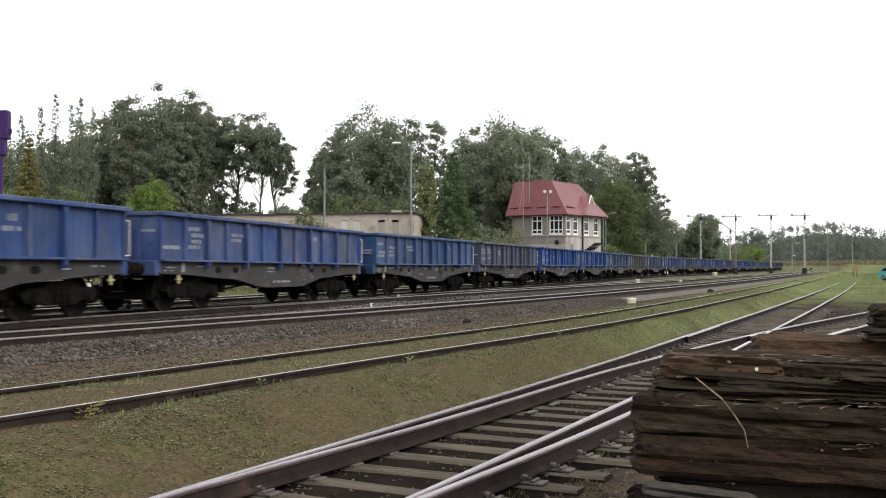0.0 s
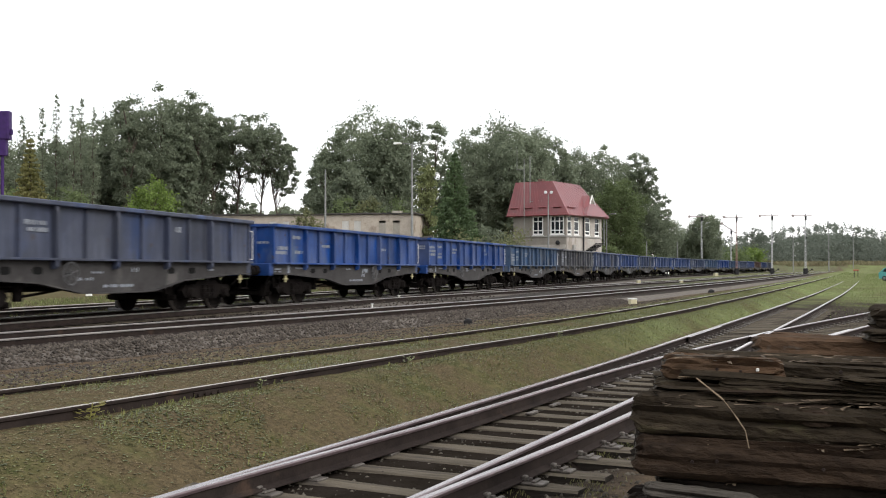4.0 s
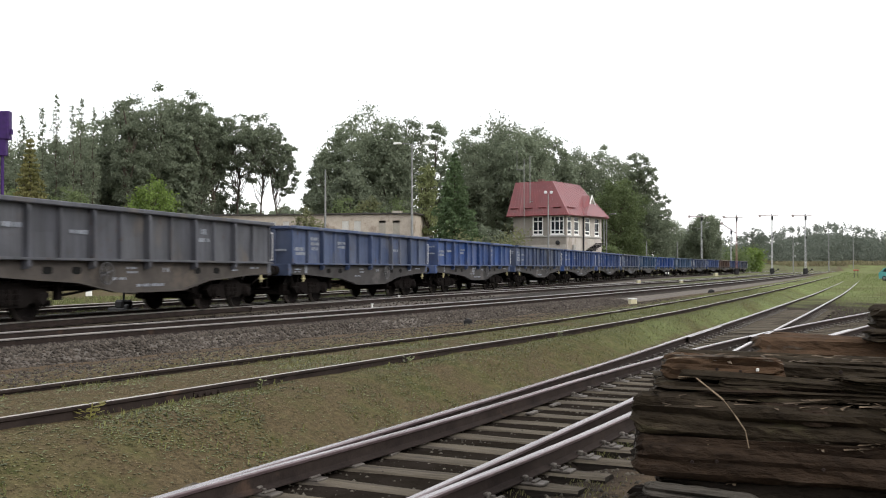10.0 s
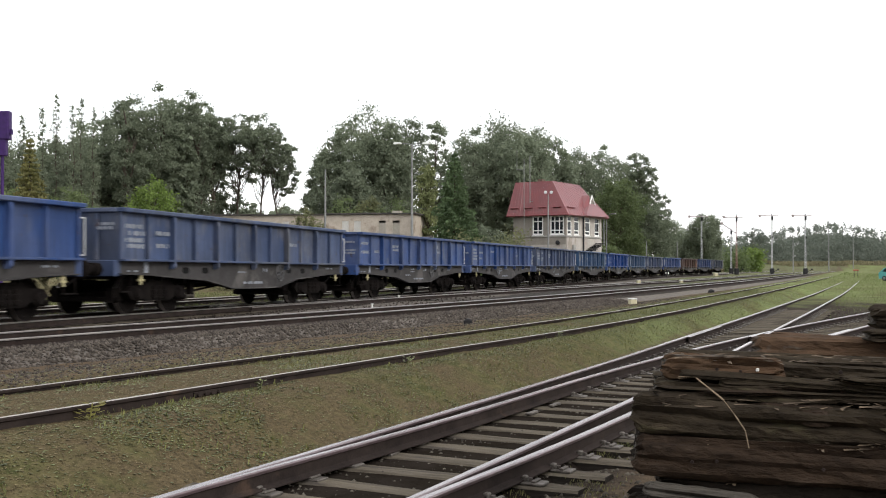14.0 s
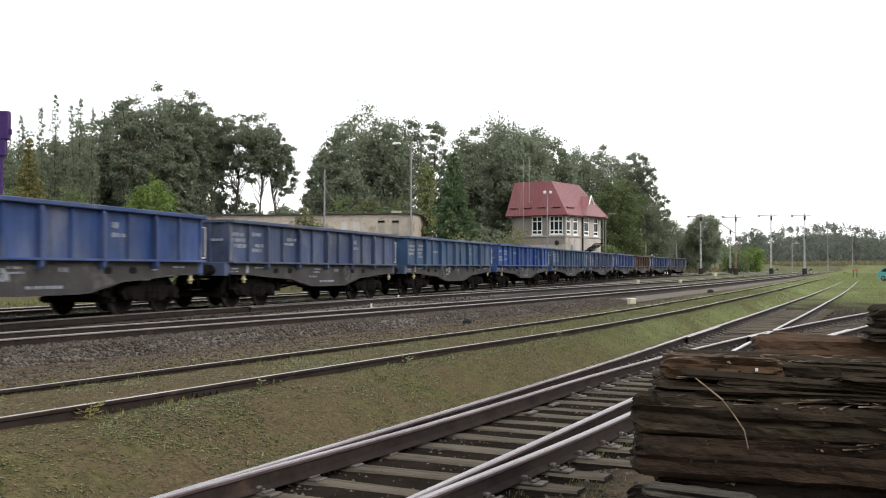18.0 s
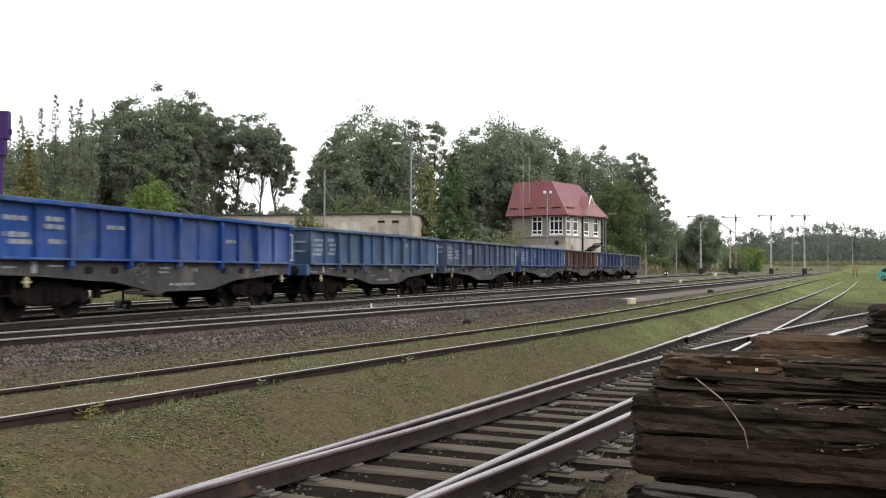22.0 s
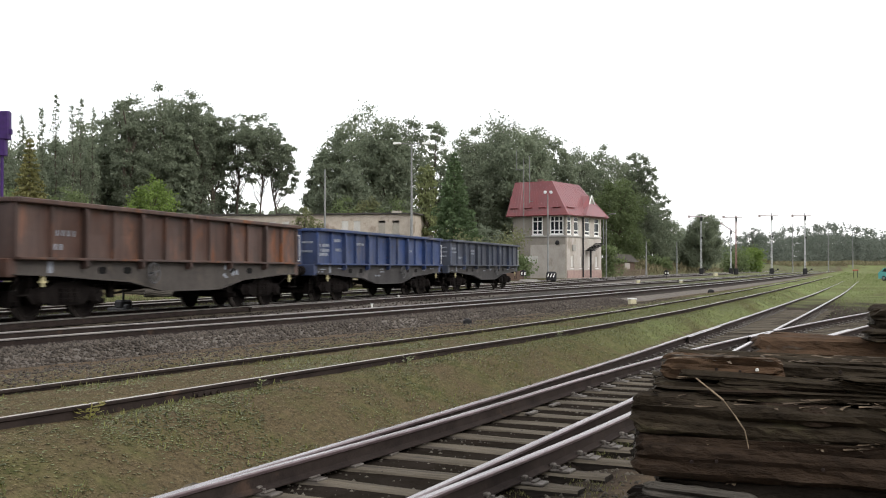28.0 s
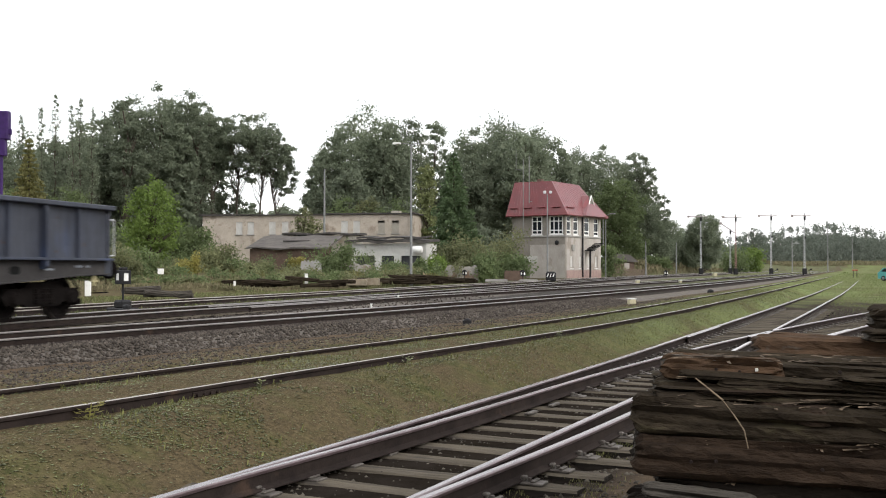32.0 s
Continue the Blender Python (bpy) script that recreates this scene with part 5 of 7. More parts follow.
def build_white_house():
    a, b = V(-8.9, 100.0), V(-1.6, 98.0)
    d = b - a
    n = d.length
    t = thing("low_whitewashed_building", "low whitewashed building with a sagging dark felt roof", "building", pose(a.x, a.y, 0.0, 0, 0, math.degrees(math.atan2(d.y, d.x))))
    holes = [(0.35, 0.8, 2.3, 2.3), (3.0, 0.8, 4.3, 2.3), (5.0, 0.8, 7.0, 2.3)]
    w = part("front_wall", wall_with_openings(-0.1, n, 0, 3.5, 0, 0.3, holes), [WHITEWASH], t)
    for h in holes:
        part("boarded_window", Mesh().box(h[0], 0.2, h[1], h[2], 0.26, h[3]), [material("boarded_dark_window", (0.075, 0.078, 0.08), (0.04, 0.04, 0.045), scale=2, fine=20)], w, "boarded dark window")
    part("end_wall", Mesh().box(n - 0.3, 0.3, 0, n, 3.6, 3.5), [WHITEWASH], t)
    part("other_end_wall", Mesh().box(-0.1, 0.3, 0, 0.2, 3.6, 3.5), [WHITEWASH], t)
    part("back_wall", Mesh().box(0.2, 3.3, 0, n - 0.3, 3.6, 3.5), [WHITEWASH], t)
    rnd = random.Random(3)
    part("roof", slab_roof(-0.6, n + 0.25, -0.55, 3.9, 3.82, 4.05, 0.22, rnd), TAR, t, "sagging dark felt roof")
    part("roof_edge_board", slab_roof(0.6, n + 0.1, -0.4, 1.6, 4.12, 4.25, 0.14, rnd), TAR, t, "loose dark boards on the roof")
    part("white_tank", Mesh().lathe((n - 0.75, -0.6, 2.85), (1, 0, 0), [(0.15, -0.55), (0.34, -0.45), (0.38, 0.0), (0.34, 0.45), (0.15, 0.55)], 18), WHITE, t, "white round-ended tank under the eaves", smooth=True)


build_white_house()


def build_sheds():
    a, b = V(-19.0, 100.0), V(-12.2, 98.6)
    d = b - a
    n = d.length
    rot = math.degrees(math.atan2(d.y, d.x))
    t = thing("brown_brick_shed", "low brown brick shed with a faded grey felt roof", "shed", pose(a.x, a.y, 0.0, 0, 0, rot))
    part("front_wall", Mesh().box(0, 0, 0, n, 0.3, 3.0), [BROWN_BRICK], t)
    part("end_wall", Mesh().prism([(0.3, 0), (4.4, 0), (4.4, 4.05), (0.3, 2.98)], 0, n - 0.3, n), [BROWN_BRICK], t)
    part("other_end_wall", Mesh().prism([(0.3, 0), (4.4, 0), (4.4, 4.05), (0.3, 2.98)], 0, 0, 0.3), [BROWN_BRICK], t)
    rnd = random.Random(8)
    part("roof", slab_roof(-0.3, n + 1.2, -0.5, 4.6, 3.12, 4.4, 0.12, rnd), FELT_GREY, t, "faded grey felt roof")
    part("roof_board", Mesh().cbox(n * 0.4, 1.8, 3.72, n * 0.8, 2.1, 3.86, 0.02), [TAR], t)
    c, e = V(-16.3, 105.0), V(-8.9, 103.6)
    d = e - c
    n = d.length
    g = thing("grey_flat_shed", "grey flat-roofed shed adjoining the brick one", "shed", pose(c.x, c.y, 0.0, 0, 0, math.degrees(math.atan2(d.y, d.x))))
    part("front_wall", Mesh().box(0, 0, 0, n, 0.3, 4.45), [RUIN_GREY], g)
    part("side_wall", Mesh().box(n - 0.3, 0.3, 0, n, 3, 4.45), [RUIN_GREY], g)
    part("roof", slab_roof(-0.3, n + 0.3, -0.35, 3.2, 4.7, 4.75, 0.16, rnd), TAR, g, "dark flat felt roof")


build_sheds()


# ---- poles, signals and lanterns ----
def lamp_post(side, ahead, high, arms=True, thick=0.15):
    c = V(side, ahead)
    t = thing("lamp_post", "tall slim grey lamp post with two arms" if arms else "bare slim grey pole beside the sheds", "street lamp" if arms else "pole", pose(c.x, c.y, 0, 0, 0, math.degrees(TURN)))
    part("shaft", Mesh().tube((0, 0, -0.3), (0, 0, high * 0.45), thick, thick * 0.85, 12).tube((0, 0, high * 0.45), (0, 0, high), thick * 0.75, thick * 0.5, 12), POLE, t)
    if arms:
        for s in (-1, 1):
            arm = part("arm", Mesh().tube((0, 0, high - 0.05), (s * 0.5, 0, high + 0.08), 0.035, n=6).tube((s * 0.5, 0, high + 0.08), (s * 0.85, 0, high + 0.06), 0.035, n=6), POLE, t)
            part("lamp_head", Mesh().cbox(min(s * 0.8, s * 1.45), -0.14, high - 0.02, max(s * 0.8, s * 1.45), 0.14, high + 0.13, 0.04), WHITE, arm, "pale lamp head")
    return t


lamp_post(-2.48, 79.0, 10.75, thick=0.115)
lamp_post(-12.25, 105.0, 11.3, False)
lp = lamp_post(9.45, 92.0, 7.85, False, 0.09)
tagged(lp, "thin pole with two round lamps before the tower", "street lamp")
for s in (-0.26, 0.26):
    part("round_lamp", Mesh().lathe((s, -0.1, 7.95), (0, -1, 0.2), [(0.08, -0.1), (0.14, 0), (0.15, 0.08), (0.08, 0.1)], 14), PALE, lp, "round white lamp")
for side, ahead, high in ((25.2, 160, 9.5), (29.5, 148, 5.0), (40.6, 177, 5.6), (103, 300, 14.2), (113.5, 300, 14.2), (132.8, 330, 13)):
    p = lamp_post(side, ahead, high, False, 0.1 + ahead * 0.0002)
    tagged(p, "slim grey pole in the distance", "pole")


RED_MAST = material("faded_red_mast_paint", (0.34, 0.2, 0.19), (0.2, 0.11, 0.1), rough=0.7, scale=1.5, fine=20)


def semaphore(side, ahead, high, arm_drop=0.0, red=False):
    c = V(side, ahead)
    t = thing("semaphore_signal", "white semaphore signal mast with a horizontal arm", "railway signal", pose(c.x, c.y, -0.2, 0, 0, math.degrees(TURN)), group="semaphore signals")
    m = Mesh()
    for x in (-0.13, 0.13):
        m.tube((x, 0, 0), (x * 0.6, 0, high), 0.045, n=6)
    for i in range(int(high / 0.5)):
        z = i * 0.5
        m.tube((-0.13 * (1 - 0.4 * z / high), 0, z), (0.13 * (1 - 0.4 * (z + 0.5) / high), 0, z + 0.5), 0.025, n=4)
        m.tube((0.13 * (1 - 0.4 * z / high), 0, z), (-0.13 * (1 - 0.4 * (z + 0.5) / high), 0, z + 0.5), 0.025, n=4)
    part("mast", m, RED_MAST if red else PALE, t, "faded red lattice mast" if red else "pale lattice mast")
    a = math.radians(arm_drop)
    tip = Vector((-2.2 * math.cos(a), 0, 2.2 * math.sin(a)))
    root = Vector((0, -0.2, high - 0.3))
    arm = Mesh().tube(root + Vector((1.15 * math.cos(a), 0, -1.15 * math.sin(a))), root + tip, 0.09, 0.11, 6)
    arm.lathe(root + tip * 1.05, (0, 1, 0), [(0.24, -0.03), (0.26, 0), (0.24, 0.03)], 16)
    part("arm", arm, material("faded_red_white_arm", (0.4, 0.36, 0.35), (0.25, 0.2, 0.2), scale=3, fine=20), t, "greyish signal arm with a round tip")
    part("spectacle", Mesh().box(-0.2, -0.32, high - 1.1, 0.15, -0.2, high - 0.4).tube((0, 0, high - 0.2), (0, 0, high + 0.35), 0.05), DARK, t)
    part("lower_lamp", Mesh().cbox(0.05, -0.2, high - 4.4, 0.28, 0.1, high - 4.05, 0.03), DARK, t)
    part("base_box", Mesh().cbox(-0.36, -0.3, 0, 0.34, 0.3, 1.2, 0.06), DARK, t, "black base cabinet")
    part("counterweight", Mesh().tube((0.3, -0.3, 0.6), (1.1, -0.3, 1.0), 0.05).cbox(0.9, -0.4, 0.85, 1.2, -0.2, 1.15, 0.03), DARK, t)
    return t


semaphore(47.9, 189, 11.1)
semaphore(53.8, 187, 10.9, red=True)
semaphore(61.3, 190, 11.3)
semaphore(65.4, 184, 11.0)
semaphore(56.5, 200, 9.0, 35)


def lantern(side, ahead, high, big=1.0, white=True, lever=True):
    """A switch lantern on its box."""
    c = V(side, ahead)
    t = thing("switch_lantern", "black switch lantern with white panes on its lever stand", "railway signal", pose(c.x, c.y, -0.15, 0, 0, math.degrees(TURN) - 42), group="switch lanterns")
    part("stem", Mesh().tube((0, 0, 0), (0, 0, high - 0.5 * big), 0.03, n=8), DARK, t)
    h = part("lantern_head", Mesh().cbox(-0.17 * big, -0.17 * big, high - 0.5 * big, 0.17 * big, 0.17 * big, high - 0.08 * big, 0.02).cbox(-0.1 * big, -0.1 * big, high - 0.08 * big, 0.1 * big, 0.1 * big, high, 0.02), DARK, t)
    part("white_pane", Mesh().box(-0.06 * big, -0.18 * big, high - 0.38 * big, 0.06 * big, -0.17 * big, high - 0.18 * big), WHITE, h)
    part("side_pane", Mesh().box(0.17 * big, -0.07 * big, high - 0.4 * big, 0.18 * big, 0.07 * big, high - 0.18 * big), WHITE, h)
    if lever:
        part("lever_box", Mesh().cbox(-0.45, -0.25, 0, 0.45, 0.25, 0.2, 0.03).cbox(-0.2, -0.18, 0.18, 0.2, 0.18, 0.42, 0.05), DARK, t)
        part("weight_lever", Mesh().tube((0.1, -0.2, 0.12), (0.75, -0.3, 0.24), 0.025).cbox(0.6, -0.38, 0.14, 0.82, -0.22, 0.32, 0.04), DARK, t)
    return t


lantern(-8.9, 28.3, 1.33, 0.95)
lantern(26.3, 120, 1.0, 1.2, lever=False)
lantern(60.0, 235, 1.3, 1.6, lever=False)
lantern(7.05, 90, 1.1, 1.1, lever=False)
lantern(1.95, 92, 1.1, 1.0, lever=False)
c = V(9.6, 91)
big = thing("striped_lever_cabinet", "black and white striped point lever stand", "railway signal", pose(c.x, c.y, -0.1, 0, 0, 18))
part("cabinet", Mesh().cbox(-0.4, -0.25, 0, 0.5, 0.25, 0.9, 0.14), DARK, big)
for i in range(3):
    part("white_stripe", Mesh().prism([(-0.36 + i * 0.26, 0.4), (-0.28 + i * 0.26, 0.4), (-0.16 + i * 0.26, 0.72), (-0.24 + i * 0.26, 0.72)], 1, -0.265, -0.25), WHITE, big)


def small_box(side, ahead, z, w, h, mat, label, name="marker_stone", cat="marker"):
    c = V(side, ahead)
    t = thing(name, label, cat, pose(c.x, c.y, z, 0, 0, 30), group="marker stones")
    part("block", Mesh().cbox(-w / 2, -w / 2, 0, w / 2, w / 2, h, 0.02), mat, t)
    part("cap", Mesh().cbox(-w / 2 - 0.015, -w / 2 - 0.015, h, w / 2 + 0.015, w / 2 + 0.015, h + 0.03, 0.01), WHITE, t)


small_box(6.45, 34.8, -0.22, 0.23, 0.3, CREAM, "small cream-painted concrete marker block by the tracks", "marker_block")
small_box(15.2, 79.5, -0.1, 0.27, 0.27, CREAM, "cream-painted clearance marker stone")
small_box(19.6, 84, -0.1, 0.22, 0.17, CREAM, "cream-painted clearance marker stone")
small_box(36.6, 137, 0.0, 0.5, 0.4, CREAM, "cream-painted clearance marker stone")
small_box(-2.32, 33.0, -0.2, 0.06, 0.17, WHITE, "thin white peg between the tracks", "marker_peg")
small_box(-1.85, 42.0, -0.2, 0.08, 0.2, WHITE, "white peg beyond the train track", "marker_peg")


def dwarf_box(side, ahead, z, k=1.0):
    c = V(side, ahead)
    t = thing("point_motor_cap", "small black cast-iron cap on the ballast edge", "railway fitting", pose(c.x, c.y, z, 0, 0, 25))
    part("housing", Mesh().cbox(-0.13 * k, -0.1 * k, 0, 0.13 * k, 0.1 * k, 0.16 * k, 0.02), DARK, t)
    part("lid", Mesh().lathe((0, 0, 0.16 * k), (0, 0, 1), [(0.11 * k, 0), (0.09 * k, 0.03 * k), (0.03 * k, 0.05 * k)], 14), DARK, t)


for u, d, k in ((0.6, 25.4, 0.8), (13.4, 51, 1.0)):
    c = V(u, d)
    dwarf_box(u, d, base_height(c.x, c.y) - 0.02, k)

# purple-dark signal head on a post behind the train
c = V(-24.4, 56.0)
sg = thing("signal_post", "dark violet signal lamp head on a slim post", "railway signal", pose(c.x, c.y, 0, 0, 0, math.degrees(TURN)))
VIOLET = material("dark_violet_enamel", (0.05, 0.02, 0.11), (0.03, 0.015, 0.07), rough=0.5, scale=4, fine=40)
part("post", Mesh().tube((0.05, 0, -0.3), (0.05, 0, 7.5), 0.09, n=10), VIOLET, sg)
part("lamp_head", Mesh().cbox(-0.3, -0.25, 8.2, 0.48, 0.25, 9.8, 0.06).cbox(-0.2, -0.2, 7.3, 0.3, 0.2, 8.25, 0.05).cbox(0.4, -0.1, 8.5, 0.6, 0.1, 8.8, 0.02), VIOLET, sg)


# ---- stacked old sleepers in the foreground ----
def old_sleeper(seed, length=2.6, wide=0.26, high=0.17, rough=1.0):
    """A rotten, split sleeper: grain-long furrows, rounded worn edges and ragged ends."""
    rnd = random.Random(seed)
    m = Mesh()
    s = 26
    along = [0, 0.008, 0.02, 0.045, 0.08] + [0.08 + (length - 0.16) * i / 46 for i in range(1, 46)] + [length - 0.08, length - 0.045, length - 0.02, length - 0.008, length]
    n = len(along) - 1
    ph = rnd.uniform(0, 99)
    small = min(wide, high)
    ring = []
    for i, f in enumerate(along):
        row = []
        near = min(f, length - f)
        shrink = 1 - 0.42 * max(0.0, 1 - near / 0.05) ** 2.2
        for j in range(s):
            a = 2 * math.pi * (j + 0.5) / s
            ca, sa = math.cos(a), math.sin(a)
            k = min(1 / max(abs(ca), abs(sa)), 1.2)
            y, z = ca * k * 0.5 * wide, sa * k * 0.5 * high
            u = -length / 2 + f
            q = 0.030 * noise.noise((u * 0.9 + ph, j * 0.9, seed * 1.7)) + 0.02 * noise.noise((u * 2.8 + ph, j * 1.9, seed * 3.1)) + 0.010 * noise.noise((u * 11 + ph, j * 3.7, seed))
            crack = noise.noise((u * 0.7 + ph, j * 4.3, 50 + seed))
            if crack > 0.24:
                q -= 0.065 * (crack - 0.24) / 0.4
            r = 1 + rough * q / (0.5 * small) * 0.75 * min(1.0, small / 0.12)
            bend = 0.022 * noise.noise((u * 0.8, seed * 2.3, 8))
            rag = 0.055 * noise.noise((j * 0.7, seed * 1.3, 20)) * max(0.0, 1 - near / 0.3) * (1 if f < length / 2 else -1)
            row.append((u + rag, y * r * shrink, z * r * shrink + bend))
        ring.append(row)
    m.add([p for r in ring for p in r], [(i * s + k, i * s + (k + 1) % s, (i + 1) * s + (k + 1) % s, (i + 1) * s + k) for i in range(n) for k in range(s)] + [tuple(range(s))[::-1], tuple(range(n * s, n * s + s))])
    return m


PILE = math.degrees(TURN) - 16


def stack(side, ahead, z, high, mat=TIMBER, label="", turn=0.0, tilt=0.0, length=2.6, wide=0.26, name="old_sleeper", screws=False, roll=0.0):
    """One sleeper of the stack, named by its free end."""
    stack.count += 1
    a = radians(PILE + turn) - TURN
    c = V(side + math.cos(a) * length / 2, ahead + math.sin(a) * length / 2)
    t = thing(name, label or "dark tarred old sleeper in the stack", "railway sleeper", pose(c.x, c.y, z, roll, tilt, PILE + turn), "stacked old sleepers")
    body = old_sleeper(stack.count, length, wide, high)
    part("timber", body.data("timber", mat), mat, t)
    if high > 0.07:
        edge = [Vector(p) for p in body.v[:26]]
        mid = sum(edge, Vector()) / 26
        face = [mid + (p - mid) * 0.9 for p in edge]
        part("end_grain", Mesh().add([p + Vector((-0.006, 0, 0)) for p in face] + [p + Vector((0.03, 0, 0)) for p in face], [tuple(range(26))[::-1]] + [(i, (i + 1) % 26, 26 + (i + 1) % 26, 26 + i) for i in range(26)]), TIMBER_GREY, t, "cracked grey end grain")
    if screws:
        rnd = random.Random(stack.count)
        for u in (0.33, 0.47, 1.05):
            part("screw_hole", Mesh().lathe((-length / 2 + u, -wide / 2 - 0.012, rnd.uniform(-0.02, 0.02)), (0, 1, 0), [(0.009, 0), (0.011, 0.006), (0.009, 0.03)], 8), RAIL_SIDE, t, "rusty dark screw hole")
    return t


stack.count = 0
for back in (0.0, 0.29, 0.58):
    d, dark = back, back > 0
    # lower and rear sleepers take the timber with shade in its colour
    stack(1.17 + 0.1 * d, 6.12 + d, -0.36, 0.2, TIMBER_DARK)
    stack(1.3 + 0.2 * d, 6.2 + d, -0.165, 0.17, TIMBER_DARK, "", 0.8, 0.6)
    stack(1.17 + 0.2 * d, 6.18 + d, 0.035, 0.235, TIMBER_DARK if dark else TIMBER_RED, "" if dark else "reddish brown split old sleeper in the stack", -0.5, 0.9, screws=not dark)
    stack(1.16 + 0.3 * d, 6.24 + d, 0.245, 0.205, TIMBER, "" if dark else "mossy dark old sleeper with a worn end", 0.4, 2.0 if not dark else 1.0)
    stack(1.33 + 0.2 * d, 6.36 + d, 0.405, 0.085, TIMBER, "dark rotten slab of a split sleeper", 1.5, 0.5, 2.4)
stack(1.86, 6.06, 0.31, 0.11, TIMBER_RED, "short reddish sleeper chunk wedged in the stack", -3, 3, 0.42, 0.2)
stack(2.5, 5.82, 0.28, 0.12, TIMBER, "short dark sleeper chunk wedged in the stack", -2, 1, 0.7, 0.22)
for i in range(11):
    rr = random.Random(70 + i)
    u = rr.uniform(0.1, 1.25)
    stack(1.3 + u, 6.27 - 0.27 * u + rr.uniform(-0.03, 0.2), 0.44 + rr.uniform(-0.03, 0.06), rr.uniform(0.022, 0.05), rr.choice((TIMBER, TIMBER, TIMBER, TIMBER_RED)), "thin splintered slab of rotten sleeper wood", rr.uniform(-9, 9), rr.uniform(-3, 5), rr.uniform(0.35, 0.95), rr.uniform(0.06, 0.15), "sleeper_splinter", roll=rr.uniform(-20, 20))
split = stack(1.4, 6.5, 0.54, 0.15, TIMBER_ORANGE, "split orange-brown sleeper piece with a grey end", 1, 0.8, 0.72, 0.2, screws=True)
part("paper_tag", Mesh().cbox(0.2, -0.122, 0.0, 0.219, -0.104, 0.02, 0.003), WHITE, split, "small white tag")
stack(1.74, 6.82, 0.52, 0.13, TIMBER, "", 0, 1.0)
stack(1.6, 7.1, 0.53, 0.14)
stack(2.05, 6.5, 0.505, 0.1, TIMBER, "", 1, 2.0, 1.6)
stack(2.13, 7.0, 0.585, 0.2, TIMBER_ORANGE, "reddish bare sleeper lying on top of the stack", -2, 1.2)
stack(2.3, 7.08, 0.675, 0.035, TIMBER_ORANGE, "split orange-brown board on the topmost sleeper", -2, 1.9, 2.0, 0.16, "sleeper_splinter")
stack(2.75, 6.62, 0.735, 0.08, TIMBER, "thin black plank on top of the stack", 0, 0, 1.4)
stack(2.84, 6.75, 0.83, 0.15, TIMBER, "black tarred beam end on top of the stack", 3, 0, 1.3)
stack(1.19, 6.02, -0.16, 0.1, TIMBER_GREY, "grey splintered piece sticking out of the stack", 3, 4, 0.62, 0.16)
stack(1.0, 5.85, -0.33, 0.13, TIMBER_GREY, "grey broken sleeper lying before the stack", 4, 3, 1.3)
for k, (u, a, q) in enumerate(((1.51, 5.82, 0.05), (1.69, 5.78, 0.06), (1.78, 5.74, 0.035))):
    c = V(u, a)
    ob = thing("pale_stone", "pale rough stone lying before the sleeper stack", "stone", pose(c.x, c.y, -0.235, 0, 0, 40 * k))
    part("stone", Mesh().lathe((0, 0, -0.02), (0.1, 0.05, 1), [(q * 0.7, 0), (q, q * 0.5), (q * 0.8, q * 0.9), (q * 0.3, q * 1.15)], 7), material("pale_field_stone", (0.26, 0.23, 0.19), (0.14, 0.12, 0.1), scale=9, fine=60), ob)
c = V(1.85, 6.2)
stick = thing("bent_stick", "pale dry stick hanging over the stack", "stick", pose(c.x, c.y, 0.38, 0, 0, PILE))
part("twig", Mesh().tube((-0.3, -0.16, 0.13), (-0.14, -0.22, 0.01), 0.004, 0.006, 6).tube((-0.14, -0.22, 0.01), (-0.08, -0.3, -0.06), 0.0022, n=5).tube((-0.08, -0.3, -0.06), (-0.02, -0.32, -0.15), 0.0042, n=5).tube((-0.02, -0.32, -0.15), (0.0, -0.32, -0.25), 0.0035, n=5), material("dry_twig", (0.26, 0.2, 0.135), (0.15, 0.115, 0.08), scale=9, fine=60), stick)


# ---- trees and bushes ----
def leaf_cloud(rnd, blobs, count, size, loose=1.0):
    """Loose leaf sprays scattered through the given (x, y, z, rx, rz) clumps, thinning outwards."""
    b = np.array(blobs)
    rng = np.random.default_rng(rnd.randrange(1 << 30))
    share = b[:, 3] ** 1.7
    pick = rng.choice(len(b), size=count, p=share / share.sum())
    q = b[pick]
    d = rng.normal(size=(count, 3)) * 0.58
    far = np.linalg.norm(d, axis=1)
    d *= np.where(far > 1.9, 1.9 / far, 1.0)[:, None] * rng.uniform(0.6, 1.3, (len(b), 3))[pick] * loose
    c = q[:, :3] + d * np.stack([q[:, 3], q[:, 3], q[:, 4]], 1)
    n = count
    u = rng.normal(size=(n, 3))
    u /= np.linalg.norm(u, axis=1)[:, None]
    w = np.cross(u, rng.normal(size=(n, 3)))
    w /= np.linalg.norm(w, axis=1)[:, None]
    s = (size * rng.uniform(0.45, 1.3, n))[:, None]
    k = rng.uniform(0.45, 0.9, (n, 1))
    v = np.stack([c - u * s, c + w * s * k * 0.8 - u * s * 0.1, c + u * s, c - w * s * k + u * s * 0.15], 1).reshape(-1, 3)
    return v, np.arange(n * 4).reshape(-1, 4)


def np_mesh(name, v, f, mats):
    me = bpy.data.meshes.new(name)
    me.vertices.add(len(v))
    me.vertices.foreach_set("co", np.asarray(v, dtype=np.float32).ravel())
    me.loops.add(f.size)
    me.loops.foreach_set("vertex_index", f.astype(np.int32).ravel())
    me.polygons.add(len(f))
    me.polygons.foreach_set("loop_start", np.arange(0, f.size, f.shape[1], dtype=np.int32))
    me.update(calc_edges=True)
    me.materials.append(mats)
    return me


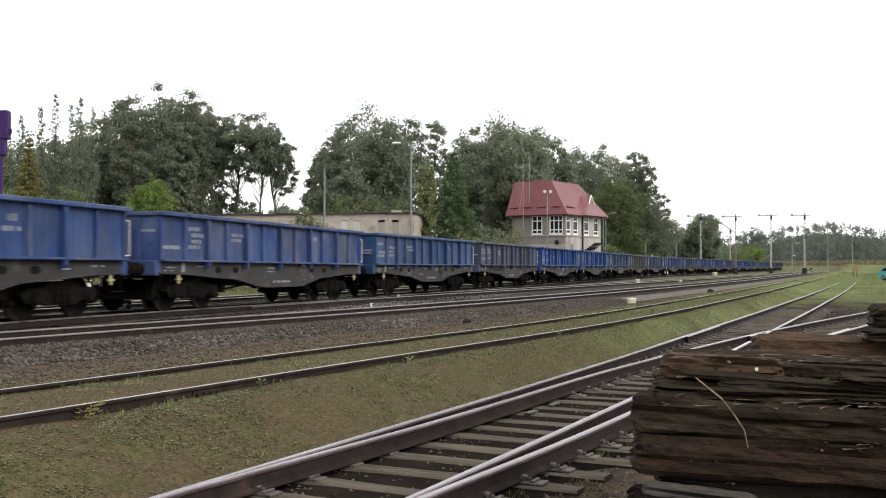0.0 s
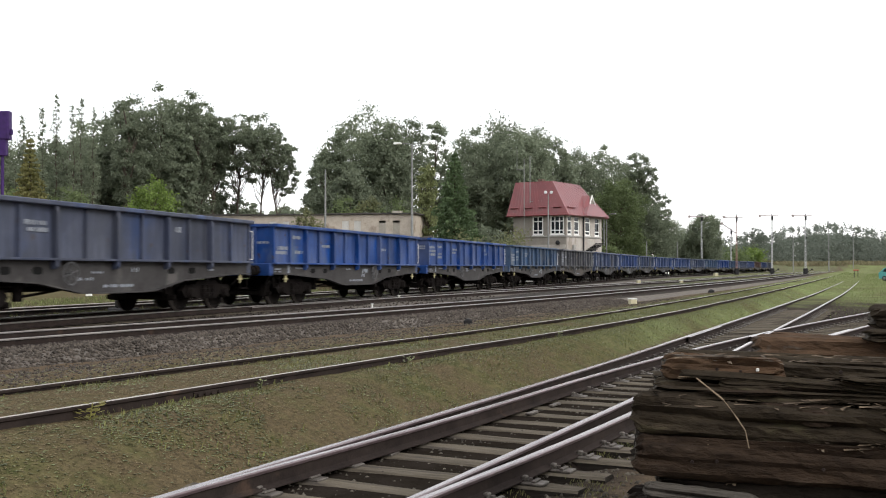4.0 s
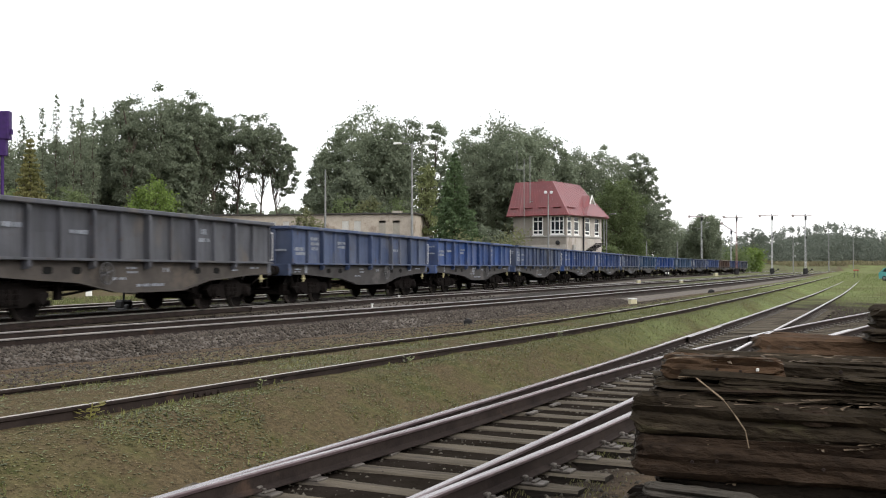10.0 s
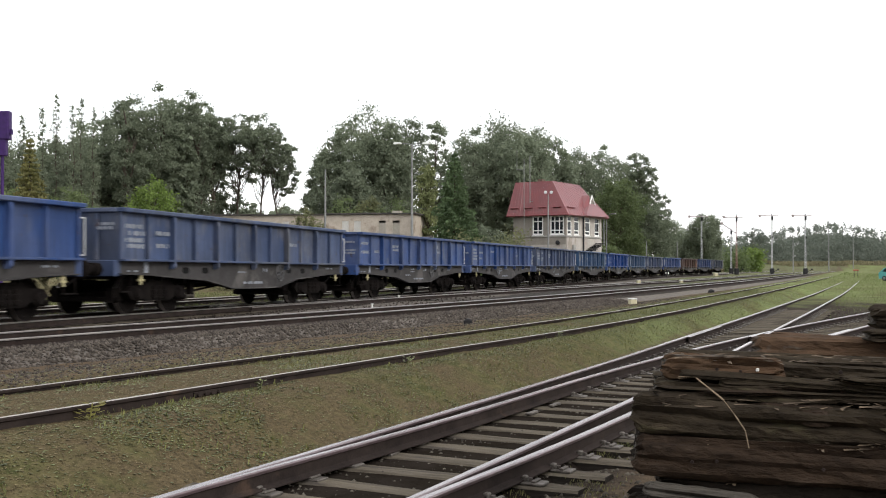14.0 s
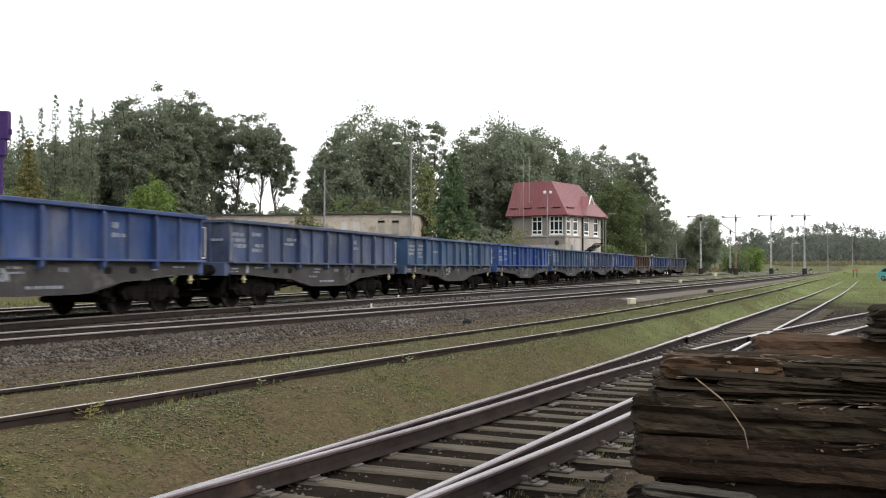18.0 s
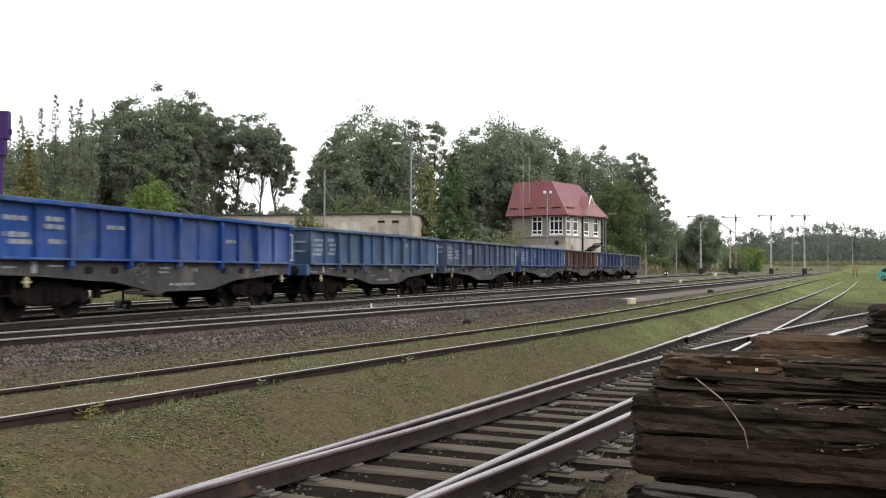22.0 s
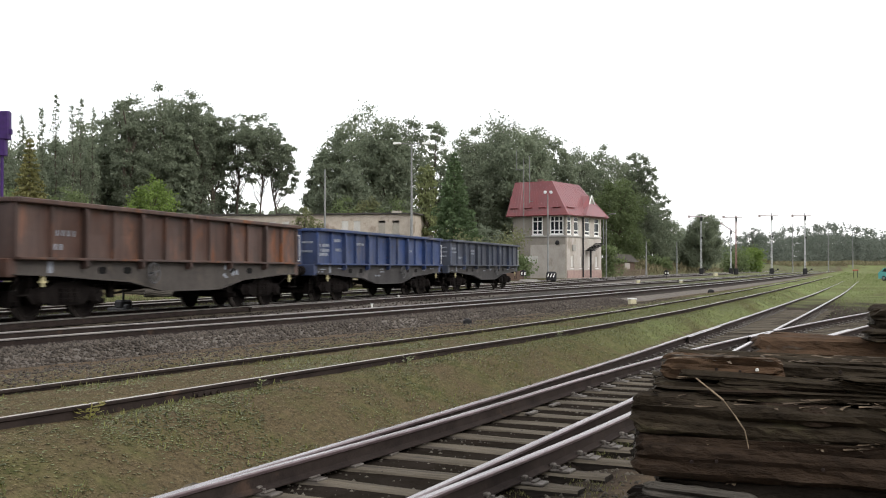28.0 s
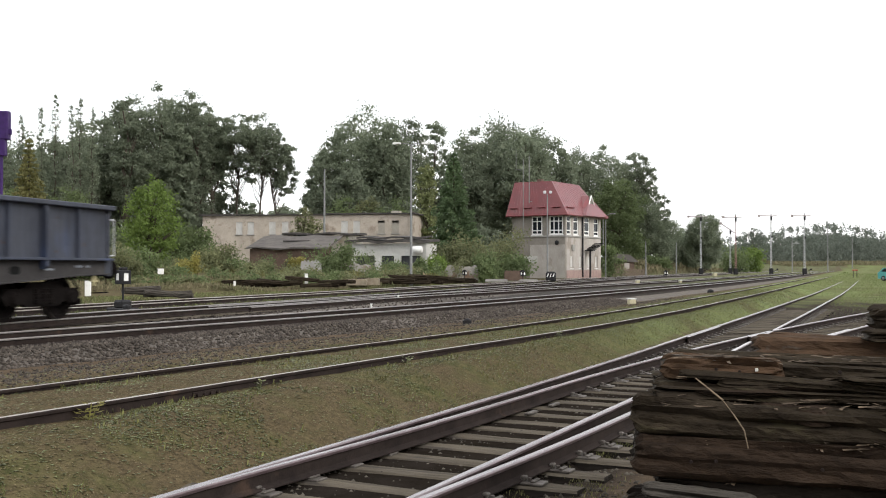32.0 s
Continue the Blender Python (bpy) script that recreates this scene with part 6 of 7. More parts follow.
def tree(name, label, side, ahead, high, wide, leaf, seed, count=4500, size=0.42, low=0.22, airy=0.0, lean=0.0, category="tree"):
    """A broad-leaved tree: tapered trunk, forking limbs and a crown of leaf clumps at the limbs' ends."""
    rnd = random.Random(seed)
    c = V(side, ahead)
    t = thing(name, label, category, pose(c.x, c.y, -0.1, 0, 0, rnd.uniform(0, 360)))
    trunk = Mesh()
    r0 = (high * 0.018 + 0.08) * (0.45 if airy > 0.6 else 1.0)
    p = Vector((0, 0, -0.2))
    blobs = []
    stem = [p]
    for i in range(6):
        q = p + Vector((rnd.uniform(-0.03, 0.03) * high + lean * high * 0.03, rnd.uniform(-0.03, 0.03) * high, high * 0.15))
        trunk.tube(p, q, r0 * (1 - i / 7), r0 * (1 - (i + 1) / 7), 8, caps=False)
        p = q
        stem.append(p)
    cz, rz = high * (1 + low) / 2, high * (1 - low) / 2
    many = int(210 * (1 - 0.62 * airy))
    for i in range(many):
        d = Vector((rnd.gauss(0, 1), rnd.gauss(0, 1), rnd.gauss(0, 1))).normalized()
        bulge = 1 + (0.2 + 0.25 * airy) * noise.noise((d.x * 1.6 + seed, d.y * 1.6, d.z * 1.6))
        r = rnd.random() ** 0.34 * bulge
        b = wide * rnd.uniform(0.14, 0.27) * (0.8 if airy > 0.5 else 1.0)
        z = cz + d.z * rz * min(r, 1.03)
        girth = 1.0 - 0.1 * max(0.0, (z - cz) / rz)
        e = Vector((d.x * wide * 0.95 * r * girth + lean * (z - cz) * 0.1, d.y * wide * r * girth, z))
        blobs.append((e.x, e.y, e.z, b, b * rnd.uniform(0.6, 0.95)))
        if i % (6 if airy < 0.5 else 2) == 0:
            u = max(0.08, min(0.85, (e.z / high) * 0.75))
            k = min(int(u / 0.15), 5)
            s = stem[k].lerp(stem[min(k + 1, 6)], (u / 0.15) % 1)
            mid = s.lerp(e, 0.55) - Vector((0, 0, high * 0.02))
            rr = (r0 * (1 - u) * 0.42 + 0.03) * (0.5 if airy > 0.5 else 1.0)
            trunk.tube(s, mid, rr, rr * 0.7, 6, caps=False).tube(mid, e, rr * 0.7, rr * 0.2, 5, caps=False)
    part("trunk", trunk, BARK, t)
    v, f = leaf_cloud(rnd, blobs, count, size, 0.95)
    part("crown", np_mesh("crown", v, f, leaf), leaf, t)
    return t


def birch(label, side, ahead, high, wide, leaf, seed):
    """A slender birch: a whip-thin leader with short twigs, thick with leaves low down and nearly bare at the tip."""
    rnd = random.Random(seed)
    c = V(side, ahead)
    t = thing("birch_tree", label, "tree", pose(c.x, c.y, -0.1, 0, 0, 0))
    wood, blobs, p = Mesh(), [], Vector((0, 0, -0.2))
    n = 40
    for i in range(n):
        u = (i + 1) / n
        q = Vector((p.x + rnd.uniform(-0.06, 0.06), p.y + rnd.uniform(-0.06, 0.06), high * u))
        wood.tube(p, q, 0.14 * (1.03 - u), 0.14 * (1.03 - u) * 0.95, 6, caps=False)
        if u > 0.2:
            for _ in range(3 if u < 0.8 else 2):
                a, r = rnd.uniform(0, 6.28), wide * (1.02 - u) ** 0.6 * rnd.uniform(0.3, 1.1)
                e = q + Vector((math.cos(a) * r, math.sin(a) * r, r * rnd.uniform(0.1, 0.9)))
                wood.tube(q, e, 0.035, 0.012, 4, caps=False)
                b = rnd.uniform(0.25, 0.5) * (1.15 - 0.6 * u)
                blobs.append((e.x, e.y, e.z, b, b * 1.1))
        p = q
    part("trunk", wood, BARK, t)
    v, f = leaf_cloud(rnd, blobs, 3000, 0.12)
    part("crown", np_mesh("crown", v, f, leaf), leaf, t)


def fir(label, side, ahead, high, wide, leaf, seed, count=3500, size=0.4):
    rnd = random.Random(seed)
    c = V(side, ahead)
    t = thing("conifer_tree", label, "tree", pose(c.x, c.y, -0.1, 0, 0, 0))
    part("trunk", Mesh().tube((0, 0, -0.2), (0, 0, high), high * 0.014 + 0.06, 0.02, 8), BARK, t)
    blobs = []
    n = int(high * 2.4)
    for i in range(n):
        u = 0.06 + 0.94 * i / n
        for k in range(6):
            a = k * 1.05 + i * 0.7 + rnd.uniform(-0.3, 0.3)
            r = wide * (1 - u) ** 0.85 * rnd.uniform(0.55, 1.0)
            for q in (0.45, 0.8, 1.0):
                b = 0.14 + 0.2 * wide * (1 - u) * 0.5
                blobs.append((math.cos(a) * r * q, math.sin(a) * r * q, high * u - r * q * 0.25, b, b * 0.6))
    v, f = leaf_cloud(rnd, blobs, count, size)
    part("crown", np_mesh("crown", v, f, leaf), leaf, t)


def bush(name, label, side, ahead, high, wide, leaf, seed, count=900, size=0.2, category="bush", z=0.0):
    rnd = random.Random(seed)
    c = V(side, ahead)
    t = thing(name, label, category, pose(c.x, c.y, z - 0.05, 0, 0, rnd.uniform(0, 360)))
    st, blobs = Mesh(), []
    for i in range(9):
        a, r = i * 2.4, wide * rnd.uniform(0.15, 0.75)
        e = Vector((math.cos(a) * r, math.sin(a) * r, high * rnd.uniform(0.35, 0.85)))
        st.tube((e.x * 0.2, e.y * 0.2, -0.1), e, 0.03, 0.012, 5, caps=False)
        b = wide * rnd.uniform(0.28, 0.45)
        blobs.append((e.x, e.y, e.z * 0.9, b, min(b, high * 0.3)))
        blobs.append((e.x * 1.1, e.y * 1.1, e.z * 0.4, b * 0.9, high * 0.28))
    part("stems", st, BARK, t)
    v, f = leaf_cloud(rnd, blobs, count, size)
    part("foliage", np_mesh("foliage", v, f, leaf), leaf, t)


S = 1 / 1800.0


def T(px, ahead):
    return (px - 784) * S * ahead


def H(py, ahead):
    return (473.5 - py) * S * ahead + 1.2


TREES = [
    # bearing, ahead, top, half width in bearing, leaf, airy, low
    (40, 118, 236, 66, LEAF_DARK, 0.5, 0.1), (115, 118, 236, 55, LEAF_DARK, 0.5, 0.1), (180, 122, 204, 42, LEAF_DARK, 0.0, 0.1), (232, 120, 162, 42, LEAF_DARK, 0.0, 0.12), (275, 122, 156, 56, LEAF_DARK, 0.0, 0.12), (326, 126, 166, 52, LEAF_DARK, 0.1, 0.15),
    (366, 130, 180, 38, LEAF_DARK, 0.45, 0.46), (418, 129, 195, 44, LEAF_DARK, 0.66, 0.58), (462, 128, 203, 46, LEAF_DARK, 0.68, 0.58), (500, 127, 240, 28, LEAF_DARK, 0.78, 0.56), (410, 133, 318, 36, LEAF_DARK, 0.88, 0.2), (-40, 120, 190, 80, LEAF_DARK, 0.0, 0.1),
    (592, 150, 226, 46, LEAF_DARK, 0.1, 0.12), (655, 150, 190, 66, LEAF_DARK, 0.1, 0.12), (715, 158, 208, 55, LEAF_DARK, 0.3, 0.12), (772, 165, 218, 34, LEAF_DARK, 0.66, 0.3), (563, 155, 278, 28, LEAF_DARK, 0.2, 0.1),
    (842, 155, 232, 56, LEAF_DARK, 0.0, 0.1), (900, 160, 209, 76, LEAF_DARK, 0.0, 0.1), (955, 165, 228, 56, LEAF_DARK, 0.0, 0.1), (1022, 205, 252, 42, LEAF_DARK, 0.2, 0.2), (1078, 210, 254, 42, LEAF_DARK, 0.3, 0.25), (1126, 214, 268, 34, LEAF_DARK, 0.6, 0.45), (1165, 218, 330, 24, LEAF_DARK, 0.8, 0.3),
    (1098, 182, 316, 52, LEAF_MID, 0.0, 0.08), (1150, 212, 358, 42, LEAF_DARK, 0.1, 0.04), (1185, 245, 388, 34, LEAF_DARK, 0.2, 0.04), (1245, 215, 378, 34, LEAF_DARK, 0.1, 0.05), (1215, 230, 415, 30, LEAF_DARK, 0.0, 0.05), (1335, 330, 402, 26, LEAF_HAZE, 0.7, 0.2),
]
BEHIND = [
    # the second row, behind those above
    (300, 140, 172, 50, LEAF_DARK, 0.0, 0.1), (150, 140, 212, 50, LEAF_DARK, 0.0, 0.1), (215, 135, 178, 50, LEAF_DARK, 0.0, 0.1), (322, 122, 215, 30, LEAF_DARK, 0.2, 0.1), (0, 140, 250, 60, LEAF_DARK, 0.0, 0.1), (85, 142, 245, 55, LEAF_DARK, 0.1, 0.1), (440, 150, 362, 34, LEAF_DARK, 0.0, 0.1), (500, 190, 362, 36, LEAF_DARK, 0.0, 0.1), (358, 136, 192, 40, LEAF_DARK, 0.2, 0.2), (620, 140, 300, 45, LEAF_DARK, 0.0, 0.1),
    (630, 165, 212, 55, LEAF_DARK, 0.0, 0.1), (690, 148, 212, 50, LEAF_DARK, 0.0, 0.1), (820, 178, 245, 45, LEAF_DARK, 0.0, 0.1), (875, 182, 222, 55, LEAF_DARK, 0.0, 0.1), (925, 152, 222, 55, LEAF_DARK, 0.0, 0.1), (985, 162, 246, 42, LEAF_DARK, 0.1, 0.1), (1050, 215, 275, 45, LEAF_DARK, 0.1, 0.1), (1120, 216, 318, 40, LEAF_DARK, 0.1, 0.1),
]
for i, (u, d, top, half, leaf, airy, low) in enumerate(TREES + BEHIND):
    hh, back = H(top, d), i >= len(TREES)
    tree("broadleaf_tree", "tall %s broad-leaved tree with a %s crown" % ("mid-green" if leaf is LEAF_MID else "dark green", "thin, airy" if airy > 0.5 else "dense uneven"), T(u, d), d, hh, half * S * d, leaf, 50 + i,
         count=int((12000 if back else 26000) * (1 - (0.62 if airy < 0.65 else 0.86) * airy)), size=0.27 if back else 0.15 if d < 140 else 0.185, low=low, airy=airy)
for i, (u, d, top, half, leaf) in enumerate([(268, 95, 312, 46, LEAF_LIGHT), (754, 118, 278, 24, LEAF_POPLAR), (210, 105, 395, 70, LEAF_MID), (330, 105, 395, 60, LEAF_MID), (120, 100, 330, 60, LEAF_MID), (15, 100, 330, 50, LEAF_MID), (700, 130, 352, 50, LEAF_MID), (610, 132, 350, 55, LEAF_MID), (650, 135, 345, 30, LEAF_OLIVE)]):
    tree("young_tree", "bushy %s young tree" % ("light green" if leaf is LEAF_LIGHT else "pale olive" if leaf is LEAF_POPLAR else "olive green"), T(u, d), d, H(top, d), half * S * d, leaf, 120 + i, count=9000, size=0.14, low=0.05)
tree("young_tree", "wispy pale green young tree before the derelict building", T(544, 108), 108, H(368, 108), 32 * S * 108, LEAF_OLIVE, 140, count=5200, size=0.13, low=0.05, airy=0.5)
fir("rusty olive conical tree behind the yard", T(50, 90), 90, H(240, 90), 3.2, LEAF_RUSTY, 9, 14000, 0.15)
for i, (u, d, top, half) in enumerate(((72, 110, 194, 19), (94, 111, 170, 16), (125, 109, 188, 17), (140, 112, 178, 18), (165, 113, 196, 15), (36, 109, 208, 17))):
    birch("slender young birch with a sparse twiggy top", T(u, d), d, H(top, d), half * S * d, LEAF_DARK, 300 + i)
fir("dark green spruce with hanging boughs", T(803, 108), 108, H(266, 108), 4.3, LEAF_FIR, 7, 15000, 0.19)
for i, (u, d, top, half, leaf) in enumerate([
    (596, 88, 422, 46, LEAF_MID), (840, 98, 400, 52, LEAF_OLIVE), (890, 102, 393, 50, LEAF_OLIVE), (800, 96, 418, 42, LEAF_OLIVE), (770, 93, 452, 25, LEAF_LIGHT), (860, 94, 450, 36, LEAF_MID), (910, 98, 450, 35, LEAF_MID), (1078, 124, 425, 24, LEAF_MID), (700, 92, 462, 30, LEAF_MID), (745, 90, 455, 18, LEAF_MID),
    (400, 92, 430, 35, LEAF_OLIVE), (365, 90, 440, 28, LEAF_OLIVE), (330, 85, 452, 26, LEAF_YELLOW), (525, 94, 446, 20, LEAF_YELLOW), (250, 85, 440, 40, LEAF_MID), (215, 80, 430, 40, LEAF_OLIVE), (150, 80, 430, 45, LEAF_MID), (60, 80, 430, 50, LEAF_MID), 
    (1100, 190, 452, 30, LEAF_OLIVE), (1170, 200, 455, 30, LEAF_MID), (1300, 260, 440, 35, LEAF_MID), (1330, 270, 435, 25, LEAF_LIGHT),
]):
    bush("bush", "%s bush beside the yard" % {LEAF_MID: "mid-green", LEAF_OLIVE: "olive green", LEAF_LIGHT: "light green", LEAF_YELLOW: "yellow-flowering"}[leaf], T(u, d), d, H(top, d) * 1.05, half * S * d, leaf, 200 + i, count=3600, size=0.12 if d < 130 else 0.3)


for i in range(26):
    rr = random.Random(900 + i)
    u, d = -30 + i * 47, 126 + rr.uniform(-6, 14)
    if u > 945 or 340 < u < 560:
        continue
    bush("shrub", "tall dark green shrub under the trees", T(u, d), d, rr.uniform(5.0, 8.0), 3.0, LEAF_DARK, 400 + i, count=3500, size=0.26)


def far_wood():
    """The far wood's edge, nobody could count its trees."""
    rnd = random.Random(77)
    blobs = []
    for i in range(250):
        u = rnd.uniform(1180, 1800)
        d = rnd.uniform(430, 520)
        top = 395 + 5 * noise.noise((u * 0.02, 0, 4)) + min(24, (0.004 if u < 1435 else 0.0009) * (u - 1435) ** 2)
        hh = H(top, d) * rnd.uniform(0.9, 1.03)
        p = V(T(u, d), d)
        for k in range(5):
            z = hh * (0.12 + 0.2 * k)
            r = hh * 0.16 * (1.1 - 0.12 * k)
            blobs.append((p.x + rnd.uniform(-2, 2), p.y + rnd.uniform(-2, 2), z, r, hh * 0.14))
    for i in range(160):
        u, d = rnd.uniform(1180, 1800), rnd.uniform(540, 600)
        hh = H(404 + min(24, (0.004 if u < 1435 else 0.0009) * (u - 1435) ** 2), d) * rnd.uniform(0.9, 1.0)
        p = V(T(u, d), d)
        blobs += [(p.x, p.y, hh * (0.1 + 0.17 * k), hh * 0.3, hh * 0.14) for k in range(5)]
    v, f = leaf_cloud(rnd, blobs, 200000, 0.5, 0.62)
    ob = new("far_wood", np_mesh("far_wood", v, f, LEAF_HAZE))
    tagged(ob, "edge of a far wood, pale with haze in its leaf colour", "wood", kind="stuff")
    # closing woods to either side and behind
    blobs = []
    for i in range(130):
        a = radians(rnd.uniform(30, 330))
        d = rnd.uniform(150, 260)
        for k in range(3):
            blobs.append((math.cos(a + math.pi / 2) * d, math.sin(a + math.pi / 2) * d, 3 + 5 * k, 6, 4))
    blobs = [b for b in blobs if not (-36 < math.degrees(math.atan2(b[0], b[1])) + 18 < 60)]
    v, f = leaf_cloud(rnd, blobs, 14000, 1.6)
    ob = new("closing_wood", np_mesh("closing_wood", v, f, LEAF_DARK))
    tagged(ob, "dark green wood round the station", "wood", kind="stuff")


far_wood()


# ---- stones, turf and litter on the ground ----
def scatter_mesh(name, pts, shape, faces, sizes, rng, mats, flat=1.0):
    """Many small copies of one shape in a single mesh, turned at random."""
    n, k = len(pts), len(shape)
    a = rng.uniform(0, 2 * np.pi, n)
    ca, sa = np.cos(a)[:, None], np.sin(a)[:, None]
    s = np.asarray(shape)[None] * rng.uniform(0.7, 1.3, (n, k, 3)) * np.asarray(sizes)[:, None, None]
    v = np.stack([s[..., 0] * ca - s[..., 1] * sa, s[..., 0] * sa + s[..., 1] * ca, s[..., 2] * flat], -1) + np.asarray(pts)[:, None]
    f = np.asarray(faces)[None] + (np.arange(n) * k)[:, None, None]
    return np_mesh(name, v.reshape(-1, 3), f.reshape(-1, len(faces[0])), mats)


OCTA = [(1, 0, 0), (0, 1, 0), (-1, 0, 0), (0, -1, 0), (0, 0, 0.8), (0, 0, -0.8)]
OCTA_F = [(0, 1, 4), (1, 2, 4), (2, 3, 4), (3, 0, 4), (1, 0, 5), (2, 1, 5), (3, 2, 5), (0, 3, 5)]


def scatter_stones():
    rng = np.random.default_rng(11)
    pts, sizes = [], []
    for line, n, lo, hi, y0, y1 in ((LINE_M, 9000, -2.2, 1.0, 8, 48), (LINE_M, 30000, 0.9, 3.2, 7, 44), (LINE_T, 5000, -2.4, 2.4, 12, 50)):
        for _ in range(n):
            y = y0 + (y1 - y0) * rng.random() ** 1.5
            u = rng.uniform(lo, hi)
            w = abs(u)
            z = -0.155 if w < 1.75 else -0.155 - (w - 1.75) * 0.29
            pts.append((line.at(y) + u, y, z + rng.uniform(-0.01, 0.02)))
            sizes.append(rng.uniform(0.022, 0.05))
    me = scatter_mesh("ballast_stones", pts, OCTA, OCTA_F, sizes, rng, STONE)
    tagged(new("ballast_stones", me), "loose grey crushed stones on the track beds", "gravel", kind="stuff")
    pts, sizes = [], []
    for _ in range(15000):
        y = 4.5 + 50 * rng.random() ** 1.7
        x0, x1 = LINE_A.at(y) - 0.7, LINE_D.at(y) + 3.2
        x = rng.uniform(x0, x1)
        pts.append((x, y, (-0.516 if x < LINE_D.at(y) + 0.85 else base_height(x, y)) + rng.uniform(-0.015, 0.005)))
        sizes.append(rng.uniform(0.01, 0.032))
    me = scatter_mesh("soil_stones", pts, OCTA, OCTA_F, sizes, rng, material("brownish_track_stone", (0.085, 0.075, 0.06), (0.04, 0.034, 0.027), rough=0.9, scale=6, fine=60, per=0.5))
    tagged(new("soil_stones", me), "small brownish stones between the sleepers", "gravel", kind="stuff")


scatter_stones()

CLOVER = material("clover_leaves", (0.15, 0.167, 0.074), (0.075, 0.083, 0.037), rough=0.7, scale=2, fine=20, per=0.45, bump=0.0, spec=0.3)
THATCH = material("dry_turf_litter", (0.175, 0.138, 0.077), (0.085, 0.066, 0.038), rough=0.9, scale=1.5, fine=20, per=0.35, bump=0.0, spec=0.2)
LEAFLET = [(-1, 0, 0), (0, -0.6, 0.22), (1, 0, 0.08), (0, 0.6, 0.22)]
BLADE = [(-0.12, 0, 0), (0.12, 0, 0), (0.35, 0.25, 1.0), (0.25, 0.3, 1.0)]


def scatter_turf():
    rng = np.random.default_rng(5)
    clover, blades, dry = [], [], []
    for _ in range(350000):
        y = 3.5 + 56 * rng.random() ** 1.9
        xb, xa = LINE_B.at(y), LINE_A.at(y)
        x = rng.uniform(max(LINE_M.at(y) + 2.0, xb - 4.2), xa - 0.85)
        p = noise.noise((x * 0.9, y * 0.7, 9)) + 0.6 * noise.noise((x * 3.1, y * 2.6, 4)) + 0.04 + 0.42 * smooth(9, 26, y)
        z = base_height(x, y)
        if x < xb - 0.9:
            p -= 0.55 + 0.5 * smooth(xb - 1.2, xb - 1.8, x)
        if p > 0.06:
            (clover if rng.random() < 0.86 else blades).append((x, y, z))
        elif rng.random() < 0.55:
            dry.append((x, y, z))
        elif rng.random() < 0.25:
            clover.append((x, y, z))
    for _ in range(9000):
        y = 3.5 + 30 * rng.random() ** 1.4
        x = LINE_D.at(y) + rng.uniform(1.3, 4.5)
        z = base_height(x, y)
        (blades if rng.random() < 0.5 else dry).append((x, y, z))
    for pts, shape, lo, hi, mat, name, label in (
        (clover, LEAFLET, 0.008, 0.026, CLOVER, "clover_patches", "low green clover in patches"),
        (blades, BLADE, 0.02, 0.045, GRASS_BLADE, "short_grass", "short thin grass blades"),
        (dry, LEAFLET, 0.006, 0.018, THATCH, "dry_litter", "dry brown turf litter"),
    ):
        me = scatter_mesh(name, pts, shape, [(0, 1, 2, 3)], rng.uniform(lo, hi, len(pts)), rng, mat)
        tagged(new(name, me), label, "grass", kind="stuff")


scatter_turf()


def weed(x, y, k, leaf, seed):
    rnd = random.Random(seed)
    t = thing("weed", "leafy yellow-green weed growing beside the rail", "plant", pose(x, y, base_height(x, y) - 0.01))
    m = Mesh()
    for i in range(26):
        a, r = rnd.uniform(0, 6.28), rnd.uniform(0.02, 0.16) * k
        z = rnd.uniform(0.03, 0.22) * k
        c = Vector((math.cos(a) * r, math.sin(a) * r, z))
        d = Vector((math.cos(a), math.sin(a), 0.3)) * 0.05 * k
        n = Vector((-math.sin(a), math.cos(a), 0.2)) * 0.028 * k
        m.add([c - d, c + n, c + d, c - n], [(0, 1, 2, 3)])
    part("leaves", m, leaf, t)
    part("stalk", Mesh().tube((0, 0, 0), (0.02, 0.01, 0.2 * k), 0.006, n=5), leaf, t)


weed(-5.5, 7.25, 0.75, LEAF_YELLOW, 1)
for i, (y, u) in enumerate(((9.5, 0.95), (12.5, 1.0), (15.5, -0.9), (18.0, 0.9), (11.0, -1.0))):
    weed(LINE_B.at(y) + u, y, 0.55, CLOVER, 10 + i)


# ---- timber, rubble and scrap on the far side of the yard ----
def stack_litter():
    """Bark strips, chips and straw on the stacked sleepers."""
    rng = np.random.default_rng(31)
    a = radians(PILE) - TURN
    pts = []
    for _ in range(420):
        u, back, lvl = rng.uniform(0.1, 2.2), rng.uniform(-0.13, 0.12), rng.integers(0, 5)
        z = (-0.075, 0.15, 0.375, 0.475, 0.61)[lvl]
        e = 0.0 if lvl < 3 else 0.12
        p = V(1.25 + u * math.cos(a) - back * math.sin(a) + e, 6.2 + u * math.sin(a) + back * math.cos(a) + 2 * e)
        pts.append((p.x, p.y, z + rng.uniform(-0.02, 0.03)))
    chip = [(-1.0, -0.1, 0), (1.0, -0.12, 0.05), (0.95, 0.1, 0.0), (-0.9, 0.12, 0.06)]
    me = scatter_mesh("bark_litter", pts, chip, [(0, 1, 2, 3)], rng.uniform(0.02, 0.11, len(pts)), rng, material("splintered_bark", (0.13, 0.095, 0.062), (0.04, 0.03, 0.022), rough=0.9, scale=6, fine=50, per=0.5))
    tagged(new("bark_litter", me), "splinters and bark strips on the stacked sleepers", "litter", kind="stuff")


stack_litter()


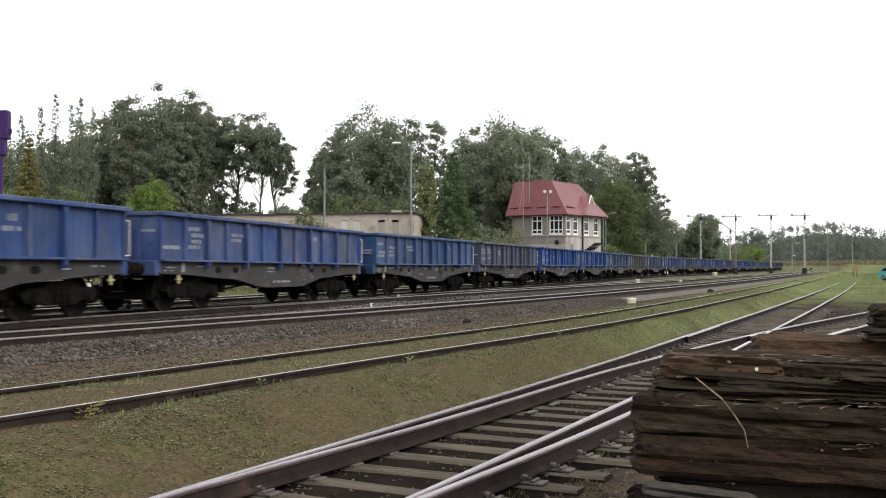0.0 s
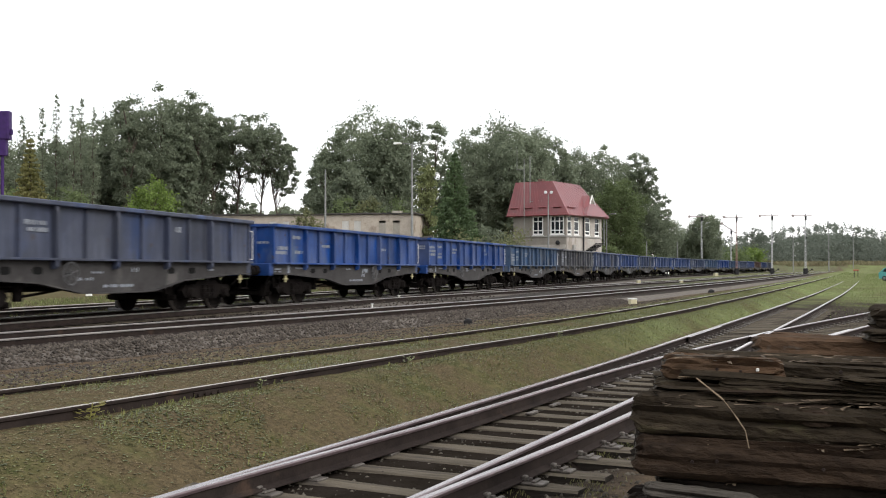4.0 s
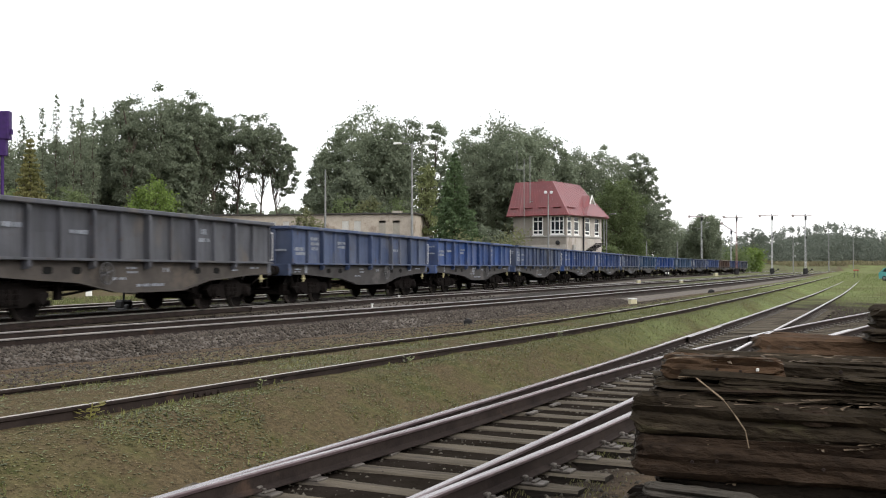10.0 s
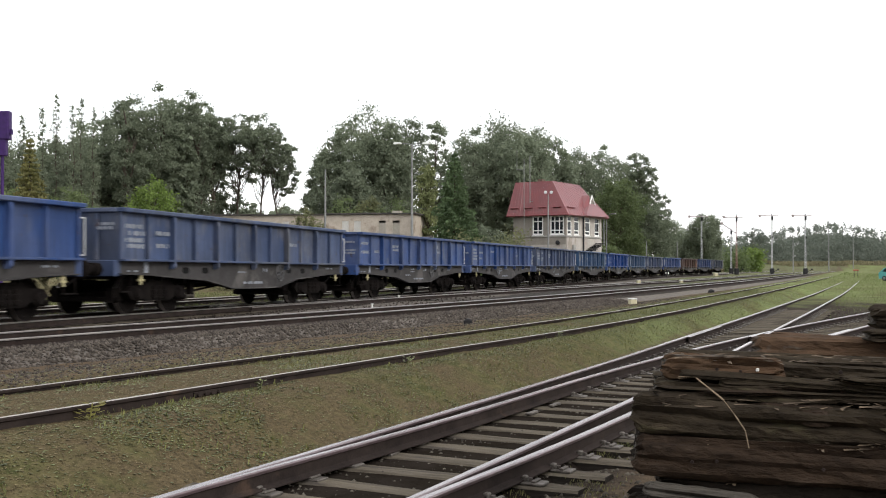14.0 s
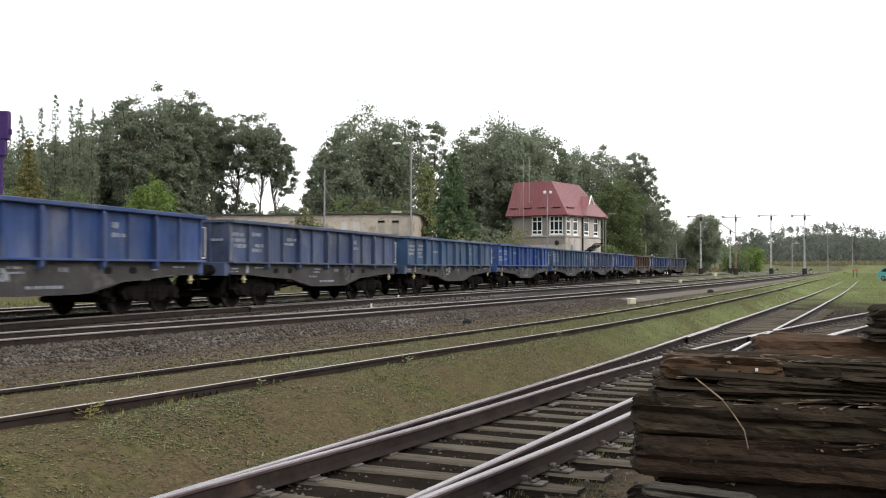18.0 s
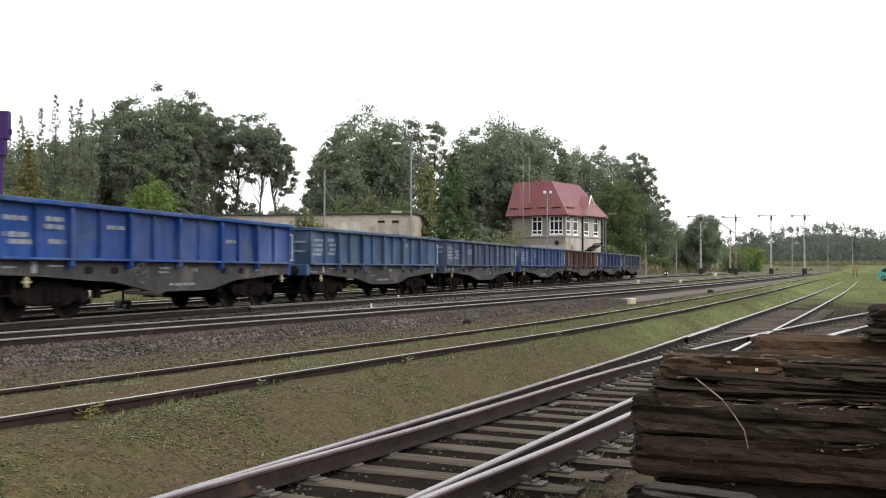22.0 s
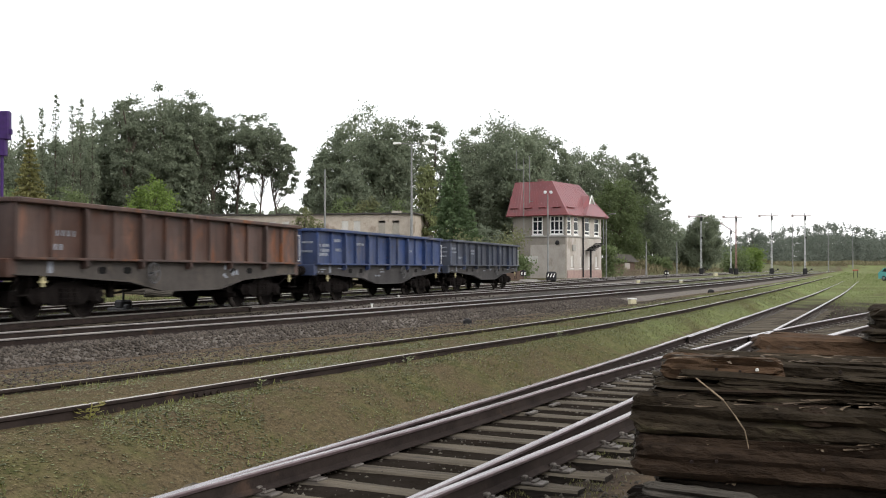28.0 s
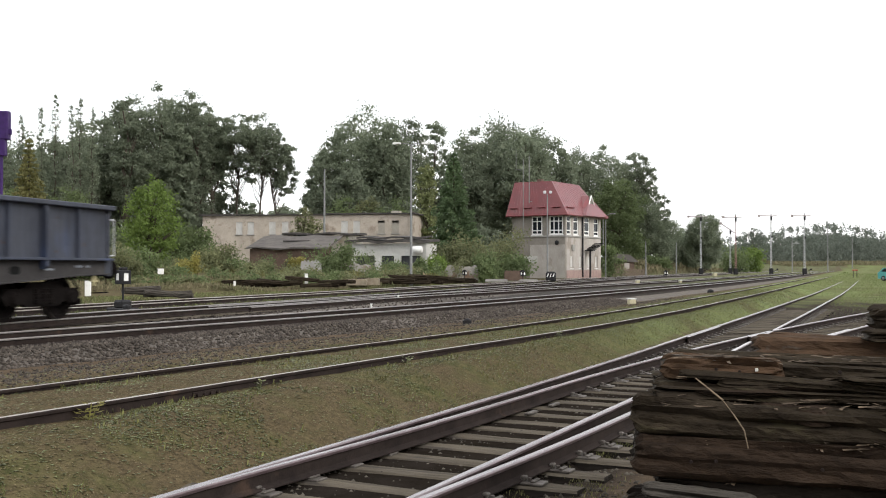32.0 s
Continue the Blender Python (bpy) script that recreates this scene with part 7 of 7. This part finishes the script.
def far_pile(side, ahead, n, seed, label, mat, length=3.0):
    rnd = random.Random(seed)
    for i in range(n):
        c = V(side + rnd.uniform(-1.6, 1.6), ahead + rnd.uniform(-0.8, 0.8))
        ob = new("old_beam", old_sleeper(seed * 10 + i, length * rnd.uniform(0.35, 1.05), 0.28, 0.22).data("old_beam", mat))
        ob.matrix_basis = pose(c.x, c.y, 0.05 + 0.2 * (i // 3), 0, rnd.uniform(-5, 5), math.degrees(TURN) + rnd.uniform(-32, 32))
        tagged(ob, label, "timber", "beams lying by the far yard track")


far_pile(-11.5, 66, 6, 1, "dark old beam lying beside the far track", TIMBER)
far_pile(-8.2, 64, 7, 2, "dark old beam lying beside the far track", TIMBER)
far_pile(-3.9, 76, 9, 3, "dark old beam in a low heap", TIMBER)
far_pile(-1.0, 78, 8, 4, "dark old beam in a low heap", TIMBER)
far_pile(0.9, 80, 4, 6, "dark old beam in a low heap", TIMBER)
far_pile(-13.0, 44, 4, 5, "grey plank lying on the far side of the yard", TIMBER_GREY)


def slab(side, ahead, w, d, h, mat, label, name="concrete_slab", cat="concrete block", turn=0.0, z=-0.05):
    """A broken block or wall remnant with a crumbled top edge."""
    c = V(side, ahead)
    t = thing(name, label, cat, pose(c.x, c.y, z, 0, 0, math.degrees(TURN) + turn))
    rnd = random.Random(int(side * 100))
    n = 14
    top = [(w / 2 - w * i / n + rnd.uniform(-0.3, 0.3) * w / n, h * (0.86 + 0.14 * rnd.random()) if 0 < i < n else h * rnd.uniform(0.6, 0.85)) for i in range(n + 1)]
    part("block", Mesh().prism([(-w / 2, 0), (w / 2, 0)] + top, 1, -d / 2, d / 2), mat, t)


CRUMBLED = material("crumbling_stained_render", (0.44, 0.42, 0.39), (0.2, 0.185, 0.16), scale=1.6, fine=14, amount=1.0, third=(0.2, 0.14, 0.1), third_at=0.52)
SANDY = material("sandy_rubble", (0.32, 0.27, 0.2), (0.15, 0.125, 0.09), scale=2.5, fine=18, amount=0.9)
slab(-6.0, 70, 1.5, 0.9, 0.45, SANDY, "sandy broken concrete slab by the far track")
slab(-5.0, 71, 1.1, 0.9, 0.5, SANDY, "sandy broken concrete slab by the far track")
slab(1.75, 93.5, 3.0, 0.35, 1.45, CRUMBLED, "crumbling pale remnant of a wall", "wall_remnant", "wall")
slab(-11.3, 87, 1.8, 0.3, 1.9, CONCRETE, "grey concrete fence panel in the weeds", "fence_panel", "fence")
slab(-7.4, 88, 3.2, 0.4, 1.6, CRUMBLED, "crumbling whitewashed wall before the shed", "wall_remnant", "wall")
slab(6.6, 95, 1.8, 1.2, 0.95, BROWN_BRICK, "low red-brown brick bunker by the tower", "brick_bunker", "shed")
slab(4.6, 88, 1.9, 0.5, 0.22, CONCRETE, "flat concrete kerb by the yard", "kerb_stone", "kerb")
slab(7.4, 88, 1.6, 0.5, 0.2, CONCRETE, "flat concrete kerb by the yard", "kerb_stone", "kerb")
small_box(-15.7, 45, -0.1, 0.25, 0.65, WHITE, "white track sign beyond the train track", "track_sign")
small_box(-17.2, 62, 0.75, 0.35, 0.32, WHITE, "white sign board on a low stake", "sign_board")
small_box(-8.6, 64, 0.0, 0.2, 0.75, WHITE, "slim white stake in the grass", "white_stake")
small_box(-12.9, 63, 0.0, 0.14, 0.3, WHITE, "slim white stake in the grass", "white_stake")


def far_hut():
    c = V(28.9, 164)
    t = thing("small_hut", "small grey hut with a low roof beyond the tower", "hut", pose(c.x, c.y, base_height(c.x, c.y) - 0.3, 0, 0, math.degrees(TURN) + 10))
    part("wall", Mesh().box(-2.0, 0, 0, 2.0, 3, 2.2), BROWN_BRICK, t)
    part("roof", Mesh().prism([(-2.7, 2.1), (2.7, 2.1), (1.2, 3.3), (-1.6, 3.4)], 1, -0.3, 3.3), FELT_GREY, t)
    part("door", Mesh().box(0.3, -0.03, 0.02, 1.2, 0.0, 1.95), PLASTER_LIGHT, t)


far_hut()


def car():
    """A small turquoise van parked at the yard's edge."""
    c = V(49.6, 111)
    TURQ = material("turquoise_car_paint", (0.11, 0.36, 0.36), (0.09, 0.3, 0.3), rough=0.3, scale=2, fine=20, bump=0.0)
    t = thing("parked_car", "turquoise small car parked on the grass", "car", pose(c.x, c.y, base_height(c.x, c.y) - 0.01, 0, 0, math.degrees(TURN) - 62))
    body = [(-1.9, 0.25), (1.85, 0.25), (1.95, 0.6), (1.8, 0.85), (0.95, 0.95), (0.35, 1.42), (-1.2, 1.45), (-1.75, 1.0), (-1.95, 0.9)]
    part("body", Mesh().prism(body, 1, -0.8, 0.8), TURQ, t)
    for s in (-1, 1):
        part("side_window", Mesh().prism([(0.8, 0.98), (0.3, 1.35), (-1.1, 1.37), (-1.45, 1.02)], 1, s * 0.8, s * 0.812), GLASS, t)
        for x in (-1.2, 1.2):
            w = part("wheel", Mesh().lathe((x, s * 0.62, 0.3), (0, s, 0), [(0.28, 0), (0.3, 0.03), (0.3, 0.16), (0.27, 0.19)], 18), DARK, t)
            part("hub_cap", Mesh().lathe((x, s * 0.81, 0.3), (0, s, 0), [(0.17, 0), (0.15, 0.02), (0.03, 0.03)], 14), POLE, w)
        part("headlight", Mesh().lathe((1.93, s * 0.55, 0.68), (1, 0, 0), [(0.1, -0.04), (0.11, 0.02), (0.05, 0.05)], 12), WHITE, t)
    part("windscreen", Mesh().add([(0.97, -0.7, 0.96), (0.97, 0.7, 0.96), (0.38, 0.66, 1.42), (0.38, -0.66, 1.42), (0.96, -0.7, 0.9), (0.96, 0.7, 0.9), (0.3, 0.66, 1.36), (0.3, -0.66, 1.36)],
                                  [(0, 1, 2, 3), (7, 6, 5, 4), (0, 4, 5, 1), (1, 5, 6, 2), (2, 6, 7, 3), (3, 7, 4, 0)]), GLASS, t)
    part("bumper", Mesh().cbox(1.88, -0.8, 0.3, 2.03, 0.8, 0.45, 0.03), DARK, t)


car()
c = V(56.7, 140)
bar = thing("track_stop", "red-white stop board on two posts across the siding", "railway sign", pose(c.x, c.y, -0.3, 0, 0, math.degrees(TURN)))
part("board", Mesh().cbox(-0.4, -0.05, 1.0, 0.4, 0.05, 1.17, 0.02), material("faded_red_board", (0.35, 0.1, 0.08), (0.25, 0.07, 0.06), scale=4, fine=30), bar)
for x in (-0.25, 0.25):
    part("post", Mesh().tube((x, 0, 0), (x, 0, 1.0), 0.04, n=8), DARK, bar)


# ---- weeds and tall grass beyond the yard ----
def tall_grass():
    rng = np.random.default_rng(21)
    pts, sizes = [], []
    for _ in range(140000):
        side = rng.uniform(-34, 14)
        d = rng.uniform(62, 97)
        p = V(side, d)
        if p.x > -27.5 - 1.5 * noise.noise((p.y * 0.3, 0, 0)) or noise.noise((p.x * 0.3, p.y * 0.3, 7)) < -0.15:
            continue
        pts.append((p.x, p.y, base_height(p.x, p.y)))
        sizes.append(rng.uniform(0.12, 0.42) * (1.0 + 1.4 * smooth(68, 84, d)) * (0.75 + 0.6 * noise.noise((p.x * 0.2, p.y * 0.2, 1))))
    for _ in range(30000):
        d = rng.uniform(135, 260)
        side = (rng.uniform(1085, 1420) - 784) / 1800 * d
        p = V(side, d)
        if p.x < LINE_K.at(p.y) - 4:
            pts.append((p.x, p.y, base_height(p.x, p.y)))
            sizes.append(rng.uniform(0.3, 0.9))
    for _ in range(14000):
        p = V(rng.uniform(120, 190), rng.uniform(352, 420))
        pts.append((p.x, p.y, base_height(p.x, min(p.y, 399))))
        sizes.append(rng.uniform(0.5, 1.3))
    spray = [(-0.03, 0, 0), (0.035, 0, 0), (0.5, 0.35, 0.85), (0.42, 0.3, 1.0)]
    me = scatter_mesh("tall_grass", pts, spray, [(0, 1, 2, 3)], sizes, rng, material("tall_dry_grass", (0.13, 0.132, 0.068), (0.185, 0.148, 0.095), rough=0.85, scale=0.3, fine=4, per=0.25, bump=0.0))
    tagged(new("tall_grass", me), "tall half-dry grass and weeds behind the yard", "grass", kind="stuff")


tall_grass()


def meadow_weeds():
    """Loose clumps of knee-high to man-high weeds before the sheds."""
    rnd = random.Random(91)
    for leaf, name, label, n, lo, hi in ((LEAF_OLIVE, "meadow_weeds", "olive clumps of tall meadow weeds", 170, 0.3, 0.75), (LEAF_MID, "nettle_clumps", "green clumps of nettles and saplings", 120, 0.3, 0.9), (LEAF_RUSTY, "dry_weeds", "dry rusty weed stems along the yard", 90, 0.2, 0.5)):
        blobs = []
        for _ in range(n):
            u, d = rnd.uniform(205, 940), rnd.uniform(72, 97)
            if 566 < u < 760 and d > 86 and rnd.random() < 0.7:
                continue
            p = V(T(u, d), d)
            if p.x > -27.5:
                continue
            r, h = rnd.uniform(0.5, 1.3), rnd.uniform(lo, hi) * (0.55 + 1.25 * smooth(74, 92, d))
            z = base_height(p.x, p.y)
            blobs += [(p.x + rnd.uniform(-r, r), p.y + rnd.uniform(-r, r), z + h * k, r * 0.6, h * 0.5) for k in (0.4, 1.0, 1.5)]
        v, f = leaf_cloud(rnd, blobs, n * 300, 0.095, 0.85)
        tagged(new(name, np_mesh(name, v, f, leaf)), label, "weeds", kind="stuff")


meadow_weeds()


# ---- paling fence before the hut, and rough grass beside the branch ----
def paling_fence():
    a, b = V(T(1083, 150), 150), V(T(1146, 156), 156)
    d = b - a
    z = base_height(a.x, a.y)
    t = thing("paling_fence", "low brown weathered paling fence on the bank", "fence", pose(a.x, a.y, z, 0, 0, math.degrees(math.atan2(d.y, d.x))))
    wood = material("weathered_brown_paling", (0.17, 0.13, 0.1), (0.1, 0.078, 0.06), scale=2, fine=20, stretch=(6, 6, 1))
    n = 34
    rr = random.Random(6)
    for i in range(n):
        x = d.length * i / n
        part("paling", Mesh().box(x, 0, -0.3, x + 0.13, 0.03, 1.05 + rr.uniform(-0.06, 0.06)), wood, t)
    for h in (0.25, 0.8):
        part("fence_rail", Mesh().box(0, 0.035, h, d.length, 0.09, h + 0.08), wood, t)


paling_fence()


def branch_grass():
    rng = np.random.default_rng(41)
    pts, sizes = [], []
    for _ in range(110000):
        y = 18 + 200 * rng.random() ** 1.5
        x = LINE_A.at(y) - (7.5 if y > 60 else -0.9) + rng.uniform(0, 26 + y / 4)
        edge = 33 + 20 * rng.random()
        if abs(x - LINE_A.at(y)) < 0.9 and (y < edge or rng.random() < 0.5) or x < LINE_B.at(y) + 1.0:
            continue
        if y < edge and x < LINE_D.at(y) + 1.5 or abs(x - LINE_D.at(y)) < 0.9 and rng.random() < 0.7:
            continue
        pts.append((x, y, base_height(x, y)))
        sizes.append(rng.uniform(0.02, 0.055) * (1 + y / 90))
    me = scatter_mesh("rough_grass", pts, BLADE, [(0, 1, 2, 3)], sizes, rng, material("lawn_grass_blades", (0.15, 0.185, 0.066), (0.12, 0.15, 0.052), rough=0.8, scale=0.3, fine=3, per=0.14, bump=0.0))
    tagged(new("rough_grass", me), "rough green grass beside the branch line", "grass", kind="stuff")
    pts, sizes = [], []
    for _ in range(22000):
        y = 5.0 + 9.0 * rng.random()
        x = LINE_D.at(y) + rng.uniform(0.7, 2.6)
        if noise.noise((x * 2.3, y * 1.6, 4)) + 0.5 * noise.noise((x * 6.0, y * 6.0, 1)) < 0.05:
            continue
        pts.append((x, y, max(base_height(x, y), -0.53) - 0.002))
        sizes.append(rng.uniform(0.008, 0.026))
    me = scatter_mesh("track_weeds", pts, BLADE, [(0, 1, 2, 3)], sizes, rng, GRASS_BLADE)
    tagged(new("track_weeds", me), "thin low weeds at the sleepers' ends", "weeds", kind="stuff")
    pts, sizes = [], []
    for _ in range(7000):
        y = 7 + 36 * rng.random() ** 1.4
        x = rng.uniform(LINE_M.at(y) + 2.6, LINE_B.at(y) - 1.0)
        pts.append((x, y, base_height(x, y) + 0.004))
        sizes.append(rng.uniform(0.008, 0.03))
    me = scatter_mesh("path_stones", pts, OCTA, OCTA_F, sizes, rng, STONE)
    tagged(new("path_stones", me), "small stones trodden into the brown soil", "gravel", kind="stuff")


branch_grass()


def yard_weeds():
    """Low weeds between and beyond the far yard tracks."""
    rng = np.random.default_rng(61)
    pts, sizes = [], []
    for _ in range(90000):
        y = 18 + 90 * rng.random() ** 1.2
        x = rng.uniform(-31, -17.6)
        k = abs(x - LINE_K.at(y))
        if noise.noise((x * 0.5, y * 0.22, 6)) + 0.5 * noise.noise((x * 1.7, y * 1.1, 2)) < (0.12 if x > -22.3 else -0.12) or k < 1.0 and rng.random() < 0.8:
            continue
        pts.append((x, y, max(base_height(x, y), -0.17 - 0.3 * max(0.0, k - 1.6) if k < 2.6 else -9.0)))
        sizes.append(rng.uniform(0.03, 0.1) * (1.4 if x < -24 else 1.0))
    me = scatter_mesh("yard_weeds", pts, BLADE, [(0, 1, 2, 3)], sizes, rng, material("low_yard_weeds", (0.11, 0.14, 0.05), (0.15, 0.14, 0.07), rough=0.85, scale=0.5, fine=5, per=0.45, bump=0.0))
    tagged(new("yard_weeds", me), "low green weeds between the far yard tracks", "weeds", kind="stuff")


yard_weeds()


motions()
